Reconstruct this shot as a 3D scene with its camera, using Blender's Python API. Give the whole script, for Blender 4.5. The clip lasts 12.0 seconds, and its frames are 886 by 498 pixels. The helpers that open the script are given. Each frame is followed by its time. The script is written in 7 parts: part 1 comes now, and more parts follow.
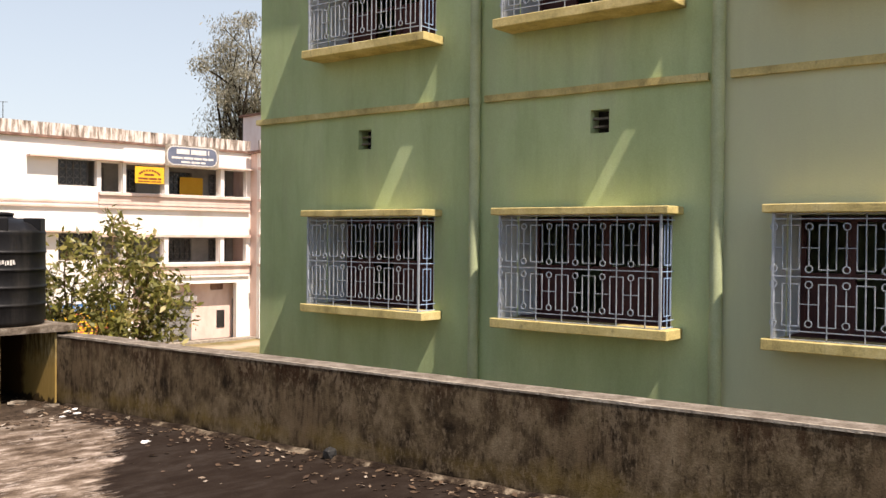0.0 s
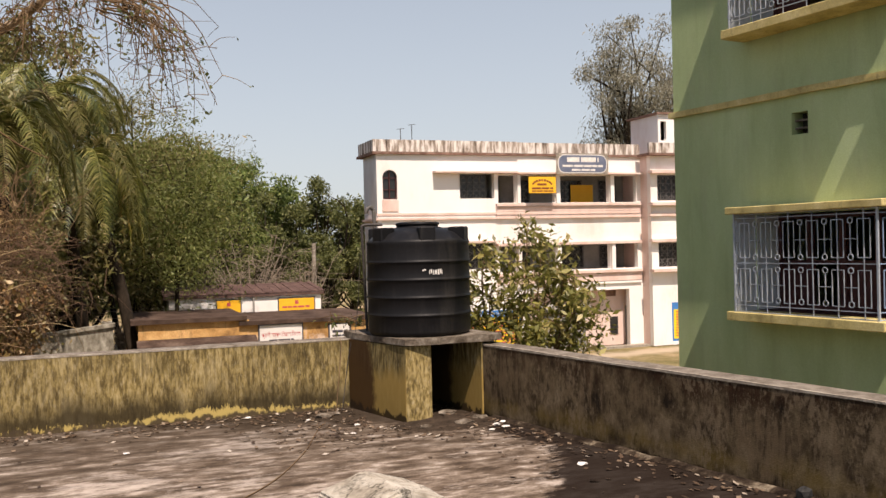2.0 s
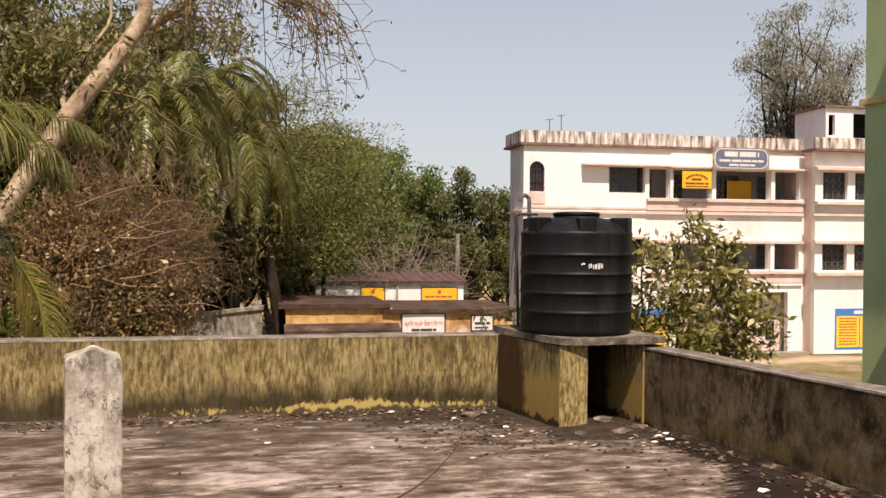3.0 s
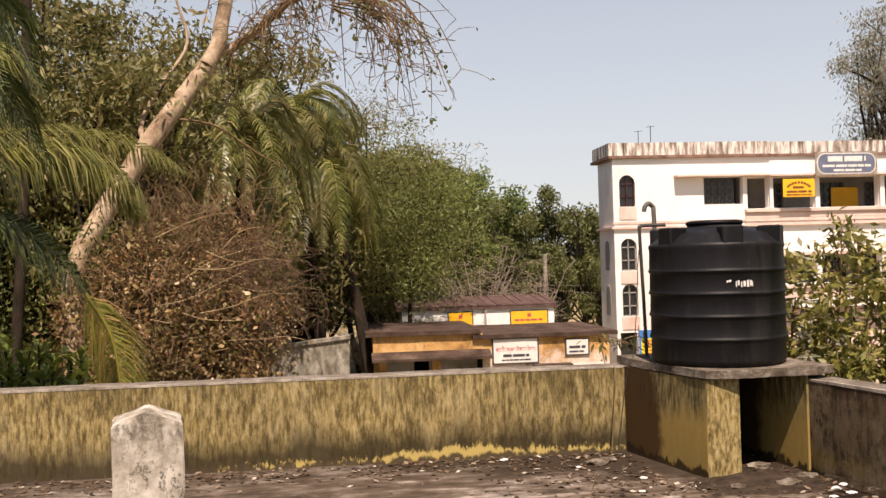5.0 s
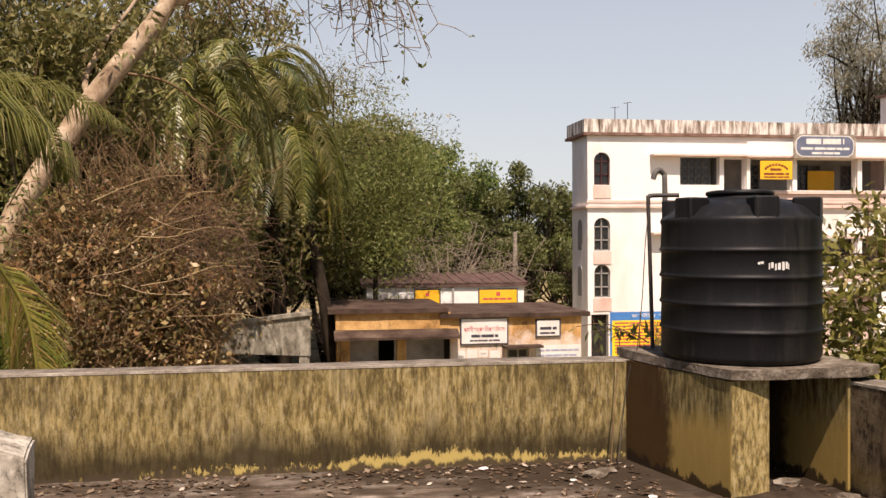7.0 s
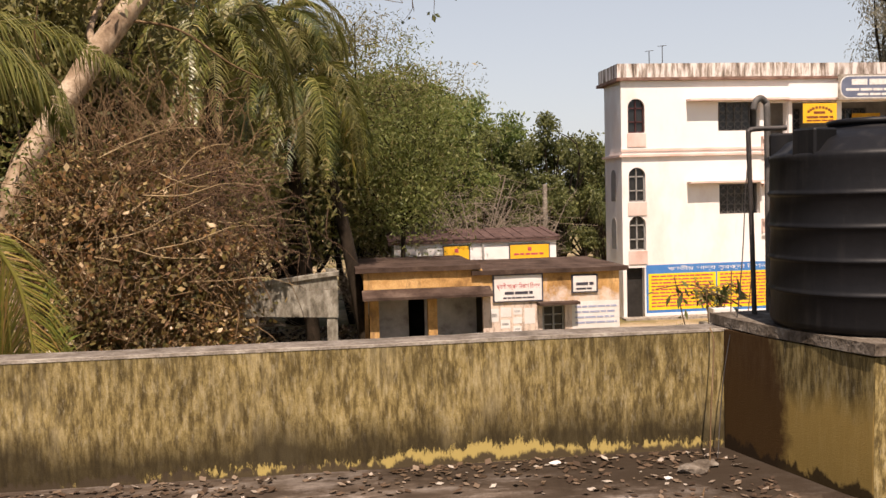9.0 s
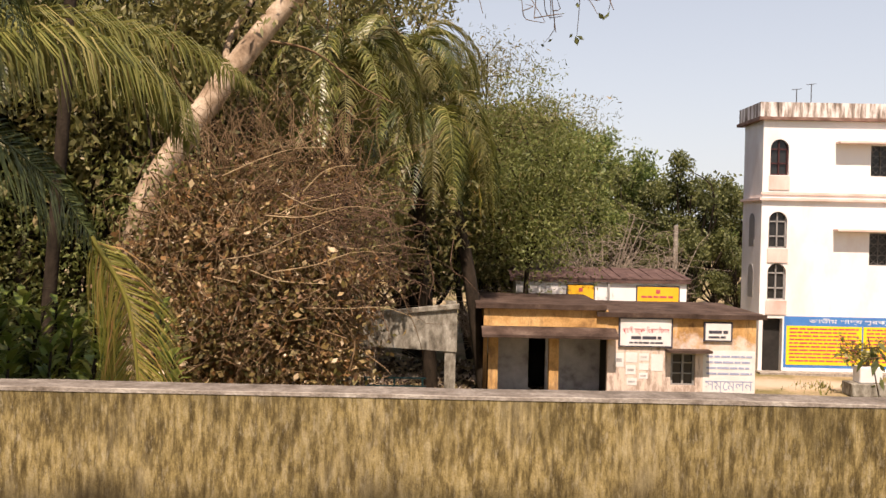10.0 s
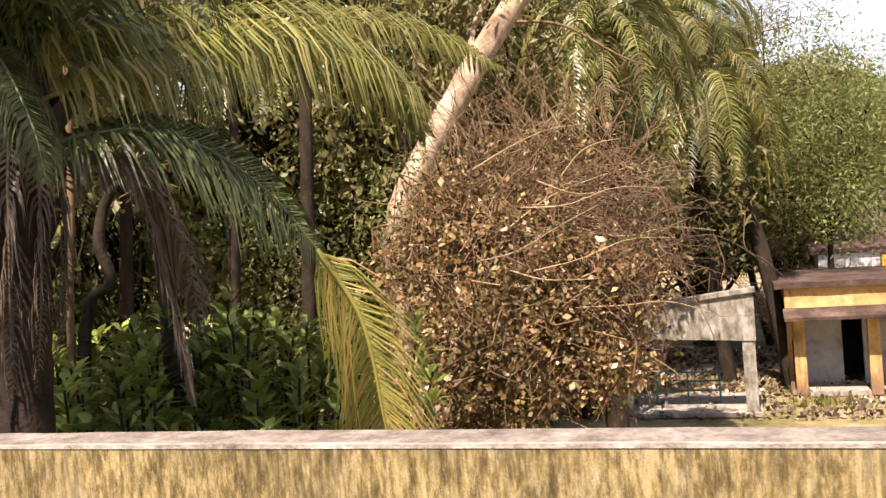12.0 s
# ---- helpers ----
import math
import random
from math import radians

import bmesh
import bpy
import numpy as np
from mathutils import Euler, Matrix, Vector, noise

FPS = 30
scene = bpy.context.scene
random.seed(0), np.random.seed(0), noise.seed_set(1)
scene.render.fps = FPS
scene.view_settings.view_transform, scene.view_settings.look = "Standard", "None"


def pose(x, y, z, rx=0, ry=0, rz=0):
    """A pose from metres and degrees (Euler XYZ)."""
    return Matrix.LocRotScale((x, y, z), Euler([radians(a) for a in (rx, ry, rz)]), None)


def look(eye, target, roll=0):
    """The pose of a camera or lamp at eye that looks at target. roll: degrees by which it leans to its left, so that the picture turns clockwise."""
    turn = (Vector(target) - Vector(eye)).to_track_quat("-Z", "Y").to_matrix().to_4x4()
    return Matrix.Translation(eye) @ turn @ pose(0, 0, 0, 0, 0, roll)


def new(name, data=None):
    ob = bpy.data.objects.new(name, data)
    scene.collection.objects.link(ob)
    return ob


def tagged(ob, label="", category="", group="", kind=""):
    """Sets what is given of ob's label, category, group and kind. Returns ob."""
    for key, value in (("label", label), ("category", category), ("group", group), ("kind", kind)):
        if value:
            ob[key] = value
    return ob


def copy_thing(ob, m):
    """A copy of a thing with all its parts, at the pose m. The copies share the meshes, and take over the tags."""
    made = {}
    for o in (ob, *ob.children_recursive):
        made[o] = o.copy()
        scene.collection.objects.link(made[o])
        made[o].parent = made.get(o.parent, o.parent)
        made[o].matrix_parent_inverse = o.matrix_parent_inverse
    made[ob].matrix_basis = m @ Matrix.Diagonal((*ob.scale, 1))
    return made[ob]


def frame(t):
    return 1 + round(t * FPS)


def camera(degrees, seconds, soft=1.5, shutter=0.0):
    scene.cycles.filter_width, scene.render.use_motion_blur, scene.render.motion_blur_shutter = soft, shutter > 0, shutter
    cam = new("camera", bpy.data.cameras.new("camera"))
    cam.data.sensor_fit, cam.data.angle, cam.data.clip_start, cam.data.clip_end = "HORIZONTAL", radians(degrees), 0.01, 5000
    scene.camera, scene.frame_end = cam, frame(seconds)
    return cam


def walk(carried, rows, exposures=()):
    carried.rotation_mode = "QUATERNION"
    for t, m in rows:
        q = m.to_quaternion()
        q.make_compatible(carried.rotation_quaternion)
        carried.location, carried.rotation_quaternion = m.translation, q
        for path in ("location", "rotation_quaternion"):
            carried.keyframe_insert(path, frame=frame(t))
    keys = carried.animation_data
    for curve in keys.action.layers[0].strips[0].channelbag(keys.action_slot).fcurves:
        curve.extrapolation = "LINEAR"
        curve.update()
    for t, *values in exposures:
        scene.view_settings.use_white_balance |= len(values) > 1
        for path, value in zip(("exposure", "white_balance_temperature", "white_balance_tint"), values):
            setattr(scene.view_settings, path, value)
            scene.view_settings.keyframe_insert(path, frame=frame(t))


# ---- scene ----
cam = camera(51.9, 12.0)

PATH = [
    (0, (-0.832, -2.142, 1.877), (0.564, -0.709, 1.848), 0.5),
    (0.5, (-0.771, -2.025, 1.847), (0.533, -0.508, 1.83), 0.5),
    (1, (-0.635, -1.728, 1.843), (0.43, -0.036, 1.81), -0.2),
    (1.5, (-0.634, -1.427, 1.828), (0.245, 0.369, 1.772), 1.1),
    (2, (-0.712, -1.089, 1.834), (-0.011, 0.784, 1.825), -1.4),
    (2.5, (-0.717, -0.856, 1.827), (-0.144, 1.06, 1.776), 0.9),
    (3, (-0.662, -0.43, 1.808), (-0.259, 1.529, 1.786), 0.4),
    (3.2, (-0.619, -0.335, 1.799), (-0.304, 1.639, 1.758), 1.1),
    (4.8, (-0.686, 0.714, 1.81), (-0.445, 2.7, 1.831), -3.1),
    (5, (-0.7, 0.844, 1.79), (-0.472, 2.83, 1.82), -1.6),
    (5.5, (-0.752, 1.131, 1.783), (-0.443, 3.106, 1.73), -3.4),
    (6, (-0.693, 1.494, 1.766), (-0.422, 3.475, 1.74), -2.3),
    (6.5, (-0.654, 1.805, 1.758), (-0.371, 3.785, 1.722), -0.8),
    (6.7, (-0.63, 1.965, 1.752), (-0.328, 3.942, 1.728), -0.2),
    (8.3, (-0.571, 2.912, 1.71), (-0.284, 4.891, 1.689), -0.7),
    (8.5, (-0.604, 3.048, 1.686), (-0.308, 5.025, 1.608), -0.2),
    (9, (-0.637, 3.419, 1.709), (-0.39, 5.4, 1.59), -1.5),
    (9.5, (-0.602, 3.859, 1.669), (-0.594, 5.856, 1.553), -0.2),
    (10, (-0.692, 4.273, 1.665), (-0.707, 6.273, 1.623), 1.1),
    (10.5, (-0.733, 4.623, 1.708), (-0.807, 6.62, 1.632), -3.3),
    (11, (-0.685, 4.972, 1.68), (-0.951, 6.954, 1.632), -2.2),
    (11.5, (-0.691, 5.275, 1.669), (-1.133, 7.223, 1.582), -3.3),
    (12, (-0.766, 5.71, 1.621), (-1.377, 7.613, 1.58), -4.5),
]
EXPOSURE = [(0, 0.76, 7150, 19), (0.6, 0.60, 7200, 19), (1.2, 0.46, 7200, 19), (2.5, 0.38, 7350, 21), (3.2, 0.42, 7450, 22), (5, 0.55, 7600, 23), (6.7, 0.5, 7550, 23), (8.5, 0.45, 7450, 23), (9.2, 0.5, 7500, 23), (10, 0.65, 7500, 24), (10.5, 0.75, 7500, 24), (11.2, 1.12, 7350, 25), (12, 1.48, 7100, 25)]
walk(cam, [(t, look(eye, target, roll)) for t, eye, target, roll in PATH], EXPOSURE)

# ---- world, sun, exposure ----
SUN = Vector((-0.035, -0.50, 0.86)).normalized()
world = bpy.data.worlds.new("world")
scene.world = world
world.use_nodes = True
wn = world.node_tree.nodes
sky = wn.new("ShaderNodeTexSky")
sky.sky_type, sky.sun_disc = "NISHITA", False
sky.sun_elevation = math.asin(SUN.z)
sky.sun_rotation = math.atan2(SUN.x, SUN.y)
sky.air_density, sky.dust_density, sky.ozone_density = 1.0, 1.0, 1.0
# dusty haze: pale and bright near the horizon, clear overhead
haze, up, lift, thin = wn.new("ShaderNodeMixRGB"), wn.new("ShaderNodeTexCoord"), wn.new("ShaderNodeSeparateXYZ"), wn.new("ShaderNodeMapRange")
wl = world.node_tree.links
wl.new(up.outputs["Generated"], lift.inputs[0])
wl.new(lift.outputs[2], thin.inputs[0])
thin.inputs[1].default_value, thin.inputs[2].default_value, thin.inputs[3].default_value, thin.inputs[4].default_value = 0.0, 0.75, 0.80, 0.05
wl.new(thin.outputs[0], haze.inputs[0])
haze.inputs[2].default_value = (5.5, 6.7, 7.5, 1)
wl.new(sky.outputs[0], haze.inputs[1])
wl.new(haze.outputs[0], wn["Background"].inputs[0])
wn["Background"].inputs[1].default_value = 0.085
sun_data = bpy.data.lights.new("sun", "SUN")
sun_data.energy, sun_data.angle, sun_data.color = 4.9, radians(0.6), (1.0, 0.94, 0.84)
sun = new("sun", sun_data)
sun.matrix_world = look(SUN * 60, (0, 0, 0))

# ---- materials ----


def rgba(c):
    return (*c, 1.0) if len(c) == 3 else c


def material(name, stops, scale=4.0, stretch=(1, 1, 1), rough=0.8, bump=0.2, grain=60.0, fine=0.25, metal=0.0, vary=0.0, detail=6.0, bump_far=0.02):
    """Two scales of noise over object space: broad patches through a ramp of stops, fine grain over it."""
    m = bpy.data.materials.new(name)
    m.use_nodes = True
    n, l = m.node_tree.nodes, m.node_tree.links
    b = n["Principled BSDF"]
    tc, mp = n.new("ShaderNodeTexCoord"), n.new("ShaderNodeMapping")
    mp.inputs["Scale"].default_value = stretch
    l.new(tc.outputs["Object"], mp.inputs[0])
    big, small = n.new("ShaderNodeTexNoise"), n.new("ShaderNodeTexNoise")
    big.inputs["Scale"].default_value, big.inputs["Detail"].default_value, big.inputs["Roughness"].default_value = scale, detail, 0.65
    small.inputs["Scale"].default_value, small.inputs["Detail"].default_value = grain, 3
    l.new(mp.outputs[0], big.inputs["Vector"])
    l.new(tc.outputs["Object"], small.inputs["Vector"])
    ramp = n.new("ShaderNodeValToRGB")
    e = ramp.color_ramp.elements
    while len(e) < len(stops):
        e.new(0.5)
    for k, (p, c) in enumerate(stops):
        e[k].position, e[k].color = p, rgba(c)
    l.new(big.outputs[0], ramp.inputs[0])
    mul = n.new("ShaderNodeMixRGB")
    mul.blend_type, mul.inputs[0].default_value = "OVERLAY", fine
    l.new(ramp.outputs[0], mul.inputs[1])
    l.new(small.outputs[0], mul.inputs[2])
    out = mul.outputs[0]
    if vary:
        info, hsv, mr = n.new("ShaderNodeObjectInfo"), n.new("ShaderNodeHueSaturation"), n.new("ShaderNodeMapRange")
        mr.inputs[3].default_value, mr.inputs[4].default_value = 1 - vary, 1 + vary
        l.new(info.outputs["Random"], mr.inputs[0])
        l.new(mr.outputs[0], hsv.inputs["Value"])
        l.new(out, hsv.inputs["Color"])
        out = hsv.outputs[0]
    l.new(out, b.inputs["Base Color"])
    b.inputs["Roughness"].default_value, b.inputs["Metallic"].default_value = rough, metal
    b.inputs["Specular IOR Level"].default_value = 0.12 if rough >= 0.85 else 0.4
    bp = n.new("ShaderNodeBump")
    bp.inputs["Strength"].default_value, bp.inputs["Distance"].default_value = bump, bump_far
    add = n.new("ShaderNodeMath")
    add.operation = "ADD"
    l.new(big.outputs[0], add.inputs[0])
    l.new(small.outputs[0], add.inputs[1])
    l.new(add.outputs[0], bp.inputs["Height"])
    l.new(bp.outputs[0], b.inputs["Normal"])
    m["out"] = mul.name
    return m


def leafy(name, stops, rough=0.55, see=0.35):
    """Leaves: each leaf its own shade, part of the light passes through."""
    m = bpy.data.materials.new(name)
    m.use_nodes = True
    n, l = m.node_tree.nodes, m.node_tree.links
    b, o = n["Principled BSDF"], n["Material Output"]
    geo, ramp = n.new("ShaderNodeNewGeometry"), n.new("ShaderNodeValToRGB")
    e = ramp.color_ramp.elements
    while len(e) < len(stops):
        e.new(0.5)
    for k, (p, c) in enumerate(stops):
        e[k].position, e[k].color = p, rgba(c)
    l.new(geo.outputs["Random Per Island"], ramp.inputs[0])
    l.new(ramp.outputs[0], b.inputs["Base Color"])
    b.inputs["Roughness"].default_value = rough
    tr, mix = n.new("ShaderNodeBsdfTranslucent"), n.new("ShaderNodeMixShader")
    l.new(ramp.outputs[0], tr.inputs[0])
    mix.inputs[0].default_value = see
    l.new(b.outputs[0], mix.inputs[1])
    l.new(tr.outputs[0], mix.inputs[2])
    l.new(mix.outputs[0], o.inputs[0])
    return m


def layer(m, colour, mask, edge=0.02, fade=1.0):
    """Lays a stain or a coat of paint over a material where mask(nodes, links, xyz) > 0."""
    n, l = m.node_tree.nodes, m.node_tree.links
    b = n["Principled BSDF"]
    was = b.inputs["Base Color"].links[0].from_socket
    tc, xyz = n.new("ShaderNodeTexCoord"), n.new("ShaderNodeSeparateXYZ")
    l.new(tc.outputs["Object"], xyz.inputs[0])

    def num(op, a, c):
        k = n.new("ShaderNodeMath")
        k.operation = op
        for s, v in zip(k.inputs, (a, c)):
            if isinstance(v, (int, float)):
                s.default_value = v
            else:
                l.new(v, s)
        return k.outputs[0]

    def wave(scale, stretch=(1, 1, 1), detail=4.0, rough=0.6):
        mp, t = n.new("ShaderNodeMapping"), n.new("ShaderNodeTexNoise")
        mp.inputs["Scale"].default_value = stretch
        t.inputs["Scale"].default_value, t.inputs["Detail"].default_value, t.inputs["Roughness"].default_value = scale, detail, rough
        l.new(tc.outputs["Object"], mp.inputs[0])
        l.new(mp.outputs[0], t.inputs["Vector"])
        return num("SUBTRACT", t.outputs[0], 0.5)

    v = mask(num, wave, xyz.outputs[0], xyz.outputs[1], xyz.outputs[2])
    mr = n.new("ShaderNodeMapRange")
    mr.inputs[1].default_value, mr.inputs[2].default_value = -edge, edge
    mr.inputs[3].default_value, mr.inputs[4].default_value = 0, fade
    l.new(v, mr.inputs[0])
    mix = n.new("ShaderNodeMixRGB")
    l.new(mr.outputs[0], mix.inputs[0])
    l.new(was, mix.inputs[1])
    mix.inputs[2].default_value = rgba(colour)
    l.new(mix.outputs[0], b.inputs["Base Color"])
    return m


# parapet plaster: ochre wash gone grey and black in vertical runs
def plaster(name, tone, black, runs=0.30):
    m = material(name, [(0.33, (0.075 * tone, 0.054 * tone, 0.021 * tone)), (0.45, (0.16 * tone, 0.118 * tone, 0.046 * tone)), (0.54, (0.29 * tone, 0.22 * tone, 0.09 * tone)), (0.68, (0.39 * tone, 0.315 * tone, 0.165 * tone))],
                 scale=19.0, stretch=(1.6, 1.6, runs * 0.9), rough=0.95, bump=0.3, grain=110, fine=0.5, detail=9, bump_far=0.006)
    layer(m, (0.030, 0.023, 0.013), lambda num, wave, x, y, z: num("ADD", num("SUBTRACT", wave(18.0, (1.6, 1.6, runs), 9, 0.75), 0.07 - black), num("MULTIPLY", wave(1.6, (1, 1, 1), 3), 0.45)), 0.10, 0.48)
    layer(m, (0.44 * tone, 0.38 * tone, 0.25 * tone), lambda num, wave, x, y, z: num("SUBTRACT", wave(30.0, (1.5, 1.5, runs), 8, 0.75), 0.09), 0.05, 0.42)
    layer(m, (0.02, 0.016, 0.011), lambda num, wave, x, y, z: num("SUBTRACT", wave(55.0, (1, 1, 0.5), 4, 0.7), 0.16 - black), 0.03, 0.6)
    return m


M_wall_a = plaster("weathered ochre plaster", 1.0, -0.015, 0.42)
layer(M_wall_a, (0.045, 0.032, 0.016), lambda num, wave, x, y, z: num("SUBTRACT", num("ADD", wave(1.5, (1, 1, 0.7), 6, 0.7), num("MULTIPLY", wave(8.0, (1.6, 1.6, 0.25), 6, 0.7), 0.5)), 0.09), 0.12, 0.4)
layer(M_wall_a, (0.40, 0.33, 0.19), lambda num, wave, x, y, z: num("SUBTRACT", num("ADD", wave(1.9, (1, 1, 0.5), 5, 0.65), num("MULTIPLY", wave(9.0, (1.6, 1.6, 0.2), 6, 0.7), 0.5)), 0.13), 0.08, 0.5)
layer(M_wall_a, (0.06, 0.046, 0.02), lambda num, wave, x, y, z: num("SUBTRACT", num("ADD", wave(24.0, (2.0, 2.0, 0.12), 8, 0.75), num("ADD", num("MULTIPLY", wave(1.2, (1, 1, 1), 4), 0.9), num("MULTIPLY", num("SUBTRACT", z, 0.62), 0.35))), 0.07), 0.08, 0.5)
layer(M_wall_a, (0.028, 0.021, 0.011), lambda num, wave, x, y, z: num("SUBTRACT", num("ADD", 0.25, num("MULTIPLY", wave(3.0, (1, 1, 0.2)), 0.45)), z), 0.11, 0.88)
layer(M_wall_a, (0.46, 0.35, 0.12), lambda num, wave, x, y, z: num("SUBTRACT", num("ADD", num("SUBTRACT", 0.102, num("MULTIPLY", num("ABSOLUTE", num("SUBTRACT", x, 0.5), 0), 0.045)), num("ADD", num("MULTIPLY", wave(22.0, (1, 1, 0.3), 8, 0.82), 0.42), num("MULTIPLY", wave(1.7, (1, 1, 1), 2), 0.22))), z), 0.010, 0.92)
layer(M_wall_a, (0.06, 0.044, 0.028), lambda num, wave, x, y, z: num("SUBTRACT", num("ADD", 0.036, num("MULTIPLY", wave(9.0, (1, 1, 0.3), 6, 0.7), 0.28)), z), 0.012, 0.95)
# side parapet plaster: mould streaks, with the face's shade put into darker colours
M_wall_b = material("mould-streaked plaster with shade in its colour", [(0.36, (0.016, 0.011, 0.007)), (0.45, (0.05, 0.035, 0.02)), (0.55, (0.10, 0.073, 0.042)), (0.66, (0.17, 0.13, 0.082))], scale=3.4, stretch=(1.3, 1.3, 1.0), rough=0.95, bump=0.35, grain=80, fine=0.4, detail=9, bump_far=0.008)
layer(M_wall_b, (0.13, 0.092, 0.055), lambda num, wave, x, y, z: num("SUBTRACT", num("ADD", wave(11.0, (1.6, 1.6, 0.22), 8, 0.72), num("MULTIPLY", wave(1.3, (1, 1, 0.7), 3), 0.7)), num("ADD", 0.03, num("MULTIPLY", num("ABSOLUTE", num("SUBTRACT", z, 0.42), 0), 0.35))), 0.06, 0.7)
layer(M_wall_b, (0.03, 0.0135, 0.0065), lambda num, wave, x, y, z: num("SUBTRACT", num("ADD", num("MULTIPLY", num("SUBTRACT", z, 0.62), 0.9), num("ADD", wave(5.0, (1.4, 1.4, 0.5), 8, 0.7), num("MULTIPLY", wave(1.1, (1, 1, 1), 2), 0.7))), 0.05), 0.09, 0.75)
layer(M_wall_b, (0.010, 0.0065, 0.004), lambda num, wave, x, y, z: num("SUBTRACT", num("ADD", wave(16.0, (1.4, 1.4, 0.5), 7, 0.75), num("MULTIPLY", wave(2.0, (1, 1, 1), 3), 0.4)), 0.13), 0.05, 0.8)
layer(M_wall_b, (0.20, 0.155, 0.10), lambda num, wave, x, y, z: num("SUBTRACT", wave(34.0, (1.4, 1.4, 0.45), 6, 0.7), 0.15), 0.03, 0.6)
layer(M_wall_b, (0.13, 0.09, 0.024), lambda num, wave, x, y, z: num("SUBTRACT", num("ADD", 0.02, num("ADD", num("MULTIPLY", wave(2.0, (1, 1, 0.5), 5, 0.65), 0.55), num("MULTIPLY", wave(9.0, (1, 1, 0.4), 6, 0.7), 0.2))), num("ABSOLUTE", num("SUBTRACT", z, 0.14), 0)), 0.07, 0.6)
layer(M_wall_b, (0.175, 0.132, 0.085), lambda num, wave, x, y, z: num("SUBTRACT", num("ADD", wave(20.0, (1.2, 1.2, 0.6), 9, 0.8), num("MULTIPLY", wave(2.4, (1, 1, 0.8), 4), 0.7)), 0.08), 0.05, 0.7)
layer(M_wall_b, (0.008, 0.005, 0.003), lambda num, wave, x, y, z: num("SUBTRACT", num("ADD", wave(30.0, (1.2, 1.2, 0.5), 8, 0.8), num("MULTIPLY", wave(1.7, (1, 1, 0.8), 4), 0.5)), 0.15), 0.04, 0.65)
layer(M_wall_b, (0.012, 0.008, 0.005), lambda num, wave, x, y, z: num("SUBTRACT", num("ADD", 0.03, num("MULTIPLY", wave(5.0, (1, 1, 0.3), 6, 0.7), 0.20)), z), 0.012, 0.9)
M_ped = plaster("pedestal ochre plaster", 0.75, -0.03)
layer(M_ped, (0.30, 0.20, 0.06), lambda num, wave, x, y, z: num("SUBTRACT", num("ADD", 0.50, num("MULTIPLY", wave(2.2, (1, 1, 0.6)), 0.6)), z), 0.10, 0.85)
# near-black towards the back of the plinth, with an uneven edge
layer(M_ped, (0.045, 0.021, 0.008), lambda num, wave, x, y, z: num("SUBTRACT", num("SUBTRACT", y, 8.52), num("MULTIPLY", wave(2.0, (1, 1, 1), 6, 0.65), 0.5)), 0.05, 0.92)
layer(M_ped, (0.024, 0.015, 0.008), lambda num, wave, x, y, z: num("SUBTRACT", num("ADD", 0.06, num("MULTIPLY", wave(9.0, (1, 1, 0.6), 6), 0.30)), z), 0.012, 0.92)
M_pier = plaster("pale pier plaster", 1.15, -0.05, 0.6)
M_coping = material("sun-bleached cement coping", [(0.3, (0.16, 0.13, 0.10)), (0.55, (0.32, 0.28, 0.23)), (0.75, (0.47, 0.43, 0.36))], scale=6, rough=0.9, bump=0.4, grain=50, fine=0.5)
M_top = material("grey trodden cement top", [(0.3, (0.09, 0.075, 0.06)), (0.5, (0.17, 0.145, 0.12)), (0.7, (0.27, 0.24, 0.205))], scale=7, rough=0.92, bump=0.4, grain=50, fine=0.5, detail=9)
M_cement = material("grey weathered cement", [(0.3, (0.07, 0.06, 0.045)), (0.5, (0.22, 0.20, 0.16)), (0.7, (0.42, 0.40, 0.34))], scale=5, stretch=(1, 1, 0.5), rough=0.9, bump=0.5, grain=40, fine=0.5)
M_post = material("lime-washed cement post", [(0.30, (0.07, 0.055, 0.042)), (0.43, (0.28, 0.245, 0.195)), (0.60, (0.54, 0.50, 0.43))], scale=5, rough=0.92, bump=0.3, grain=60, fine=0.25, bump_far=0.008)
layer(M_post, (0.05, 0.045, 0.035), lambda num, wave, x, y, z: num("SUBTRACT", wave(10.0, (1, 1, 0.5), 9, 0.8), 0.08), 0.05, 0.75)
layer(M_post, (0.035, 0.03, 0.024), lambda num, wave, x, y, z: num("SUBTRACT", num("ADD", 0.006, num("MULTIPLY", wave(6.0), 0.05)), num("ABSOLUTE", wave(9.0, (1, 1, 0.7), 5, 0.6), 0)), 0.008, 0.85)
M_floor = material("roof terrace cement", [(0.34, (0.033, 0.023, 0.016)), (0.46, (0.10, 0.072, 0.052)), (0.56, (0.21, 0.165, 0.13)), (0.68, (0.48, 0.42, 0.365))],
                   scale=3.4, stretch=(0.75, 1.7, 1), rough=0.95, bump=0.35, grain=60, fine=0.5, detail=14, bump_far=0.01)
layer(M_floor, (0.52, 0.45, 0.395), lambda num, wave, x, y, z: num("SUBTRACT", num("ADD", wave(7.0, (0.6, 1.5, 1), 12, 0.78), num("MULTIPLY", wave(0.8, (1, 1.3, 1), 2), 0.8)), 0.10), 0.07, 0.75)
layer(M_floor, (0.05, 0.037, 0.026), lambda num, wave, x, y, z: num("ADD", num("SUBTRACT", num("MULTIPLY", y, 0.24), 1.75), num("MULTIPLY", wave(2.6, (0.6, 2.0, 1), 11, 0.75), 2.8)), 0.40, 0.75)
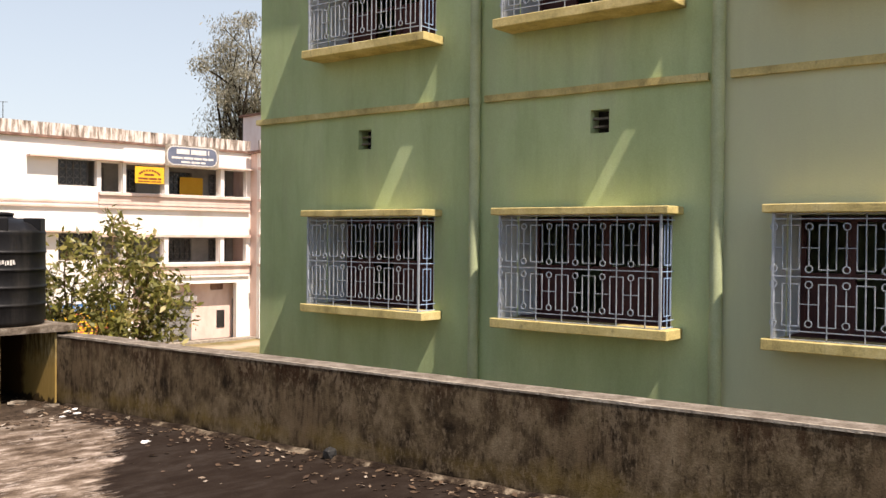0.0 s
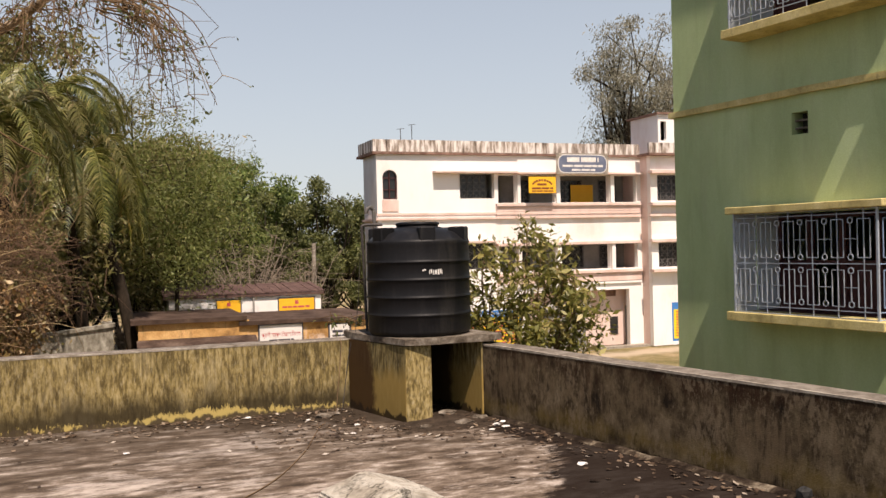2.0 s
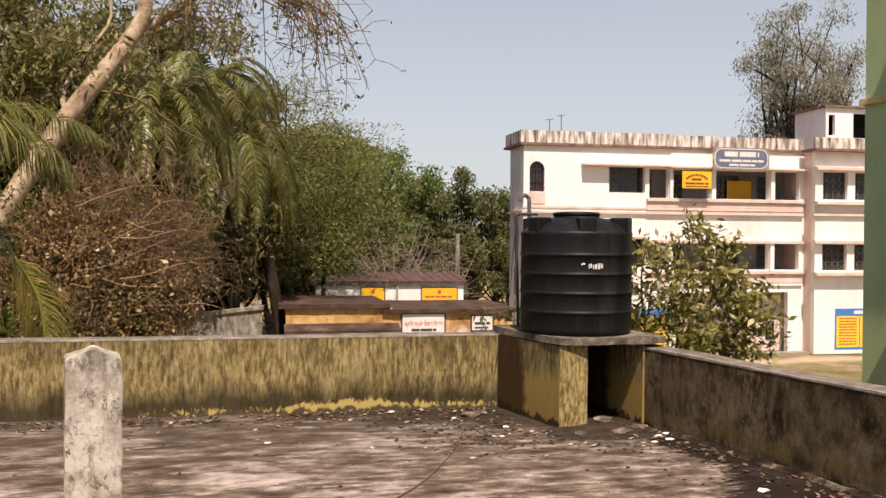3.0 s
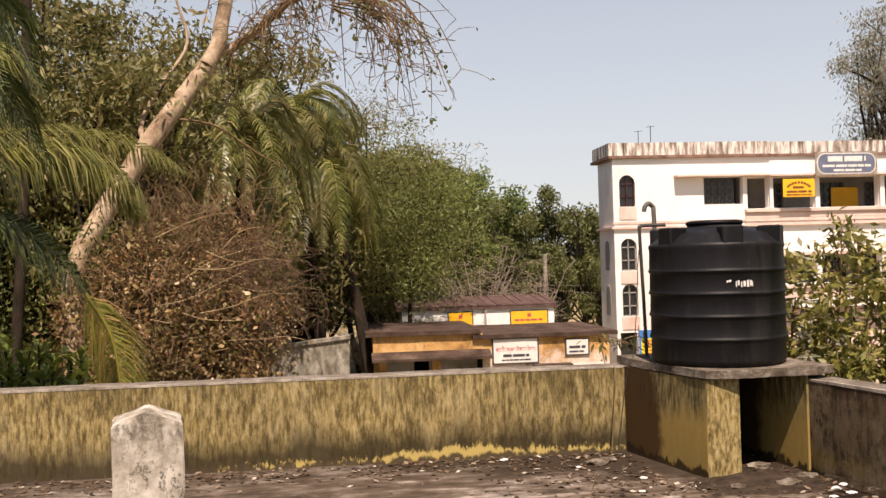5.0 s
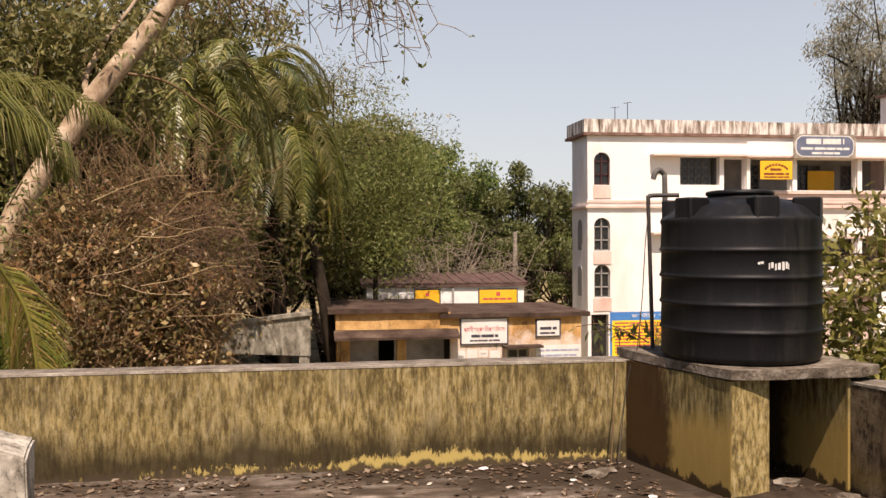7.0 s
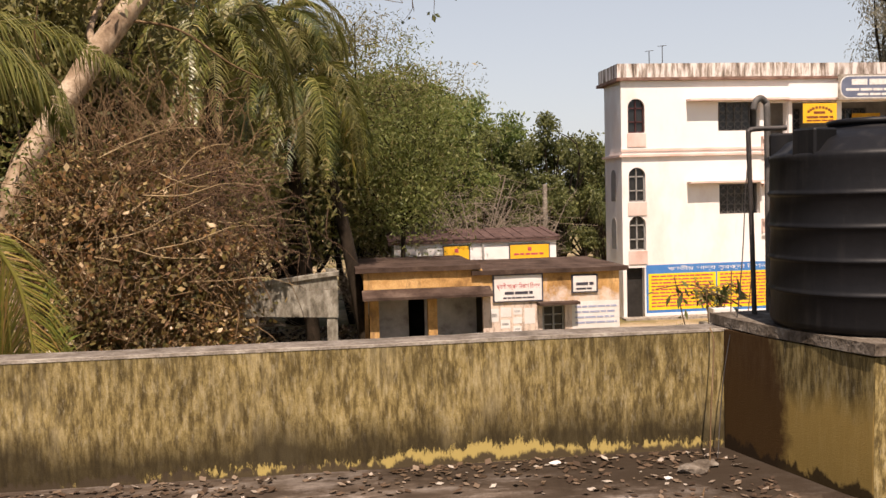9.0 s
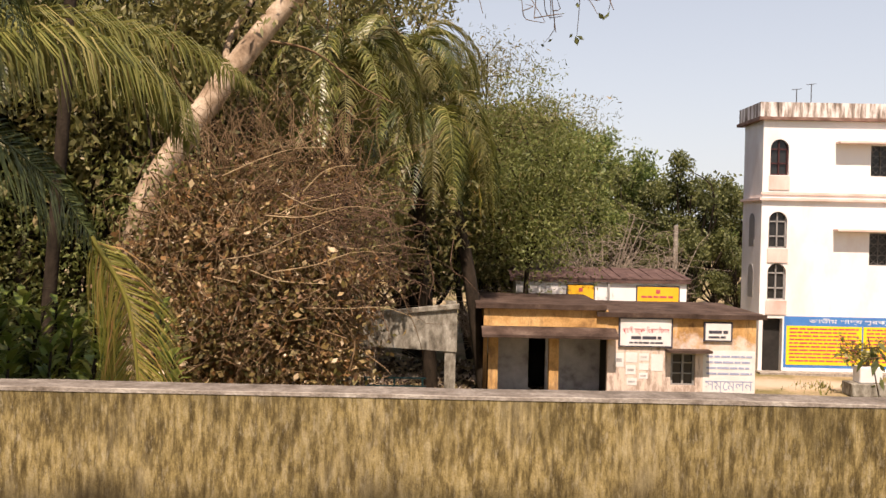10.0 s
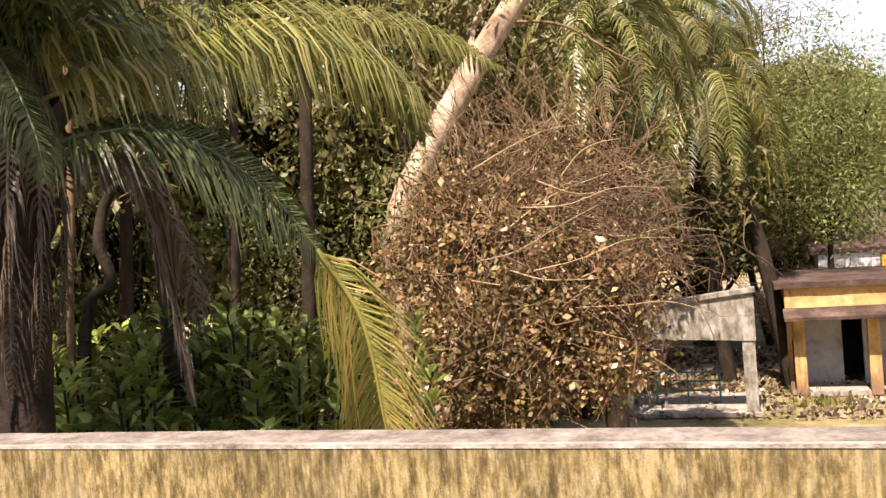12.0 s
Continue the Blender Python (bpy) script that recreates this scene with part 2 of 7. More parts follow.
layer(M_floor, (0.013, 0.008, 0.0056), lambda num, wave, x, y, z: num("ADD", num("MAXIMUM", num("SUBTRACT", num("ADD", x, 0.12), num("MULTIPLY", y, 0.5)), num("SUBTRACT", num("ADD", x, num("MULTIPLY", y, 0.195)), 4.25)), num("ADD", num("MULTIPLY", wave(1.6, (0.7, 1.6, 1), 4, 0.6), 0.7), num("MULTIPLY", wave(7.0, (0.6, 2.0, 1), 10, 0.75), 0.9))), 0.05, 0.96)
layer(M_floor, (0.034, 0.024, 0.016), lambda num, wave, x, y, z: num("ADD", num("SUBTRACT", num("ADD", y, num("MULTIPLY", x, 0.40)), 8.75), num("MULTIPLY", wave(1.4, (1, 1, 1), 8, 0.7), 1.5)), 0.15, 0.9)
M_green = material("sage green wall paint", [(0.25, (0.30, 0.385, 0.19)), (0.5, (0.395, 0.495, 0.255)), (0.75, (0.47, 0.57, 0.325))], scale=0.9, stretch=(1, 1, 0.45), rough=0.75, bump=0.12, grain=60, fine=0.15)
layer(M_green, (0.15, 0.175, 0.09), lambda num, wave, x, y, z: num("SUBTRACT", wave(2.2, (1.8, 1.8, 0.22), 7, 0.7), 0.12), 0.12, 0.25)
layer(M_green, (0.36, 0.37, 0.24), lambda num, wave, x, y, z: num("SUBTRACT", wave(1.4, (1.2, 1.2, 0.3), 6, 0.7), 0.12), 0.10, 0.4)
layer(M_green, (0.58, 0.57, 0.40), lambda num, wave, x, y, z: num("SUBTRACT", 2.75, num("ADD", y, num("MULTIPLY", wave(3.0), 0.10))), 0.06, 0.62)
M_yellow = material("mustard yellow ledge paint", [(0.3, (0.30, 0.24, 0.09)), (0.5, (0.52, 0.42, 0.17)), (0.75, (0.66, 0.56, 0.28))], scale=3, rough=0.75, bump=0.2, grain=50, fine=0.3)
layer(M_yellow, (0.16, 0.13, 0.06), lambda num, wave, x, y, z: num("SUBTRACT", wave(6.0, (1, 1, 0.5), 7, 0.75), 0.13), 0.05, 0.6)
M_pipe = material("green painted drainpipe", [(0.3, (0.31, 0.365, 0.205)), (0.7, (0.41, 0.465, 0.285))], scale=3, rough=0.6, bump=0.1, fine=0.2)
M_jamb = material("pale blue window paint", [(0.3, (0.44, 0.49, 0.54)), (0.7, (0.60, 0.64, 0.68))], scale=4, rough=0.6, bump=0.1, fine=0.2)
M_grille = material("pale blue-grey painted iron", [(0.3, (0.25, 0.29, 0.34)), (0.7, (0.42, 0.46, 0.51))], scale=9, rough=0.5, bump=0.1, fine=0.25)
M_grille_side = material("sky blue painted iron", [(0.3, (0.22, 0.33, 0.52)), (0.7, (0.36, 0.48, 0.66))], scale=9, rough=0.5, bump=0.1, fine=0.25)
M_maroon = material("maroon painted timber", [(0.3, (0.035, 0.009, 0.009)), (0.7, (0.08, 0.02, 0.018))], scale=6, stretch=(4, 4, 0.6), rough=0.55, bump=0.15, fine=0.3)
# near-black colour that stands in for the shade inside rooms and openings
M_dark = material("near-black for unlit rooms", [(0.3, (0.02, 0.018, 0.016)), (0.7, (0.04, 0.037, 0.033))], scale=2, rough=0.9, fine=0.2)
M_iron = material("dark iron grille", [(0.3, (0.02, 0.018, 0.016)), (0.7, (0.06, 0.05, 0.045))], scale=8, rough=0.6, fine=0.3)
M_lattice = material("dusty grey iron", [(0.3, (0.07, 0.065, 0.06)), (0.7, (0.15, 0.14, 0.13))], scale=8, rough=0.6, fine=0.3)
M_white = material("sunlit white lime wall", [(0.25, (0.66, 0.58, 0.53)), (0.5, (0.80, 0.77, 0.74)), (0.75, (0.84, 0.82, 0.80))], scale=0.5, stretch=(1, 1, 0.5), rough=0.85, bump=0.1, grain=30, fine=0.08)
layer(M_white, (0.42, 0.31, 0.25), lambda num, wave, x, y, z: num("SUBTRACT", wave(1.2, (1.5, 1.5, 0.25), 7, 0.72), 0.20), 0.09, 0.5)
M_pink = material("faded pink wall paint", [(0.3, (0.54, 0.37, 0.31)), (0.55, (0.70, 0.54, 0.48)), (0.75, (0.77, 0.66, 0.61))], scale=0.8, stretch=(1, 1, 0.4), rough=0.85, bump=0.1, grain=30, fine=0.15)
M_parapet = material("moss-blackened lime parapet", [(0.36, (0.07, 0.052, 0.042)), (0.47, (0.34, 0.28, 0.235)), (0.56, (0.70, 0.65, 0.61))], scale=2.8, stretch=(1.4, 1.4, 0.22), rough=0.9, bump=0.2, grain=20, fine=0.3, detail=8)
M_rust = material("rust-stained roof edge", [(0.3, (0.10, 0.055, 0.04)), (0.7, (0.30, 0.19, 0.15))], scale=2.5, rough=0.9, bump=0.2, fine=0.4)
M_room = material("grey verandah wall", [(0.3, (0.20, 0.19, 0.18)), (0.7, (0.34, 0.33, 0.31))], scale=1.2, rough=0.9, fine=0.2)
M_glass = material("dark window glass", [(0.3, (0.012, 0.013, 0.014)), (0.7, (0.03, 0.03, 0.03))], scale=3, rough=0.15, bump=0.02, fine=0.1)
M_tank = material("black polyethylene", [(0.3, (0.005, 0.005, 0.006)), (0.52, (0.008, 0.008, 0.009)), (0.72, (0.028, 0.026, 0.024))], scale=1.5, stretch=(3, 3, 0.35), rough=0.5, bump=0.06, grain=30, fine=0.3)
M_tank.node_tree.nodes["Principled BSDF"].inputs["Specular IOR Level"].default_value = 0.22
M_pvc = material("weathered plastic pipe", [(0.3, (0.05, 0.045, 0.04)), (0.7, (0.13, 0.12, 0.11))], scale=8, rough=0.6, fine=0.3)
M_slab = material("crumbling dark cement slab", [(0.3, (0.05, 0.037, 0.026)), (0.5, (0.14, 0.115, 0.09)), (0.7, (0.30, 0.265, 0.22))], scale=7, rough=0.95, bump=0.6, grain=50, fine=0.5, detail=9)
M_orange = material("peeling orange hut plaster", [(0.28, (0.13, 0.07, 0.035)), (0.45, (0.48, 0.27, 0.10)), (0.62, (0.66, 0.41, 0.18)), (0.78, (0.68, 0.56, 0.42))], scale=1.1, stretch=(1, 1, 0.9), rough=0.9, bump=0.25, grain=20, fine=0.35, detail=8)
layer(M_orange, (0.13, 0.10, 0.075), lambda num, wave, x, y, z: num("SUBTRACT", num("ADD", -3.05, num("MULTIPLY", wave(1.8, (1, 1, 0.5)), 0.9)), z), 0.18, 0.6)
layer(M_orange, (0.68, 0.57, 0.50), lambda num, wave, x, y, z: num("SUBTRACT", num("MULTIPLY", num("SUBTRACT", num("ADD", -1.55, num("MULTIPLY", wave(2.2, (1, 1, 1), 7, 0.7), 2.4)), z), 0.6), num("MULTIPLY", num("GREATER_THAN", 4.0, x), 2.0)), 0.15, 0.85)
layer(M_orange, (0.085, 0.055, 0.04), lambda num, wave, x, y, z: num("SUBTRACT", wave(1.7, (2.0, 2.0, 0.35), 8, 0.78), 0.11), 0.06, 0.65)
layer(M_orange, (0.17, 0.10, 0.065), lambda num, wave, x, y, z: num("SUBTRACT", num("ADD", wave(3.2, (1.8, 1.8, 0.5), 8, 0.75), num("MULTIPLY", num("SUBTRACT", -2.3, z), 0.10)), 0.07), 0.07, 0.6)
M_hutwall = material("grey blistered door panel", [(0.3, (0.18, 0.165, 0.15)), (0.5, (0.40, 0.385, 0.37)), (0.7, (0.54, 0.525, 0.51))], scale=1.6, rough=0.85, bump=0.2, fine=0.3)
M_moss = material("mossy cement roof", [(0.3, (0.03, 0.019, 0.014)), (0.55, (0.08, 0.053, 0.041)), (0.75, (0.15, 0.11, 0.085))], scale=1.6, rough=0.95, bump=0.4, grain=15, fine=0.5, detail=8)
M_tile = material("red-brown roof tile", [(0.3, (0.06, 0.036, 0.032)), (0.6, (0.125, 0.078, 0.068)), (0.8, (0.21, 0.155, 0.135))], scale=2.5, rough=0.9, bump=0.3, fine=0.4)
M_board_w = material("white painted signboard", [(0.3, (0.62, 0.58, 0.54)), (0.7, (0.74, 0.71, 0.69))], scale=2, rough=0.6, fine=0.15)
M_board_y = material("orange-yellow signboard", [(0.3, (0.78, 0.40, 0.015)), (0.7, (0.84, 0.47, 0.03))], scale=2, rough=0.6, fine=0.12)
M_board_yy = material("bright yellow signboard", [(0.3, (0.76, 0.52, 0.01)), (0.7, (0.84, 0.60, 0.02))], scale=2, rough=0.6, fine=0.12)
M_board_b = material("blue signboard paint", [(0.3, (0.03, 0.15, 0.42)), (0.7, (0.05, 0.21, 0.50))], scale=2, rough=0.6, fine=0.15)
M_board_s = material("slate-blue signboard", [(0.3, (0.10, 0.12, 0.18)), (0.7, (0.16, 0.18, 0.25))], scale=2, rough=0.5, fine=0.15)
M_ink = material("dark sign paint", [(0.3, (0.03, 0.03, 0.04)), (0.7, (0.06, 0.06, 0.08))], scale=5, rough=0.7)
M_red = material("faded red sign paint", [(0.3, (0.40, 0.05, 0.06)), (0.7, (0.52, 0.10, 0.10))], scale=5, rough=0.7)
M_rustink = material("dark red-brown sign paint", [(0.3, (0.16, 0.04, 0.012)), (0.7, (0.24, 0.07, 0.02))], scale=5, rough=0.7)
M_bluegrey = material("blue-grey wall paint", [(0.3, (0.24, 0.27, 0.40)), (0.7, (0.34, 0.37, 0.48))], scale=5, rough=0.7)
M_ground = material("dry grass and dust", [(0.28, (0.09, 0.08, 0.03)), (0.45, (0.18, 0.145, 0.065)), (0.58, (0.33, 0.245, 0.145)), (0.75, (0.46, 0.36, 0.24))], scale=0.35, rough=0.95, bump=0.4, grain=8, fine=0.4, detail=9)
M_bark = material("pale smooth bark", [(0.3, (0.12, 0.078, 0.05)), (0.45, (0.26, 0.185, 0.12)), (0.58, (0.40, 0.31, 0.22)), (0.75, (0.52, 0.43, 0.33))], scale=2.6, stretch=(1, 1, 0.7), rough=0.85, bump=0.35, grain=25, fine=0.35)
M_bark_d = material("dark rough bark", [(0.3, (0.012, 0.009, 0.006)), (0.7, (0.05, 0.037, 0.026))], scale=5, stretch=(1, 1, 0.4), rough=0.95, bump=0.5, grain=25, fine=0.4)
M_twig = material("dry grey-brown twigs", [(0.3, (0.075, 0.045, 0.024)), (0.55, (0.18, 0.115, 0.062)), (0.75, (0.38, 0.27, 0.165))], scale=1.5, rough=0.9, fine=0.3)
M_fantwig = material("red-brown thin twigs", [(0.3, (0.06, 0.036, 0.022)), (0.55, (0.13, 0.08, 0.052)), (0.75, (0.24, 0.155, 0.10))], scale=1.5, rough=0.9, fine=0.3)
M_greytwig = material("grey-brown bare twigs", [(0.3, (0.15, 0.12, 0.09)), (0.6, (0.27, 0.22, 0.17)), (0.8, (0.40, 0.34, 0.27))], scale=2, rough=0.9, fine=0.3)
M_straw = material("bleached straw-coloured stems", [(0.3, (0.24, 0.165, 0.09)), (0.6, (0.42, 0.31, 0.18)), (0.8, (0.56, 0.44, 0.28))], scale=3, rough=0.9, fine=0.3)
M_fillet = material("crumbling pale fillet", [(0.42, (0.014, 0.009, 0.006)), (0.54, (0.045, 0.032, 0.022)), (0.62, (0.18, 0.145, 0.105)), (0.76, (0.34, 0.29, 0.22))], scale=5, rough=0.95, bump=0.6, grain=60, fine=0.5, detail=9)
M_paper = material("crumpled white paper", [(0.3, (0.55, 0.52, 0.48)), (0.7, (0.78, 0.76, 0.73))], scale=8, rough=0.8)
M_rag = material("black plastic scrap", [(0.3, (0.006, 0.006, 0.006)), (0.7, (0.015, 0.015, 0.015))], scale=8, rough=0.6)
M_soil = material("dark leaf mould", [(0.3, (0.018, 0.013, 0.009)), (0.7, (0.07, 0.05, 0.036))], scale=6, rough=1.0, bump=0.6, fine=0.5)
M_teal = material("teal painted steel", [(0.3, (0.02, 0.10, 0.10)), (0.7, (0.07, 0.20, 0.20))], scale=6, rough=0.6)
L_wood = leafy("broad green leaves", [(0.0, (0.06, 0.09, 0.018)), (0.4, (0.11, 0.16, 0.034)), (0.75, (0.17, 0.225, 0.055)), (1.0, (0.25, 0.28, 0.09))])
L_bamboo = leafy("feathery bright green leaves", [(0.0, (0.10, 0.125, 0.028)), (0.5, (0.17, 0.20, 0.05)), (0.85, (0.23, 0.255, 0.075)), (1.0, (0.32, 0.31, 0.12))], see=0.45)
L_dark = leafy("dark green leaves", [(0.0, (0.056, 0.068, 0.02)), (0.5, (0.115, 0.13, 0.036)), (1.0, (0.20, 0.205, 0.068))])
L_feather = leafy("feathery olive leaves", [(0.0, (0.095, 0.095, 0.025)), (0.5, (0.17, 0.16, 0.048)), (0.85, (0.24, 0.21, 0.075)), (1.0, (0.33, 0.25, 0.12))])
L_dry = leafy("dry brown vine leaves", [(0.0, (0.13, 0.06, 0.022)), (0.3, (0.27, 0.14, 0.052)), (0.55, (0.20, 0.16, 0.05)), (0.85, (0.38, 0.255, 0.11)), (1.0, (0.64, 0.49, 0.31))], see=0.25)
L_vine = leafy("olive vine leaves", [(0.0, (0.05, 0.048, 0.013)), (0.5, (0.12, 0.10, 0.028)), (0.85, (0.20, 0.155, 0.05)), (1.0, (0.34, 0.24, 0.10))], see=0.25)
L_coco = leafy("coconut leaflets", [(0.0, (0.08, 0.095, 0.018)), (0.5, (0.175, 0.18, 0.042)), (0.85, (0.28, 0.265, 0.08)), (1.0, (0.40, 0.33, 0.13))], rough=0.38, see=0.3)
# darker copy of the coconut leaflets, with crown shade put into the colour
L_coco_shade = leafy("coconut leaflets with shade in their colour", [(0.0, (0.035, 0.05, 0.014)), (0.5, (0.065, 0.085, 0.024)), (1.0, (0.12, 0.14, 0.045))], rough=0.5, see=0.2)
L_cocoy = leafy("yellowing leaflets", [(0.0, (0.15, 0.165, 0.03)), (0.5, (0.28, 0.265, 0.05)), (0.85, (0.40, 0.31, 0.08)), (1.0, (0.44, 0.24, 0.10))], rough=0.45, see=0.35)
L_deadf = leafy("dead palm leaflets", [(0.0, (0.045, 0.03, 0.018)), (0.5, (0.095, 0.066, 0.042)), (1.0, (0.17, 0.125, 0.085))], see=0.15)
L_croton = leafy("glossy shrub leaves", [(0.0, (0.09, 0.13, 0.025)), (0.5, (0.20, 0.26, 0.05)), (0.9, (0.36, 0.40, 0.10)), (1.0, (0.50, 0.48, 0.15))], rough=0.3, see=0.25)
L_bush = leafy("olive shrub leaves", [(0.0, (0.09, 0.095, 0.02)), (0.5, (0.20, 0.195, 0.045)), (0.85, (0.33, 0.29, 0.085)), (1.0, (0.48, 0.39, 0.17))], rough=0.4)
L_euca = leafy("grey-green hanging leaves", [(0.0, (0.17, 0.165, 0.115)), (0.6, (0.27, 0.26, 0.19)), (1.0, (0.37, 0.35, 0.27))])
L_pale = leafy("bleached leaves", [(0.0, (0.42, 0.34, 0.21)), (0.6, (0.60, 0.50, 0.34)), (1.0, (0.72, 0.64, 0.50))], see=0.2)
L_litter = leafy("fallen dry leaves", [(0.0, (0.03, 0.018, 0.011)), (0.5, (0.10, 0.062, 0.038)), (0.85, (0.22, 0.16, 0.11)), (1.0, (0.50, 0.44, 0.37))], see=0.1)

# ---- builders ----


def thing(name, at=(0, 0, 0), label="", category="", group="", kind=""):
    e = new(name)
    e.location = at
    e.empty_display_size = 0.1
    return tagged(e, label, category, group, kind)


def hang(ob, parent, label=""):
    """Puts a mesh that is built in place under its thing or part."""
    if parent is not None:
        ob.parent, ob.matrix_parent_inverse = parent, Matrix.Translation(-parent.location)
    if label:
        ob["label"] = label
    return ob


def part(name, bm, mat, parent=None, label="", smooth=False):
    me = bpy.data.meshes.new(name)
    bmesh.ops.recalc_face_normals(bm, faces=bm.faces[:])
    bm.to_mesh(me)
    bm.free()
    me.materials.append(mat)
    if smooth:
        me.shade_smooth()
    return hang(new(name, me), parent, label)


def part_np(name, v, f, mat, parent=None, label="", smooth=False):
    """A mesh from arrays of places and of four-cornered faces."""
    v, f = np.asarray(v, np.float32), np.asarray(f, np.int32)
    me = bpy.data.meshes.new(name)
    me.vertices.add(len(v))
    me.vertices.foreach_set("co", v.ravel())
    me.loops.add(f.size)
    me.loops.foreach_set("vertex_index", f.ravel())
    me.polygons.add(len(f))
    me.polygons.foreach_set("loop_start", np.arange(len(f), dtype=np.int32) * f.shape[1])
    me.update(calc_edges=True)
    me.validate()
    me.materials.append(mat)
    if smooth:
        me.shade_smooth()
    return hang(new(name, me), parent, label)


def box(bm, lo, hi, m=None, bevel=0.0):
    """A block from corner to corner, laid by m."""
    got = bmesh.ops.create_cube(bm, size=1.0)["verts"]
    for v in got:
        v.co = Vector([lo[k] + (v.co[k] + 0.5) * (hi[k] - lo[k]) for k in range(3)])
    if bevel:
        es = list({e for v in got for e in v.link_edges})
        got = list({v for e in bmesh.ops.bevel(bm, geom=es, offset=bevel, segments=1, affect="EDGES")["faces"] for v in e.verts} | {v for v in got if v.is_valid})
    if m is not None:
        bmesh.ops.transform(bm, matrix=m, verts=got)
    return got


def block(name, lo, hi, mat, parent=None, label="", m=None, bevel=0.0):
    bm = bmesh.new()
    box(bm, lo, hi, m, bevel)
    return part(name, bm, mat, parent, label)


def rough_up(ob, amount, cuts=0, scale=2.0, seed=0.0):
    """Uneven hand-plastered faces: cuts and shifts the mesh a little."""
    bm = bmesh.new()
    bm.from_mesh(ob.data)
    if cuts:
        bmesh.ops.subdivide_edges(bm, edges=bm.edges[:], cuts=cuts, use_grid_fill=True)
    for v in bm.verts:
        v.co += noise.noise_vector(v.co * scale + Vector((seed, 0, 0))) * amount
    bm.to_mesh(ob.data)
    bm.free()
    return ob


def tube(paths, sides=5):
    """Places and faces of round tapering tubes. paths: (points, radii)."""
    V, F, at = [], [], 0
    ang = np.arange(sides) * 2 * np.pi / sides
    for pts, rad in paths:
        p = np.asarray(pts, float)
        r = np.broadcast_to(np.asarray(rad, float), (len(p),))
        t = np.gradient(p, axis=0)
        t /= np.linalg.norm(t, axis=1, keepdims=True) + 1e-9
        whole = p[-1] - p[0]
        a = np.cross(t, np.eye(3)[np.argmin(np.abs(whole))])
        a /= np.linalg.norm(a, axis=1, keepdims=True) + 1e-9
        b = np.cross(t, a)
        ring = p[:, None] + r[:, None, None] * (np.cos(ang)[None, :, None] * a[:, None] + np.sin(ang)[None, :, None] * b[:, None])
        V.append(ring.reshape(-1, 3))
        i = np.arange(len(p) - 1)[:, None] * sides
        j, k = np.arange(sides)[None], (np.arange(sides)[None] + 1) % sides
        F.append((at + np.stack([i + j, i + k, i + sides + k, i + sides + j], -1)).reshape(-1, 4))
        at += len(p) * sides
    return np.concatenate(V), np.concatenate(F)


def smooth_line(pts, n):
    """n points on a soft curve through the given ones."""
    p = np.asarray(pts, float)
    q = np.vstack([2 * p[0] - p[1], p, 2 * p[-1] - p[-2]])
    out = []
    for u in np.linspace(0, len(p) - 1 - 1e-6, n):
        k, s = int(u), u - int(u)
        a, b, c, d = q[k : k + 4]
        out.append(0.5 * (2 * b + (c - a) * s + (2 * a - 5 * b + 4 * c - d) * s**2 + (3 * b - a - 3 * c + d) * s**3))
    return np.array(out)


def leaves(centres, size, rng, wide=0.45, spread=0.35, droop=0.0):
    """Pointed leaves, one small bent face pair each, turned at random round the given places."""
    c = np.asarray(centres, float)
    n = len(c)
    a = rng.normal(size=(n, 3))
    a[:, 2] -= droop
    a /= np.linalg.norm(a, axis=1, keepdims=True)
    b = np.cross(a, rng.normal(size=(n, 3)))
    b /= np.linalg.norm(b, axis=1, keepdims=True) + 1e-9
    s = size * (1 + spread * rng.normal(size=(n, 1))).clip(0.4, 1.9)
    up = np.cross(a, b)
    v = np.stack([c, c + a * s * 0.5 + b * s * wide / 2 + up * s * 0.06, c + a * s, c + a * s * 0.5 - b * s * wide / 2 + up * s * 0.06], 1).reshape(-1, 3)
    return v, np.arange(4 * n).reshape(-1, 4)


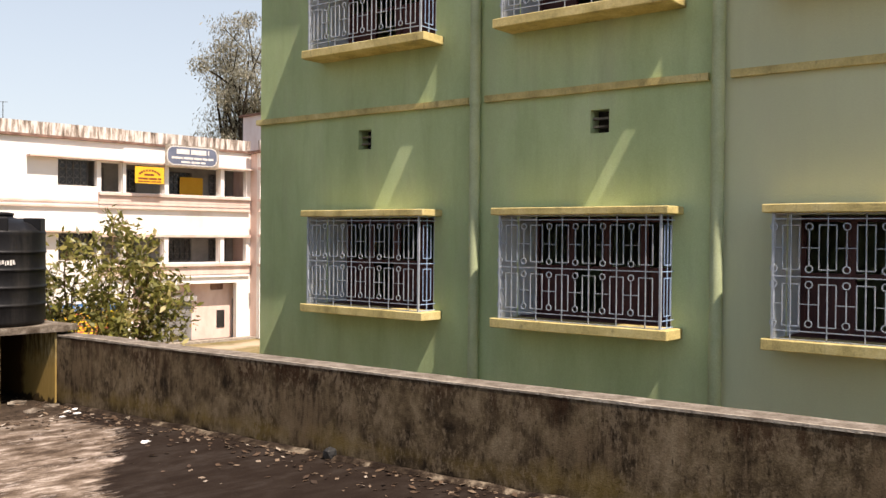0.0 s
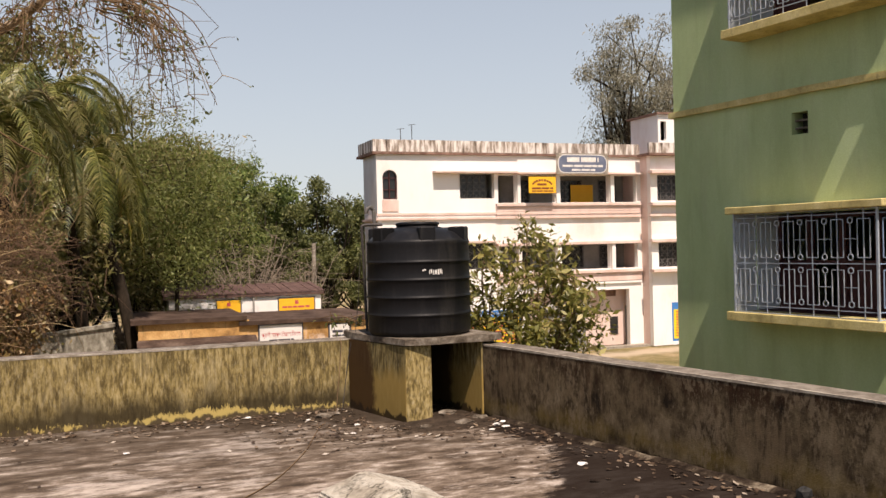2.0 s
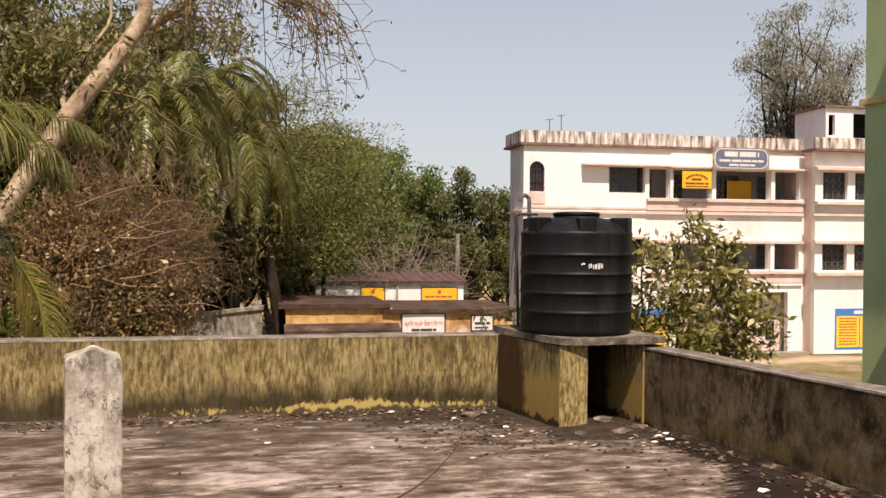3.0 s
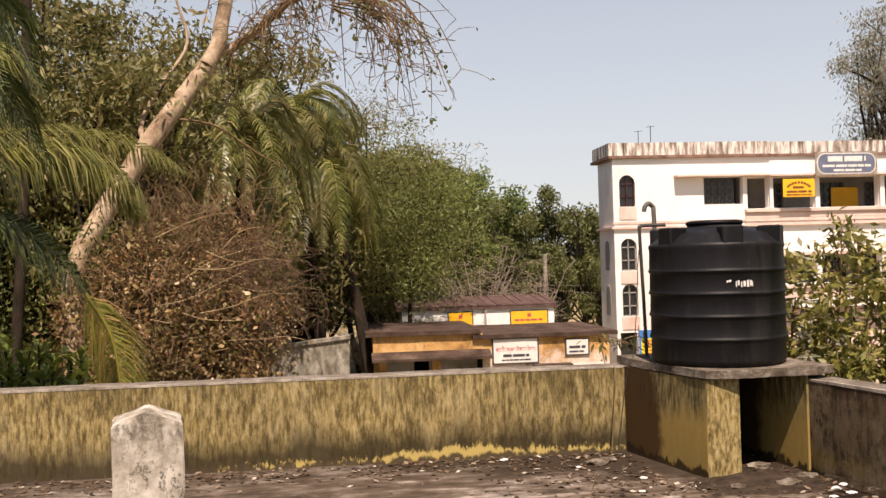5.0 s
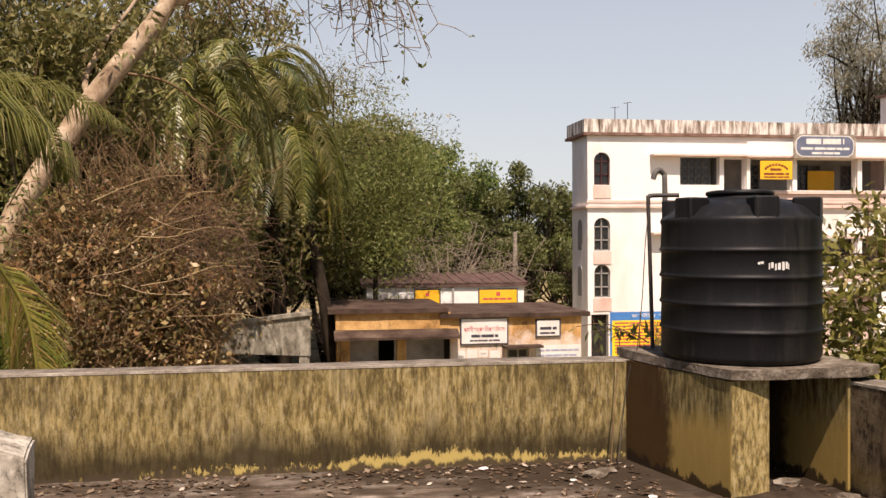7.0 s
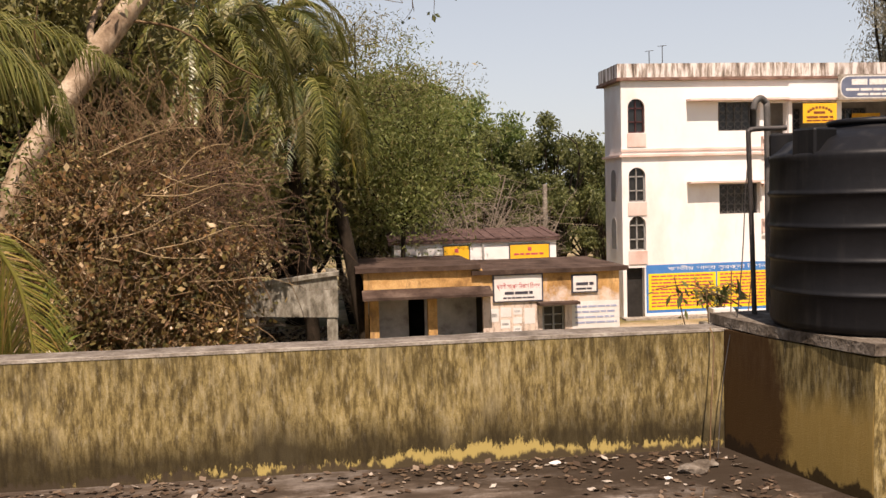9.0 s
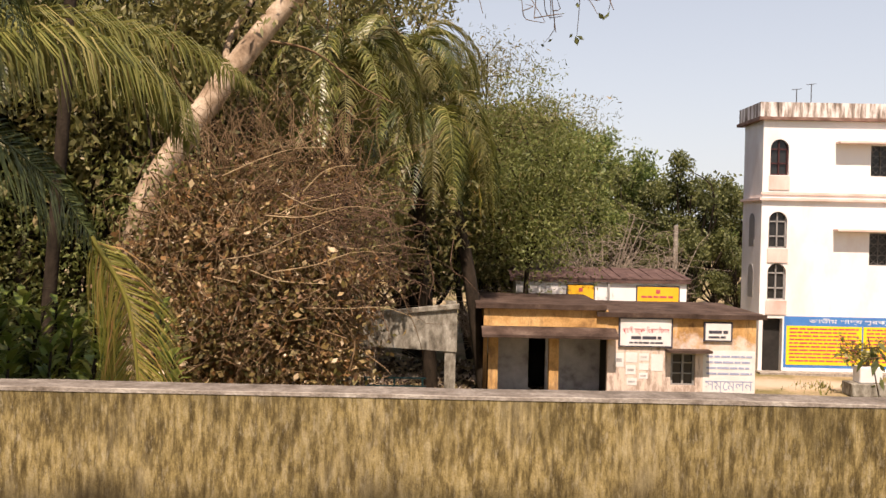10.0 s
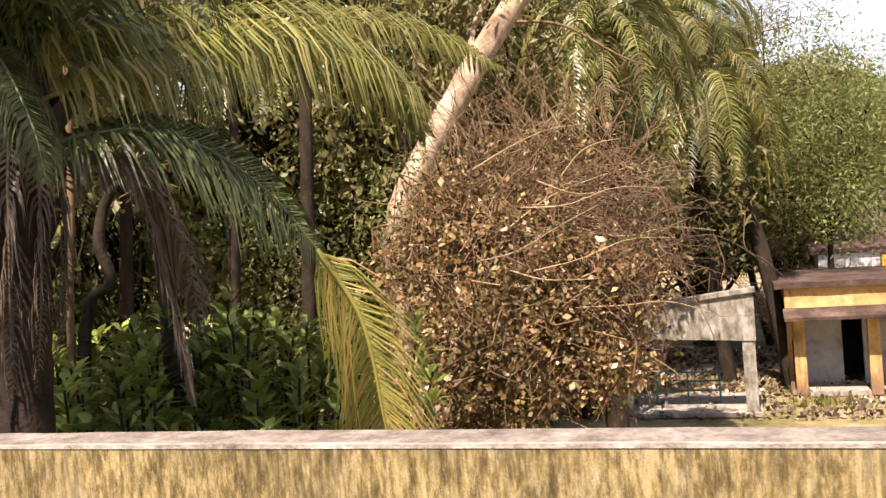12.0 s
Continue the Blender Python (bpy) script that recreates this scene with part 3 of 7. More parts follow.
def wall_face(name, start, along, out, length, z0, z1, thick, holes, mat, parent=None, label="", cuts_s=(), cuts_z=()):
    """An upright wall with openings through it. start: x, y at its foot; along, out: unit directions; holes: (s0, s1, z0, z1)."""
    ss = sorted({0.0, length, *cuts_s, *[h[0] for h in holes], *[h[1] for h in holes]})
    zs = sorted({z0, z1, *cuts_z, *[h[2] for h in holes], *[h[3] for h in holes]})
    ss, zs = [s for s in ss if 0 <= s <= length], [z for z in zs if z0 <= z <= z1]
    solid = [[not any(h[0] - 1e-6 <= (a + b) / 2 <= h[1] + 1e-6 and h[2] <= (c + d) / 2 <= h[3] for h in holes) for c, d in zip(zs, zs[1:])] for a, b in zip(ss, ss[1:])]
    bm = bmesh.new()
    st, al, ou = Vector((*start, 0)), Vector((*along, 0)), Vector((*out, 0))
    memo = {}

    def vert(i, j, k):
        if (i, j, k) not in memo:
            memo[i, j, k] = bm.verts.new(st + al * ss[i] + Vector((0, 0, zs[j])) - ou * thick * k)
        return memo[i, j, k]

    ns, nz = len(ss) - 1, len(zs) - 1
    for i in range(ns):
        for j in range(nz):
            if not solid[i][j]:
                continue
            for k in (0, 1):
                bm.faces.new([vert(i, j, k), vert(i + 1, j, k), vert(i + 1, j + 1, k), vert(i, j + 1, k)])
            for di, dj, p, q in ((-1, 0, (i, j), (i, j + 1)), (1, 0, (i + 1, j), (i + 1, j + 1)), (0, -1, (i, j), (i + 1, j)), (0, 1, (i, j + 1), (i + 1, j + 1))):
                a, b = i + di, j + dj
                if not (0 <= a < ns and 0 <= b < nz and solid[a][b]):
                    bm.faces.new([vert(*p, 0), vert(*q, 0), vert(*q, 1), vert(*p, 1)])
    return part(name, bm, mat, parent, label)


def prism(bm, poly, z0, z1):
    lo, hi = [bm.verts.new((*p, z0)) for p in poly], [bm.verts.new((*p, z1)) for p in poly]
    bm.faces.new(lo), bm.faces.new(hi)
    for k in range(len(poly)):
        bm.faces.new([lo[k], lo[k - 1], hi[k - 1], hi[k]])


def bx(y):
    """Inner face of the side parapet at y."""
    return 3.27 - 0.195 * (y - 6.93)


GROUND = -3.5
# ---- ground ----
bm = bmesh.new()
bmesh.ops.create_grid(bm, x_segments=60, y_segments=60, size=1.0)
for v in bm.verts:
    u, w = v.co.x, v.co.y
    v.co.x, v.co.y = 5 + 30 * u + 1500 * u**5, 25 + 40 * w + 1500 * w**5
    far = max(0.0, v.co.y - 42)
    v.co.z = GROUND + 0.05 * noise.noise(v.co * 0.3) - 0.03 + min(far * 0.02, 1.0)
ground = tagged(part("ground", bm, M_ground, None, smooth=True), "dry trodden earth with patchy grass", "ground", kind="structure")
layer(M_ground, (0.43, 0.35, 0.26), lambda num, wave, x, y, z: num("SUBTRACT", num("ADD", 0.8, num("MULTIPLY", wave(0.8), 2.5)), num("ABSOLUTE", num("SUBTRACT", y, 36.3), 0)), 0.5, 0.8)
layer(M_ground, (0.11, 0.135, 0.035), lambda num, wave, x, y, z: num("SUBTRACT", num("ADD", 1.2, num("MULTIPLY", wave(0.9), 3.0)), num("ABSOLUTE", num("SUBTRACT", y, 30.4), 0)), 0.9, 0.5)

# ---- roof terrace ----
yb, xl = -9.0, -9.0
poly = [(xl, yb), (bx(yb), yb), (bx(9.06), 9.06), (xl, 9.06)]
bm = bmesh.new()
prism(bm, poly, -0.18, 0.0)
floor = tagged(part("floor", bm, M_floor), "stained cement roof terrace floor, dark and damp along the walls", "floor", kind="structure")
bm = bmesh.new()
prism(bm, [(xl - 0.24, yb - 0.24), (bx(yb) + 0.24, yb - 0.24), (bx(9.3) + 0.24, 9.3), (xl - 0.24, 9.3)], GROUND - 0.1, -0.184)
tagged(part("wall_storey_below", bm, M_cement), "plain weathered storey under the roof terrace", "wall", kind="structure")


def parapet(name, a, b, inward, height, mat, label, thick=0.24):
    """A low wall with a slightly proud cement coping, between two points of its inner face."""
    a, b = Vector((*a, 0)), Vector((*b, 0))
    d = (b - a).normalized()
    n = Vector((-d.y, d.x, 0))
    n = n if n.dot(Vector((*inward, 0))) > 0 else -n
    L = (b - a).length
    root = thing(name, a, label, "parapet", kind="structure")
    # the lip is a pale strip: the sunlit front edge put into colour
    for nm, z0, z1, i0, i1, mt in (("wall_body", 0.0, height - 0.018, 0.0, thick, mat), ("coping", height - 0.018, height, 0.0225, thick + 0.01, M_top), ("coping_lip", height - 0.018, height + 0.001, -0.004, 0.0222, M_coping)):
        bm = bmesh.new()
        steps = int(L / 0.16)
        rows = []
        for k in range(steps + 1):
            p = a + d * L * k / steps
            w = 0.006 * noise.noise(p * 1.3) + 0.003 * noise.noise(p * 6)
            h = 0.008 * noise.noise(p * 0.9 + Vector((0, 0, 5))) + 0.004 * noise.noise(p * 5)
            up = 0 if nm == "wall_body" else h
            inn, outn = p - n * (i0 + w), p - n * i1
            rows.append([bm.verts.new((inn.x, inn.y, z0)), bm.verts.new((inn.x, inn.y, z1 + up)), bm.verts.new((outn.x, outn.y, z1 + up)), bm.verts.new((outn.x, outn.y, z0))])
        for r, s in zip(rows, rows[1:]):
            for k in range(4):
                bm.faces.new([r[k], s[k], s[(k + 1) % 4], r[(k + 1) % 4]])
        bm.faces.new(rows[0]), bm.faces.new(rows[-1])
        part(nm, bm, mt, root, {"coping": "grey trodden cement coping", "coping_lip": "cement lip coloured pale for its sunlit edge"}.get(nm, ""))
    return root


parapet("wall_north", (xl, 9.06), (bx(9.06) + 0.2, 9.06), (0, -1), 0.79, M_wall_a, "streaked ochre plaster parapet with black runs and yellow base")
parapet("wall_east", (bx(9.05), 9.05), (bx(yb), yb), (-1, 0), 0.76, M_wall_b, "mould-streaked plaster parapet wall coloured darker for its shaded side")
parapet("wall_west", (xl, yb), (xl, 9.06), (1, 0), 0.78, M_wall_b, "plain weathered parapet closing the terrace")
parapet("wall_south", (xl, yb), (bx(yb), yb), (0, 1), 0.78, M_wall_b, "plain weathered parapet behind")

# ---- water tank on its plinth ----
plinth = thing("tank_plinth", (2.5, 8.4, 0), "stained ochre masonry plinth with a dark hollow under its slab", "plinth")


def leaf_quad(name, poly, z0, z1, mat, label="", cuts=2, amount=0.006):
    bm = bmesh.new()
    prism(bm, poly, z0, z1)
    ob = part(name, bm, mat, plinth, label)
    return rough_up(ob, amount, cuts, 3.0)


leaf_quad("side_wall", [(2.19, 7.86), (2.33, 7.90), (2.04, 9.05), (1.90, 9.05)], 0, 0.785, M_ped, "ochre side wall, near-black towards the back")
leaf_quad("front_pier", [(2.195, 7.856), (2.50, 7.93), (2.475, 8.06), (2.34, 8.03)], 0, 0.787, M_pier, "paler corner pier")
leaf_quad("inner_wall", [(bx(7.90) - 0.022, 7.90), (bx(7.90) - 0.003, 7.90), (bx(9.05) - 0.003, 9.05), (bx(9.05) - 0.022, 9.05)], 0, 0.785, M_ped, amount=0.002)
leaf_quad("top_slab", [(2.18, 7.84), (3.14, 7.855), (bx(7.95) + 0.26, 7.95), (bx(9.32) + 0.22, 9.28), (1.90, 9.28), (1.94, 8.9)], 0.797, 0.865, M_slab, "crumbling cement slab", 4, 0.014)

TX, TY, TZ = 2.585, 8.52, 0.868
tank = thing("water_tank", (TX, TY, TZ), "black ribbed plastic rooftop water tank with a domed top", "water tank")
prof = [(0.0, 0.0), (0.545, 0.0), (0.566, 0.03)]
z, R = 0.03, 0.57
for k in range(5):
    seg = [0.20, 0.19, 0.19, 0.19, 0.20][k]
    prof += [(R, z + 0.02), (R - 0.004, z + seg - 0.028)]
    if k < 4:
        prof += [(R + 0.003, z + seg - 0.020), (R + 0.010, z + seg - 0.014), (R + 0.011, z + seg - 0.004), (R + 0.004, z + seg + 0.004)]
    z += seg
prof += [(R + 0.004, z + 0.0), (R - 0.002, z + 0.022), (R - 0.03, z + 0.035), (0.47, z + 0.10), (0.33, z + 0.15), (0.235, z + 0.172), (0.23, z + 0.19), (0.0, z + 0.192)]


def lathe(prof, at, sides=64):
    bm = bmesh.new()
    rings = []
    for r, h in prof:
        if r < 1e-6:
            rings.append([bm.verts.new((at[0], at[1], at[2] + h))])
        else:
            rings.append([bm.verts.new((at[0] + r * math.cos(2 * math.pi * k / sides), at[1] + r * math.sin(2 * math.pi * k / sides), at[2] + h)) for k in range(sides)])
    for a, b in zip(rings, rings[1:]):
        for k in range(sides):
            q = [a[k % len(a)], a[(k + 1) % len(a)], b[(k + 1) % len(b)], b[k % len(b)]]
            bm.faces.new(list(dict.fromkeys(q)))
    return bm


part("body", lathe(prof, (TX, TY, TZ)), M_tank, tank, smooth=True)
part("lid", lathe([(0.0, 0.0), (0.235, 0.0), (0.245, 0.012), (0.24, 0.03), (0.20, 0.038), (0.0, 0.045)], (TX, TY, TZ + z + 0.188), 40), M_tank, tank, "flat screw lid", smooth=True)
for ang, nm in ((200, "lifting_lug"), (262, "lifting_lug"), (322, "lifting_lug"), (20, "lifting_lug"), (140, "lifting_lug"), (80, "lifting_lug")):
    m = Matrix.Translation((TX, TY, TZ + z)) @ Matrix.Rotation(radians(ang), 4, "Z")
    block(nm, (0.38, -0.085, 0.0), (0.565, 0.085, 0.165), M_tank, tank, "", m, 0.012)
# white brand mark and lettering worn off, as plain strokes
for a, w, h0, h1 in ((249, 0.007, 0.695, 0.712), (251, 0.010, 0.70, 0.715), (256, 0.004, 0.66, 0.705), (258, 0.008, 0.67, 0.71), (260.5, 0.005, 0.655, 0.70), (263, 0.010, 0.66, 0.705), (266, 0.009, 0.655, 0.712), (268.5, 0.007, 0.665, 0.712), (270, 0.003, 0.66, 0.70)):
    m = Matrix.Translation((TX, TY, TZ)) @ Matrix.Rotation(radians(a + 7), 4, "Z")
    block("painted_mark", (R - 0.002, -w, h0), (R + 0.003, w, h1), M_paper, tank, "worn white paint mark", m)

piping = thing("tank_pipe", (2.2, 9.15, 0.87), "weathered vent and supply pipes rising beside the tank", "pipe")


def pipe(name, pts, r, mat, parent, n=24, sides=8, label=""):
    v, f = tube([(smooth_line(pts, n), r)], sides)
    return part_np(name, v, f, mat, parent, label, True)


pipe("vent_pipe", [(2.30, 9.22, 0.865), (2.295, 9.22, 1.5), (2.29, 9.22, 2.20), (2.275, 9.22, 2.27), (2.24, 9.21, 2.295), (2.20, 9.20, 2.27), (2.185, 9.20, 2.22)], 0.023, M_pvc, piping)
pipe("supply_pipe", [(2.145, 9.12, 0.865), (2.13, 9.12, 1.4), (2.11, 9.12, 2.02), (2.115, 9.12, 2.07), (2.15, 9.12, 2.085), (2.34, 9.05, 2.085)], 0.017, M_iron, piping, label="rusty iron pipe")
wire = tagged(part_np("cord", *tube([(smooth_line([(1.80, 9.04, 0.80), (1.79, 8.96, 0.70), (1.72, 8.85, 0.30), (1.62, 8.65, 0.012), (1.3, 8.0, 0.008), (0.9, 6.9, 0.008), (0.3, 5.8, 0.008), (-0.9, 4.6, 0.008), (-2.4, 3.9, 0.008)], 60), 0.005)], 4), M_twig), "thin frayed cord lying across the terrace floor", "cord")

tagged(part_np("wire", *tube([(smooth_line([(2.11, 9.10, 2.0), (2.07, 9.08, 1.7), (2.03, 9.05, 1.25), (1.97, 9.02, 0.82), (1.93, 9.0, 0.80), (1.86, 8.97, 0.5), (1.80, 8.9, 0.2), (1.74, 8.8, 0.01)], 40), 0.004)], 4), M_iron), "thin dark wire hanging from the supply pipe to the floor", "wire")

# ---- two short posts ----
def stub(x, y, turn, w, d, eave, top):
    """A square post under a low saddleback cap whose ridge runs front to back."""
    bm = bmesh.new()
    rows = []
    for v in (-d / 2, d / 2):
        rows.append([bm.verts.new(p) for p in ((-w / 2, v, 0), (w / 2, v, 0), (w / 2, v, eave), (0, v, top), (-w / 2, v, eave))])
    bm.faces.new(rows[0]), bm.faces.new(rows[1])
    for k in range(5):
        bm.faces.new([rows[0][k], rows[0][(k + 1) % 5], rows[1][(k + 1) % 5], rows[1][k]])
    bmesh.ops.bevel(bm, geom=bm.edges[:], offset=0.007, segments=2, affect="EDGES")
    bmesh.ops.triangulate(bm, faces=[f for f in bm.faces if len(f.verts) > 4])
    bmesh.ops.subdivide_edges(bm, edges=[e for e in bm.edges if e.calc_length() > 0.1], cuts=5, use_grid_fill=True)
    for v in bm.verts:
        v.co += noise.noise_vector(v.co * 7 + Vector((x, y, 0))) * 0.006 + noise.noise_vector(v.co * 22) * 0.003
    bmesh.ops.transform(bm, matrix=pose(x, y, 0, 0, 0, turn), verts=bm.verts[:])
    return tagged(part("cement_post", bm, M_post), "short lime-washed cement post with a saddleback top and cracked faces", "post", "short posts on the terrace")


stub(0.056, 1.525, 10, 0.298, 0.29, 1.091, 1.138)
stub(-1.565, 5.03, 12, 0.298, 0.28, 1.125, 1.18)

# ---- green house ----
GA, GO = Vector((0.1379, -0.9904, 0)), Vector((-0.9904, -0.1379, 0))
G0 = Vector((7.213, 7.852, 0)) - GA * 2.03
GM = Matrix(((GA.x, GO.x, 0, G0.x), (GA.y, GO.y, 0, G0.y), (0, 0, 1, 0), (0, 0, 0, 1)))  # s along, out of the wall, z
house = thing("green_house", (G0.x, G0.y, GROUND), "sage green plastered house with mustard ledges and grilled windows", "house")
wins = [(1.46, 3.42), (4.73, 6.72), (7.95, 9.92), (11.2, 13.2)]
lows, ups = (0.90, 2.12), (4.46, 5.70)
holes = [(a, b, z0, z1) for a, b in wins for z0, z1 in (lows, ups)]
holes += [(2.05 + dx, 2.29 + dx, 3.07, 3.34) for dx in (0, 3.65, 7.2)]
wall_face("wall", G0[:2], GA[:2], GO[:2], 15.0, GROUND, 7.4, 0.25, holes, M_green, house)
block("end_wall", (0, -6, GROUND), (0.25, -0.252, 7.4), M_green, house, m=GM)
block("rear_wall", (0, -6.25, GROUND), (15, -6.004, 7.4), M_green, house, m=GM)
block("far_wall", (14.75, -6, GROUND), (15, -0.252, 7.4), M_green, house, m=GM)
block("roof", (-0.15, -6.4, 7.402), (15.2, 0.30, 7.55), M_cement, house, m=GM)
for z in (-0.12, 3.5):
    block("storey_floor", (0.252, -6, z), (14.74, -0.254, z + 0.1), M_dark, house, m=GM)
for a, b in ((0.0, 3.98), (4.24, 7.12), (7.36, 15.0)):
    rough_up(block("string_course", (a - (0.05 if a == 0 else 0), 0.002, 3.545), (b, 0.055, 3.625), M_yellow, house, "mustard painted string course", GM), 0.006, 4, 4)
for z in (3.56,):
    block("string_course", (-0.05, -3, 3.545), (-0.002, 0.054, 3.625), M_yellow, house, m=GM)


def drain(s):
    v, f = tube([(np.array([GM @ Vector((s, 0.075, zz)) for zz in np.linspace(GROUND, 7.3, 14)]), 0.068)], 12)
    p = part_np("drainpipe", v, f, M_pipe, house, "green painted drainpipe", True)
    for zz in (-0.9, 2.9 if s > 5 else 3.52, 6.2):
        v, f = tube([(np.array([GM @ Vector((s, 0.075, zz + d)) for d in (0, 0.05, 0.10)]), 0.078)], 12)
        part_np("pipe_collar", v, f, M_pipe, p, "", True)


drain(4.11), drain(7.24), drain(10.6)


def bars(bm, a, b, r=0.005):
    """A square bar between two points (s, out, z)."""
    a, b = Vector(a), Vector(b)
    d = (b - a)
    m = Matrix.Translation(a) @ d.to_track_quat("Z", "Y").to_matrix().to_4x4()
    box(bm, (-r, -r, 0), (r, r, d.length), m)


def ring(bm, c, rad, axis, r=0.005):
    n = 8
    for k in range(n):
        p, q = [Vector((math.cos(t), math.sin(t))) * rad for t in (2 * math.pi * k / n, 2 * math.pi * (k + 1) / n)]
        f = (lambda w: (c[0] + w.x, c[1], c[2] + w.y)) if axis == 0 else (lambda w: (c[0], c[1] + w.x, c[2] + w.y))
        bars(bm, f(p), f(q), r)


def grille(name, a, b, fixed, z0, z1, axis, parent):
    """Ornamental panel between a and b along s (axis 0) or out of the wall (axis 1)."""
    bm = bmesh.new()
    P = (lambda u, z: (u, fixed, z)) if axis == 0 else (lambda u, z: (fixed, u, z))
    mid = (z0 + z1) / 2
    for z in (z0 + 0.01, z0 + 0.09, mid, z1 - 0.06, z1 - 0.01):
        bars(bm, P(a, z), P(b, z))
    n = max(1, round((b - a) / 0.345))
    w = (b - a) / n
    for k in range(n):
        u = a + w * (k + 0.5)
        bars(bm, P(u, z0), P(u, z1))
        for lo, hi in ((z0 + 0.14, mid - 0.07), (mid + 0.07, z1 - 0.12)):
            for e in (-0.08, 0.08):
                bars(bm, P(u + e * w / 0.345, lo), P(u + e * w / 0.345, hi), 0.0045)
            for z in (lo, hi):
                bars(bm, P(u - 0.08, z), P(u + 0.08, z), 0.0045)
        for uu in ([a + w * k] if k else []) + ([a + w * 0.02] if not k and axis == 0 else []):
            for lo, hi in ((z0 + 0.09, mid), (mid, z1 - 0.06)):
                bars(bm, P(uu, lo + 0.11), P(uu, hi - 0.12), 0.005)
                bars(bm, P(max(a, uu - 0.095), (lo + hi) / 2), P(min(b, uu + 0.095), (lo + hi) / 2), 0.004)
                for z in (lo + 0.075, hi - 0.075):
                    c = (uu, fixed, z) if axis == 0 else (fixed, uu, z)
                    ring(bm, c, 0.034, axis)
    bmesh.ops.transform(bm, matrix=GM, verts=bm.verts[:])
    return part(name, bm, M_grille if axis == 0 else M_grille_side, parent, "grey-blue wrought-iron panel" if axis == 0 else "brighter blue wrought-iron side panel")


def window_bay(s0, s1, z0, z1):
    """A grilled bay: opening, shutters behind, ledge under and over it, iron cage in front."""
    w = thing("window_bay", GM @ Vector(((s0 + s1) / 2, 0, z0 - 0.1)), "boxed-out iron window grille between mustard ledges with maroon shutters", "window", "windows of the green house")
    rough_up(block("ledge", (s0 - 0.13, 0.003, z0 - 0.11), (s1 + 0.13, 0.42, z0), M_yellow, w, "mustard cement ledge", GM, 0.008), 0.005, 3, 5)
    rough_up(block("awning", (s0 - 0.13, 0.003, z1 + 0.01), (s1 + 0.13, 0.42, z1 + 0.095), M_yellow, w, "mustard cement awning with a pale worn top", GM, 0.008), 0.006, 3, 5)
    grille("grille_front", s0 - 0.03, s1 + 0.03, 0.36, z0, z1 + 0.01, 0, w)
    grille("grille_side", 0.02, 0.36, s0 - 0.03, z0, z1 + 0.01, 1, w)
    grille("grille_side", 0.02, 0.36, s1 + 0.03, z0, z1 + 0.01, 1, w)
    for s in (s0 - 0.03, s1 + 0.03):
        block("corner_post", (s - 0.012, 0.348, z0), (s + 0.012, 0.372, z1 + 0.01), M_grille, w, m=GM)
    for a, b in ((s0 + 0.002, s0 + 0.014), (s1 - 0.014, s1 - 0.002)):
        block("jamb", (a, -0.40, z0 + 0.002), (b, -0.002, z1 - 0.002), M_jamb, w, "pale blue painted jamb", GM)
    for a in (s0 - 0.022,):
        block("cheek", (a, 0.004, z0 + 0.001), (a + 0.008, 0.345, z1 + 0.008), M_jamb, w, "pale blue side panel behind the iron", GM)
    n = 4
    pitch = (s1 - s0 - 0.03) / n
    for k in range(n):
        a = s0 + 0.015 + pitch * k
        bm = bmesh.new()
        for lo, hi in (((a, -0.43, z0 + 0.01), (a + 0.05, -0.38, z1 - 0.01)), ((a + pitch - 0.05, -0.43, z0 + 0.01), (a + pitch - 0.002, -0.38, z1 - 0.01)),
                       ((a + 0.05, -0.43, z0 + 0.01), (a + pitch - 0.05, -0.38, z0 + 0.07)), ((a + 0.05, -0.43, z1 - 0.07), (a + pitch - 0.05, -0.38, z1 - 0.01)), ((a + 0.05, -0.43, (z0 + z1) / 2 - 0.02), (a + pitch - 0.05, -0.38, (z0 + z1) / 2 + 0.02))):
            box(bm, lo, hi, GM)
        sash = part("shutter", bm, M_maroon, w, "maroon timber shutter, open above")
        if k != 1:
            block("panel", (a + 0.05, -0.415, z0 + 0.07), (a + pitch - 0.05, -0.405, (z0 + z1) / 2 - 0.02), M_maroon, sash, m=GM)
    block("sill_board", (s0 + 0.002, -0.40, z0 + 0.001), (s1 - 0.002, -0.002, z0 + 0.009), M_maroon, w, "dark maroon sill board", GM)
    return w


for a, b in wins:
    for z0, z1 in (lows, ups):
        window_bay(a, b, z0, z1)
for dx in (0, 3.65, 7.2):
    v = thing("wall_vent", GM @ Vector((2.17 + dx, 0, 3.05)), "small square wall vent with two cement slats", "vent", "vents of the green house")
    # sheet behind the slats, near-black for the shade in the vent
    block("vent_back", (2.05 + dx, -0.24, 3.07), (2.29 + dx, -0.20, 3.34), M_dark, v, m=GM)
    for zz in (3.14, 3.235):
        block("slat", (2.052 + dx, -0.14, zz), (2.288 + dx, -0.06, zz + 0.022), M_slab, v, m=GM)

# ---- white hall ----
FY = 38.9
hall = thing("white_hall", (18, FY + 3, GROUND), "long white hall with pink bands, verandahs and a blackened parapet", "building")
arch = [(11.38, 12.08, 3.98, 5.34), (11.38, 12.08, 1.22, 2.60), (11.38, 12.08, -0.75, 0.64)]
bays = [(17.15, 18.1), (18.3, 20.2), (20.45, 23.25), (23.5, 24.85)]
holes = [*arch, (15.17, 16.95, 4.0, 5.18), (15.2, 16.95, 0.62, 1.85), (11.25, 12.0, GROUND, -1.45)]
holes += [(a, b, z0, z1) for a, b in bays for z0, z1 in ((3.78, 5.12), (0.45, 1.68))]
ox = 11.1
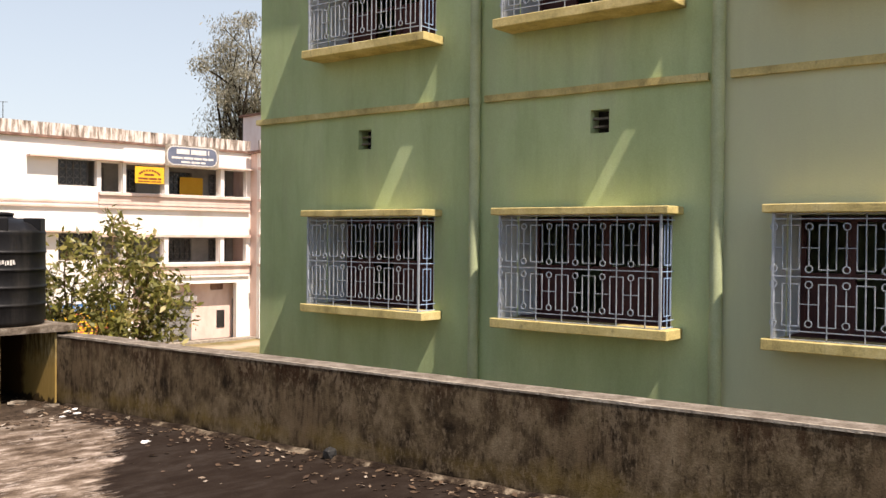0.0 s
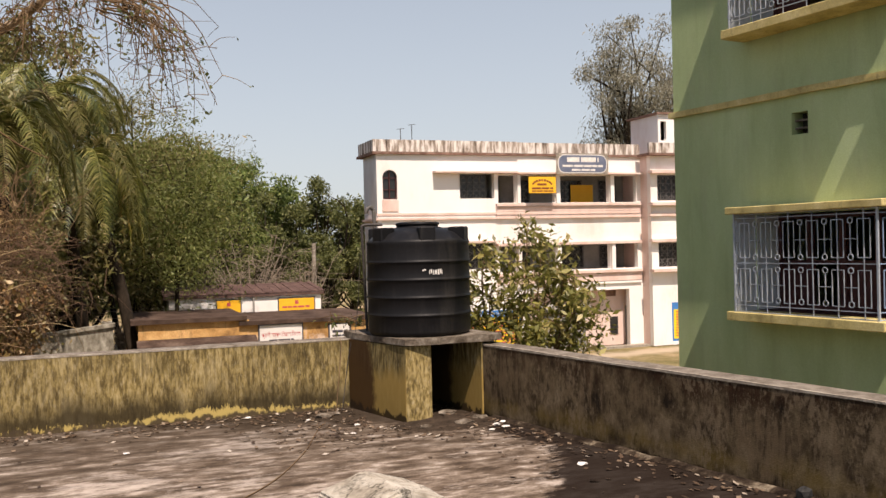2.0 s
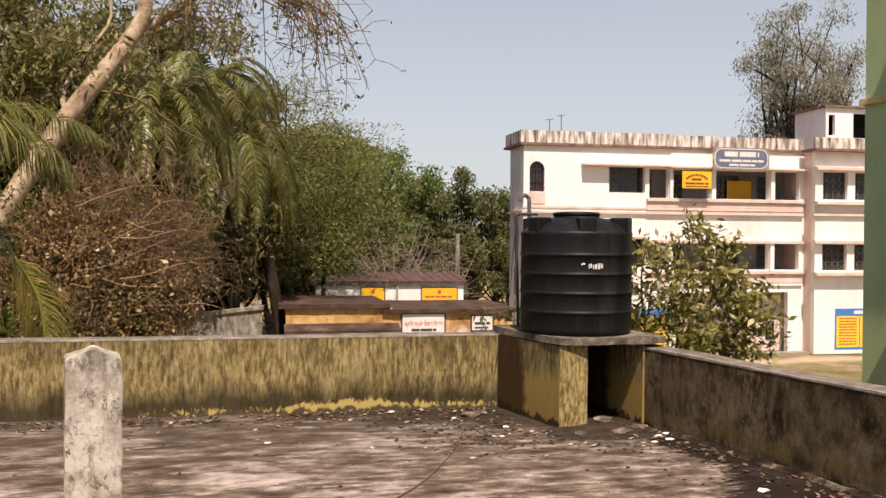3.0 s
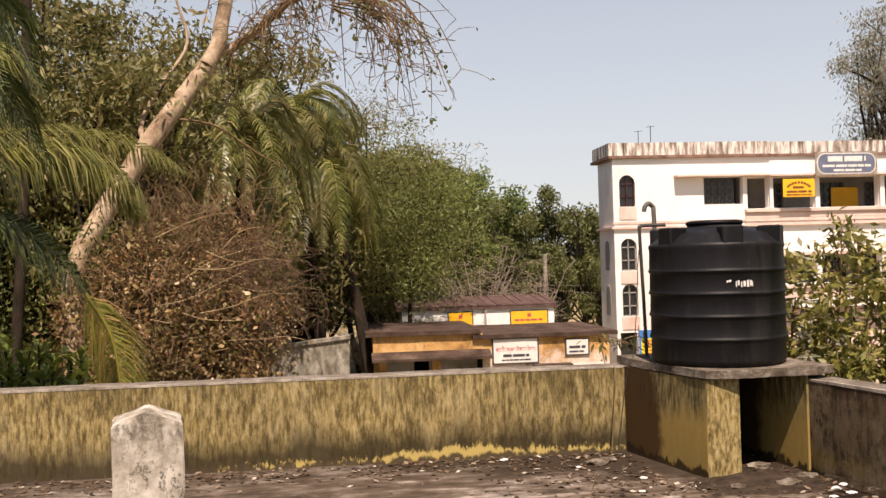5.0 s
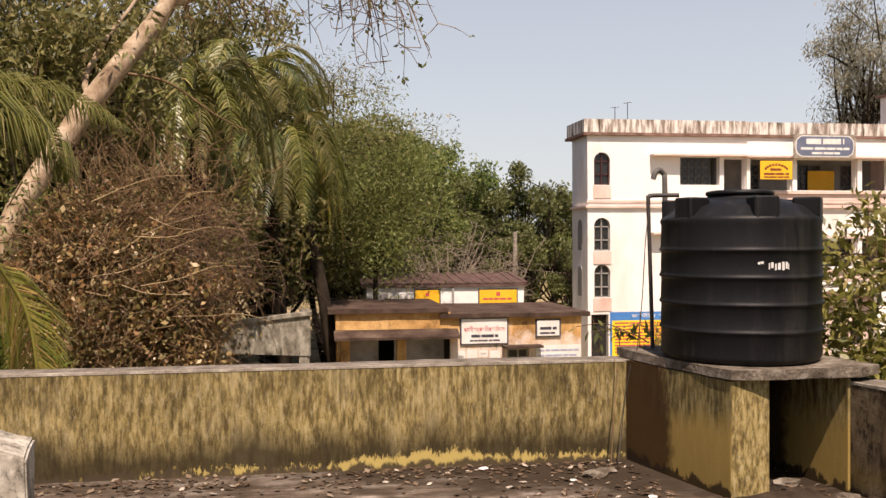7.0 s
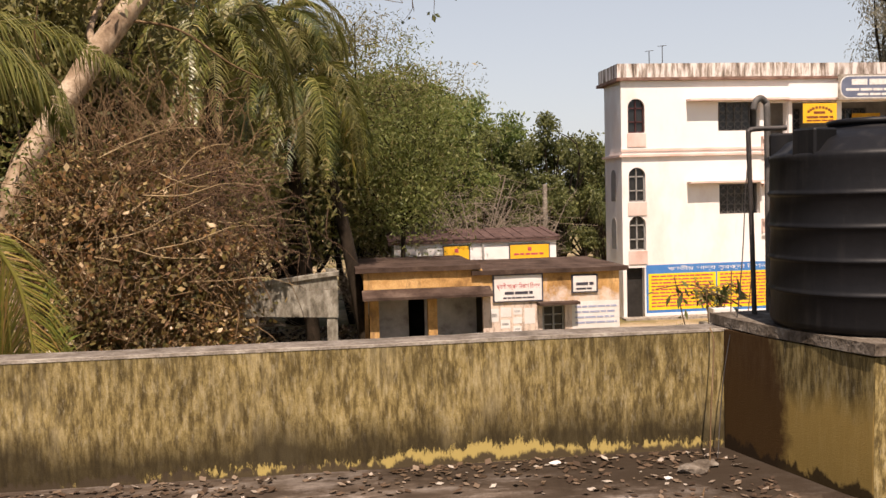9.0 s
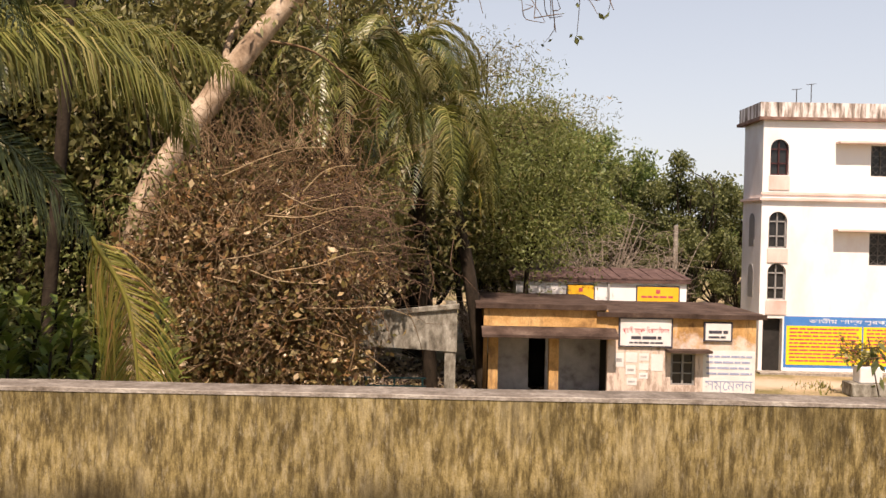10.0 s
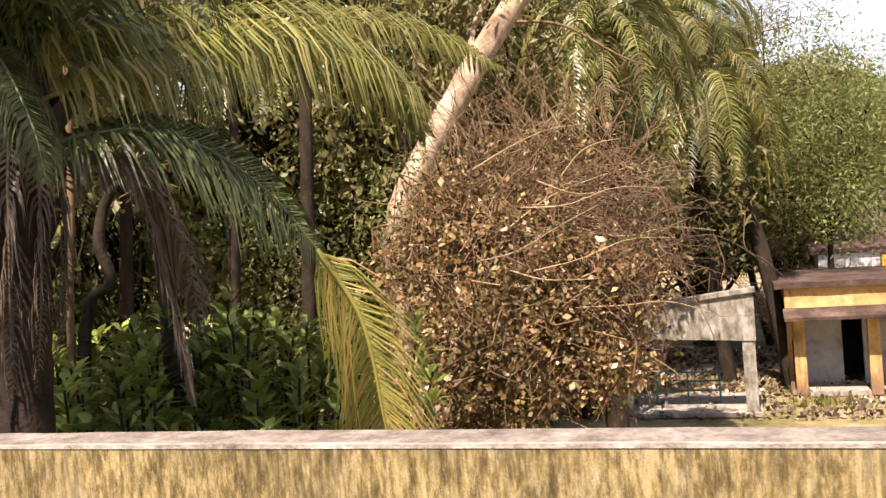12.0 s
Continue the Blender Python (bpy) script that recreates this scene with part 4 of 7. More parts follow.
wall_face("wall", (ox, FY), (1, 0), (0, -1), 14.0, GROUND, 6.05, 0.3, [(a - ox, b - ox, c, d) for a, b, c, d in holes] + [(18.7 - ox, 24.3 - ox, GROUND, -0.62)], M_white, hall)
block("side_wall", (ox, FY + 0.302, GROUND), (ox + 0.3, FY + 2.2, 6.05), M_white, hall)
block("rear_wall", (ox + 0.302, FY + 2.0, GROUND), (17.0, FY + 2.2, 6.05), M_white, hall)
block("verandah_wall", (17.0, FY + 1.7, 0.2), (25.1, FY + 1.9, 6.05), M_room, hall, "grey verandah wall")
block("partition", (16.96, FY + 0.302, GROUND), (17.06, FY + 1.99, 6.04), M_room, hall)
for z in (0.05, 3.35):
    block("verandah_floor", (17.07, FY + 0.302, z), (25.1, FY + 1.69, z + 0.2), M_pink, hall)
# roof slab, parapet, bands
block("roof", (ox - 0.22, FY - 0.16, 6.052), (18.2, FY + 2.6, 6.17), M_rust, hall)
block("roof", (18.2, FY - 0.10, 6.052), (29, FY + 6, 6.16), M_rust, hall)
wall_face("parapet", (ox - 0.18, FY - 0.13), (1, 0), (0, -1), 7.23, 6.172, 6.72, 0.2, [], M_parapet, hall, "lime parapet streaked black")
wall_face("parapet", (18.06, FY - 0.05), (1, 0), (0, -1), 7.0, 6.172, 6.70, 0.2, [], M_parapet, hall, "lime parapet streaked black")
block("parapet", (ox - 0.18, FY + 0.072, 6.172), (ox + 0.02, FY + 2.4, 6.72), M_parapet, hall, "lime parapet streaked black")
block("cornice", (ox - 0.12, FY - 0.12, 3.02), (17.0, FY - 0.002, 3.12), M_pink, hall, "pink moulded band")
block("cornice", (ox - 0.12, FY - 0.002, 3.02), (ox - 0.002, FY + 2.2, 3.12), M_pink, hall)
block("cornice", (ox - 0.05, FY - 0.05, 3.24), (17.0, FY - 0.002, 3.34), M_pink, hall)
for z, d, mt in ((3.62, 0.20, M_pink), (3.02, 0.16, M_pink), (3.22, 0.10, M_pink), (1.70, 0.22, M_pink), (0.26, 0.22, M_pink), (-0.30, 0.10, M_white)):
    block("verandah_band", (17.0, FY - d, z), (25.0, FY - 0.002, z + 0.13), mt, hall, "pink projecting verandah band")
block("balcony_face", (17.0, FY - 0.10, 3.36), (25.0, FY - 0.003, 3.60), M_pink, hall)
block("balcony_face", (17.0, FY - 0.10, -0.20), (25.0, FY - 0.003, 0.255), M_pink, hall)
for x0, x1, z in ((13.82, 18.0, 5.20), (13.82, 17.0, 1.90), (18.0, 25.0, 5.16)):
    block("sunshade", (x0, FY - 0.46, z), (x1, FY - 0.002, z + 0.08), M_pink, hall, "thin cement sunshade")
for a, b in ((20.22, 20.43), (23.27, 23.48), (18.12, 18.28)):
    for z0, z1 in ((3.76, 5.15), (0.40, 1.69)):
        block("column", (a, FY - 0.14, z0), (b, FY - 0.002, z1), M_white, hall, "white square column")


def hall_window(a, b, z0, z1, y, mat=M_glass, arched=False):
    w = thing("window", ((a + b) / 2, y, z0), "", "")
    w.parent = hall
    w.matrix_parent_inverse = Matrix.Translation(-hall.location)
    block("pane", (a + 0.03, y + 0.05, z0 + 0.03), (b - 0.03, y + 0.06, z1 - 0.03), mat, w)
    bm = bmesh.new()
    n = max(2, round((b - a) / 0.33))
    for k in range(n + 1):
        u = a + (b - a) * k / n
        box(bm, (u - 0.014, y, z0), (u + 0.014, y + 0.024, z1))
    cell = (b - a) / n
    rows_n = max(2, round((z1 - z0) / cell))
    tall = (z1 - z0) / rows_n
    for i in range(n):  # a lattice of crossed bars
        for j in range(rows_n):
            for sgn in (-1, 1):
                p = Vector((a + cell * (i + 0.5), y + 0.012, z0 + tall * (j + 0.5)))
                m = Matrix.Translation(p) @ Matrix.Rotation(math.atan2(tall, cell) * sgn, 4, "Y")
                box(bm, (-math.hypot(cell, tall) / 2, -0.006, -0.009), (math.hypot(cell, tall) / 2, 0.006, 0.009), m)
    for zz in (z0 + 0.02, z0 + (z1 - z0) * 0.32, z0 + (z1 - z0) * 0.66, z1 - 0.02):
        box(bm, (a, y, zz - 0.012), (b, y + 0.02, zz + 0.012))
    part("grille", bm, M_lattice, w, "grey iron lattice")
    return w


for z0, z1 in ((4.0, 5.18), (0.62, 1.85)):
    hall_window(15.3, 16.6, z0, z1, FY + 0.2)
for z0, z1 in ((3.6, 5.0), (0.5, 1.62)):
    for a, b in ((17.3, 17.95), (18.9, 19.6), (21.0, 22.6), (23.6, 24.6)):
        hall_window(a, b, z0, z1, FY + 1.60)


def arch_window(a, b, z0, z1, along_x=True):
    """Round-headed window: the head of the opening is filled by a white lunette, with frame and panes inside."""
    w = thing("arched_window", ((a + b) / 2, FY, z0))
    w.parent = hall
    w.matrix_parent_inverse = Matrix.Translation(-hall.location)
    c, r = (a + b) / 2, (b - a) / 2
    P = (lambda u, y, z: (u, FY + y, z)) if along_x else (lambda u, y, z: (ox + y, u, z))
    bm = bmesh.new()
    for side in (-1, 1):
        fan = [P(c + side * r, 0.002, z1), P(c, 0.002, z1)] + [P(c + side * r * math.sin(t), 0.002, z1 - r + r * math.cos(t)) for t in np.linspace(0, math.pi / 2, 9)][1:]
        fr = [bm.verts.new(p) for p in fan]
        bk = [bm.verts.new(P(*((p[0] if along_x else p[1]), 0.28, p[2]))) for p in fan]
        bm.faces.new(fr), bm.faces.new(bk)
        for k in range(len(fr)):
            bm.faces.new([fr[k], fr[k - 1], bk[k - 1], bk[k]])
    part("arch_head", bm, M_white, w)
    bm = bmesh.new()
    box(bm, P(a + 0.01, 0.16, z0 + 0.01), P(b - 0.01, 0.17, z1 - 0.01))
    part("pane", bm, M_glass, w)
    bm = bmesh.new()
    for u in (a + 0.03, c, b - 0.03):
        box(bm, P(u - 0.025, 0.10, z0), P(u + 0.025, 0.15, z1 - 0.05))
    for zz in (z0 + 0.03, z0 + 0.45, z1 - r - 0.02):
        box(bm, P(a, 0.10, zz - 0.025), P(b, 0.15, zz + 0.025))
    part("frame", bm, M_maroon if z0 > 3 else M_room, w)
    bm = bmesh.new()
    box(bm, P(a - 0.04, -0.04, z0 - 0.55), P(b + 0.04, -0.002, z0 - 0.02))
    part("apron", bm, M_pink, w, "rust-stained pink panel under the window")


for a in arch:
    arch_window(*a)
for z0 in (1.25, -0.72):
    bmf = bmesh.new()
    box(bmf, (ox - 0.02, FY + 0.75, z0), (ox - 0.003, FY + 1.35, z0 + 1.0))
    n0 = 10
    cy = FY + 1.05
    vs = [bmf.verts.new((ox - 0.003 - k, cy + 0.30 * math.cos(t), z0 + 1.0 + 0.30 * math.sin(t))) for k in (0.0, 0.017) for t in np.linspace(0, math.pi, n0)]
    bmf.faces.new(vs[:n0]), bmf.faces.new(vs[n0:])
    for k in range(n0 - 1):
        bmf.faces.new([vs[k], vs[k + 1], vs[n0 + k + 1], vs[n0 + k]])
    part("side_window", bmf, M_room, hall, "grey arched side window")
# corner turn, wing and roof room
wall_face("wing_wall", (25.1, FY - 0.9), (1, 0), (0, -1), 4.0, GROUND, 6.05, 0.3, [(0.4, 1.7, 3.8, 5.1), (0.4, 1.7, 0.45, 1.68), (2.1, 3.6, 3.8, 5.1), (2.1, 3.6, 0.45, 1.68)], M_white, hall)
block("wing_side", (25.1, FY - 0.598, GROUND), (25.4, FY + 1.9, 6.05), M_pink, hall)
# near-black sheet behind the wing windows, in place of a shaded room
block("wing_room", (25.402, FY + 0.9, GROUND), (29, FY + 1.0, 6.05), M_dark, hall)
for z, d in ((3.55, 0.4), (3.02, 0.15), (1.72, 0.3), (0.22, 0.4), (5.16, 0.4)):
    block("wing_band", (24.95, FY - 0.9 - d, z), (29.1, FY - 0.902, z + 0.14), M_pink, hall)
block("wing_parapet", (24.9, FY - 1.2, 6.172), (29.1, FY - 1.0, 6.68), M_parapet, hall)
block("wing_roof", (24.8, FY - 1.3, 6.052), (29.1, FY - 0.202, 6.165), M_rust, hall)
for a, b in ((25.5, 26.8), (27.2, 28.7)):
    for z0, z1 in ((3.8, 5.1), (0.45, 1.68)):
        hall_window(a, b, z0, z1, FY - 0.7)
wall_face("roof_room_wall", (26.5, FY + 0.4), (1, 0), (0, -1), 4.0, 6.17, 8.35, 0.2, [(0.15, 0.5, 7.0, 8.0), (1.5, 2.3, 6.9, 8.1)], M_white, hall)
block("roof_room_side", (26.5, FY + 0.602, 6.17), (26.7, FY + 3, 8.35), M_white, hall)
block("roof_room_back", (26.7, FY + 1.4, 6.17), (30.5, FY + 1.5, 8.35), M_dark, hall)
block("roof_room_roof", (26.35, FY + 0.25, 8.352), (30.6, FY + 3.2, 8.45), M_rust, hall)
# recessed ground floor
block("ground_floor_wall", (18.7, FY + 0.7, GROUND), (25.1, FY + 0.9, -0.62), M_pink, hall)
block("recess_ceiling", (18.7, FY + 0.302, -0.618), (25.1, FY + 0.9, -0.5), M_pink, hall)
block("recess_side", (18.6, FY + 0.302, GROUND), (18.698, FY + 0.9, -0.6), M_pink, hall)
shut = block("roller_shutter", (19.55, FY + 0.62, GROUND), (22.1, FY + 0.698, -1.55), M_room, hall, "grey steel roller shutter")
for k in range(18):
    block("slat", (19.58, FY + 0.60, GROUND + 0.05 + k * 0.105), (22.07, FY + 0.618, GROUND + 0.13 + k * 0.105), M_room, shut)
block("shutter_hood", (19.4, FY + 0.35, -1.5), (22.25, FY + 0.696, -1.25), M_hutwall, hall, "grey cement hood")
for a, b, z0, z1, mt in ((20.6, 21.3, -0.98, -0.72, M_rust), (23.2, 23.9, -1.0, -0.70, M_rust), (23.55, 24.0, -2.95, -2.05, M_glass), (24.45, 25.0, GROUND, -1.5, M_room)):
    block("opening_panel", (a, FY + 0.66, z0), (b, FY + 0.698, z1), mt, hall)
block("plinth_step", (11.0, FY - 0.6, GROUND - 0.05), (26, FY - 0.002, GROUND + 0.06), M_coping, hall)
# thin sheet across the doorway, coloured as the shade within
block("dark_doorway", (11.25, FY + 0.29, GROUND), (12.0, FY + 0.295, -1.45), M_dark, hall)


def sign_lines(parent, y, x0, x1, rows, mat, rng, name="lettering", gap=0.12):
    """Unreadable lettering as plain bars. rows: (z0, z1)."""
    for z0, z1 in rows:
        x = x0
        while x < x1 - 0.05:
            w = min(rng.uniform(2.0, 6.0) * (z1 - z0), x1 - x)
            block(name, (x, y - 0.006, z0), (x + w, y, z1), mat, parent)
            x += w + gap * (z1 - z0) * rng.uniform(3, 6)


rng = random.Random(4)
sg = thing("hall_signboard", (21.4, FY - 0.6, 5.1), "slate-blue hall signboard with white lettering on an oval field", "sign")
block("board", (19.98, FY - 0.66, 5.12), (22.85, FY - 0.62, 6.15), M_coping, sg)


def rounded(name, x0, x1, z0, z1, r, y0, y1, mat, parent, label=""):
    """An upright plate with round corners."""
    bm = bmesh.new()
    rim = [(cx + r * math.cos(t), cz + r * math.sin(t)) for cx, cz, t0 in ((x1 - r, z1 - r, 0), (x0 + r, z1 - r, 90), (x0 + r, z0 + r, 180), (x1 - r, z0 + r, 270)) for t in (radians(t0 + 15 * k) for k in range(7))]
    fr, bk = [bm.verts.new((u, y0, w)) for u, w in rim], [bm.verts.new((u, y1, w)) for u, w in rim]
    bm.faces.new(fr), bm.faces.new(bk)
    for k in range(len(rim)):
        bm.faces.new([fr[k], fr[k - 1], bk[k - 1], bk[k]])
    return part(name, bm, mat, parent, label)


rounded("field_border", 20.06, 22.77, 5.18, 6.09, 0.36, FY - 0.668, FY - 0.662, M_paper, sg, "thin white outline")
rounded("field", 20.10, 22.73, 5.22, 6.05, 0.33, FY - 0.673, FY - 0.6685, M_board_s, sg, "slate-blue rounded field")
sign_lines(sg, FY - 0.675, 20.55, 22.3, [(5.72, 5.95)], M_paper, rng)
sign_lines(sg, FY - 0.675, 20.3, 22.55, [(5.48, 5.58)], M_paper, rng)
sign_lines(sg, FY - 0.675, 20.8, 22.1, [(5.29, 5.38)], M_paper, rng)
sg = thing("orange_signboard", (19.2, FY - 0.6, 4.2), "orange signboard with red lettering fixed under the sunshade", "sign")
block("board", (18.5, FY - 0.60, 4.22), (19.95, FY - 0.57, 5.0), M_board_y, sg)
for k in range(9):  # lettering bent in an arch
    t = radians(150 - 15 * k)
    block("lettering", (-0.05, -0.008, -0.05), (0.05, 0.0, 0.05), M_rustink, sg, m=Matrix.Translation((19.22 + 0.56 * math.cos(t), FY - 0.602, 4.50 + 0.34 * math.sin(t))))
sign_lines(sg, FY - 0.602, 18.95, 19.5, [(4.58, 4.68)], M_rustink, rng)
sign_lines(sg, FY - 0.602, 18.65, 19.8, [(4.40, 4.49), (4.28, 4.34)], M_rustink, rng)
sg = thing("verandah_banner", (22.2, FY + 1.5, 3.6), "mustard banner hung on the verandah wall", "sign")
block("board", (21.9, FY + 1.52, 3.62), (23.2, FY + 1.54, 4.75), M_board_y, sg)
notices = []
for x0, x1, nm in ((12.06, 18.2, "wall_notice"), (26.2, 29.0, "wall_notice")):
    yy = FY if x0 < 20 else FY - 0.9
    sg = thing(nm, ((x0 + x1) / 2, yy, -3.4), "painted wall notice with yellow panels in a blue border", "sign", "painted wall notices")
    block("border", (x0, yy - 0.012, -3.42), (x1, yy - 0.003, -1.36), M_board_b, sg, "blue border")
    block("base_band", (x0, yy - 0.02, -3.5), (x1, yy - 0.013, -3.32), M_white, sg)
    mid = (x0 + x1) / 2
    for a, b in ((x0 + 0.09, mid - 0.12), (mid - 0.06, x1 - 0.09)):
        pn = block("panel", (a, yy - 0.02, -3.2), (b, yy - 0.014, -1.72), M_board_yy, sg, "yellow panel of lettering")
        sign_lines(pn, yy - 0.021, a + 0.12, b - 0.12, [(-1.86 - 0.135 * k, -1.80 - 0.135 * k) for k in range(10)], M_red, rng)
    if x0 > 20:
        sign_lines(sg, yy - 0.014, x0 + 1.0, x1 - 0.8, [(-1.62, -1.46)], M_paper, rng)
    notices.append(sg)
for x, h in ((12.3, 0.55), (12.85, 0.75)):
    a = thing("aerial", (x, FY + 0.3, 6.17), "thin roof aerial on the parapet", "aerial")
    v, f = tube([(np.array([(x, FY, 6.70), (x, FY, 6.7 + h)]), 0.018), (np.array([(x - 0.18, FY, 6.66 + h), (x + 0.18, FY, 6.70 + h)]), 0.012)], 5)
    part_np("mast", v, f, M_iron, a)

# ---- orange office hut ----
HY = 31.4
hut = thing("office_hut", (4.4, HY + 2, GROUND), "low peeling orange hut with a porch and a mossy slab roof", "building")
wall_face("front_wall", (4.07, HY), (1, 0), (0, -1), 4.41, GROUND, -0.83, 0.2, [(1.89, 2.62, -2.84, -1.86)], M_orange, hut)
block("side_wall", (8.28, HY + 0.202, GROUND), (8.48, HY + 4.3, -0.83), M_orange, hut)
block("rear_wall", (0.5, HY + 4.302, GROUND), (8.48, HY + 4.5, -0.83), M_orange, hut)
# porch side wall, the porch's shade put into its colour
block("porch_side", (4.07, HY + 0.202, GROUND), (4.22, HY + 1.5, -0.83), M_dark, hut, "inner porch wall coloured near-black for shade")
wall_face("porch_wall", (0.5, HY + 1.3), (1, 0), (0, -1), 3.56, GROUND, -0.83, 0.18, [(1.33, 1.86, GROUND, -1.62)], M_hutwall, hut, "grey blistered porch wall")
block("end_wall", (0.40, HY + 0.4, GROUND), (0.498, HY + 4.3, -0.83), M_orange, hut)
# near-black sheet inside the hut, painted as indoor shade
block("dark_room", (0.6, HY + 3.2, GROUND), (8.2, HY + 3.25, -0.84), M_dark, hut)
block("parapet_band", (0.36, HY - 0.02, -1.16), (4.068, HY + 0.16, -0.64), M_orange, hut, "orange band over the porch")
roof = block("roof_slab", (0.12, HY - 0.16, -0.638), (4.0, HY + 4.7, -0.49), M_moss, hut, "mossy cement roof slab", Matrix.Identity(4))
roof2 = block("roof_slab", (3.72, HY - 0.15, -0.828), (8.75, HY + 4.7, -0.69), M_moss, hut, "mossy cement roof slab")
for r in (roof, roof2):
    rough_up(r, 0.02, 5, 1.5)
bm = bmesh.new()
ch = [(HY - 0.62, -1.44), (HY - 0.62, -1.36), (HY - 0.022, -1.17), (HY - 0.022, -1.27)]
ends = [[bm.verts.new((x, *c)) for c in ch] for x in (0.30, 4.30)]
bm.faces.new(ends[0]), bm.faces.new(ends[1])
for k in range(4):
    bm.faces.new([ends[0][k], ends[1][k], ends[1][k - 1], ends[0][k - 1]])
part("porch_awning", bm, M_moss, hut, "sagging brown porch awning")
block("window_awning", (5.78, HY - 0.45, -1.82), (7.08, HY - 0.002, -1.74), M_moss, hut, "mossy cement window awning")
for x in (0.52, 2.33):
    rough_up(block("porch_post", (x, HY - 0.02, GROUND), (x + 0.29, HY + 0.24, -1.18), M_orange, hut, "orange plastered porch post"), 0.008, 3, 4)
for a, b in ((0.85, 2.30), (2.66, 4.06)):
    rough_up(block("porch_step", (a, HY - 0.12, GROUND), (b, HY + 1.28, GROUND + 0.13), M_coping, hut, "worn cement porch step"), 0.01, 3, 3)
wd = thing("barred_window", (6.3, HY, -2.84))
wd.parent, wd.matrix_parent_inverse = hut, Matrix.Translation(-hut.location)
block("pane", (5.97, HY + 0.14, -2.83), (6.68, HY + 0.15, -1.87), M_glass, wd)
for x in (5.97, 6.30, 6.62):
    block("mullion", (x, HY + 0.06, -2.83), (x + 0.06, HY + 0.12, -1.87), M_room, wd)
for z in (-2.83, -2.5, -2.18, -1.92):
    block("bar", (5.97, HY + 0.07, z), (6.68, HY + 0.11, z + 0.035), M_room, wd)
rng = random.Random(7)
OS = HS = thing("office_signboard", (5.2, HY - 0.05, -1.7), "white office signboard with red and black lettering in a dark frame", "sign")
block("frame", (4.38, HY - 0.06, -1.71), (5.99, HY - 0.003, -0.83), M_ink, HS, "dark frame")
block("board", (4.43, HY - 0.07, -1.67), (5.94, HY - 0.062, -0.87), M_board_w, HS)
sign_lines(HS, HY - 0.072, 4.75, 5.65, [(-1.47, -1.38)], M_ink, rng)
sign_lines(HS, HY - 0.072, 4.7, 5.7, [(-1.60, -1.55)], M_ink, rng)
HS = thing("small_signboard", (7.3, HY - 0.05, -1.5), "small white signboard with dark lettering in a dark frame", "sign")
block("frame", (6.91, HY - 0.06, -1.50), (7.76, HY - 0.003, -0.92), M_ink, HS, "dark frame")
block("board", (6.96, HY - 0.07, -1.46), (7.71, HY - 0.062, -0.96), M_board_w, HS)
sign_lines(HS, HY - 0.072, 7.05, 7.62, [(-1.26, -1.17), (-1.40, -1.34)], M_ink, rng)
WP = thing("wall_writing", (7.7, HY, GROUND), "whitewashed wall patch with blue-grey painted writing", "wall writing")
block("whitewash", (6.92, HY - 0.012, GROUND + 0.02), (8.47, HY - 0.003, -1.78), M_board_w, WP)
sign_lines(WP, HY - 0.014, 7.02, 8.38, [(-1.98 - 0.17 * k, -1.92 - 0.17 * k) for k in range(4)], M_bluegrey, rng)
sign_lines(WP, HY - 0.014, 7.05, 8.35, [(-3.30, -3.22)], M_bluegrey, rng)


def lettering(body, x0, x1, z0, z1, y, mat, parent, label):
    """Painted letters of the built-in font, fitted between the given edges."""
    txt = bpy.data.curves.new("painted_word", "FONT")
    txt.body, txt.size, txt.extrude = body, 0.5, 0.003
    wob = new("painted_word_source", txt)
    bpy.context.view_layer.update()
    wme = bpy.data.meshes.new_from_object(wob.evaluated_get(bpy.context.evaluated_depsgraph_get()))
    bpy.data.objects.remove(wob)
    xs, ys = [v.co.x for v in wme.vertices] or [0, 1], [v.co.y for v in wme.vertices] or [0, 1]
    for v in wme.vertices:
        u, w = (v.co.x - min(xs)) / (max(xs) - min(xs)), (v.co.y - min(ys)) / (max(ys) - min(ys))
        v.co = Vector((x0 + (x1 - x0) * u, y - 0.002 + (0.002 if v.co.z > 0 else 0), z0 + (z1 - z0) * w))
    wme.materials.append(mat)
    return hang(new("painted_word", wme), parent, label)


lettering("\u09b8\u09ae\u09cd\u09c7\u09ae\u09b2\u09a8", 6.99, 8.41, -3.08, -2.68, HY - 0.014, M_bluegrey, WP, "large blue-grey painted word")
lettering("\u09aa\u09cd\u09b0\u09be\u09a3\u09c0 \u09b8\u09ae\u09cd\u09aa\u09a6 \u09bf\u09ac\u0995\u09be\u09b6 \u09bf\u09ac\u09ad\u09be\u0997", 4.50, 5.88, -1.34, -1.10, HY - 0.072, M_red, OS, "red lettering")
for nt in notices[:1]:
    lettering("\u099c\u09be\u09a4\u09c0\u09df \u0996\u09be\u09a6\u09cd\u09af \u09b8\u09c1\u09b0\u0995\u09cd\u09b7\u09be \u09bf\u09ae\u09b6\u09a8", 13.0, 17.2, -1.66, -1.42, FY - 0.014, M_paper, nt, "white painted heading")
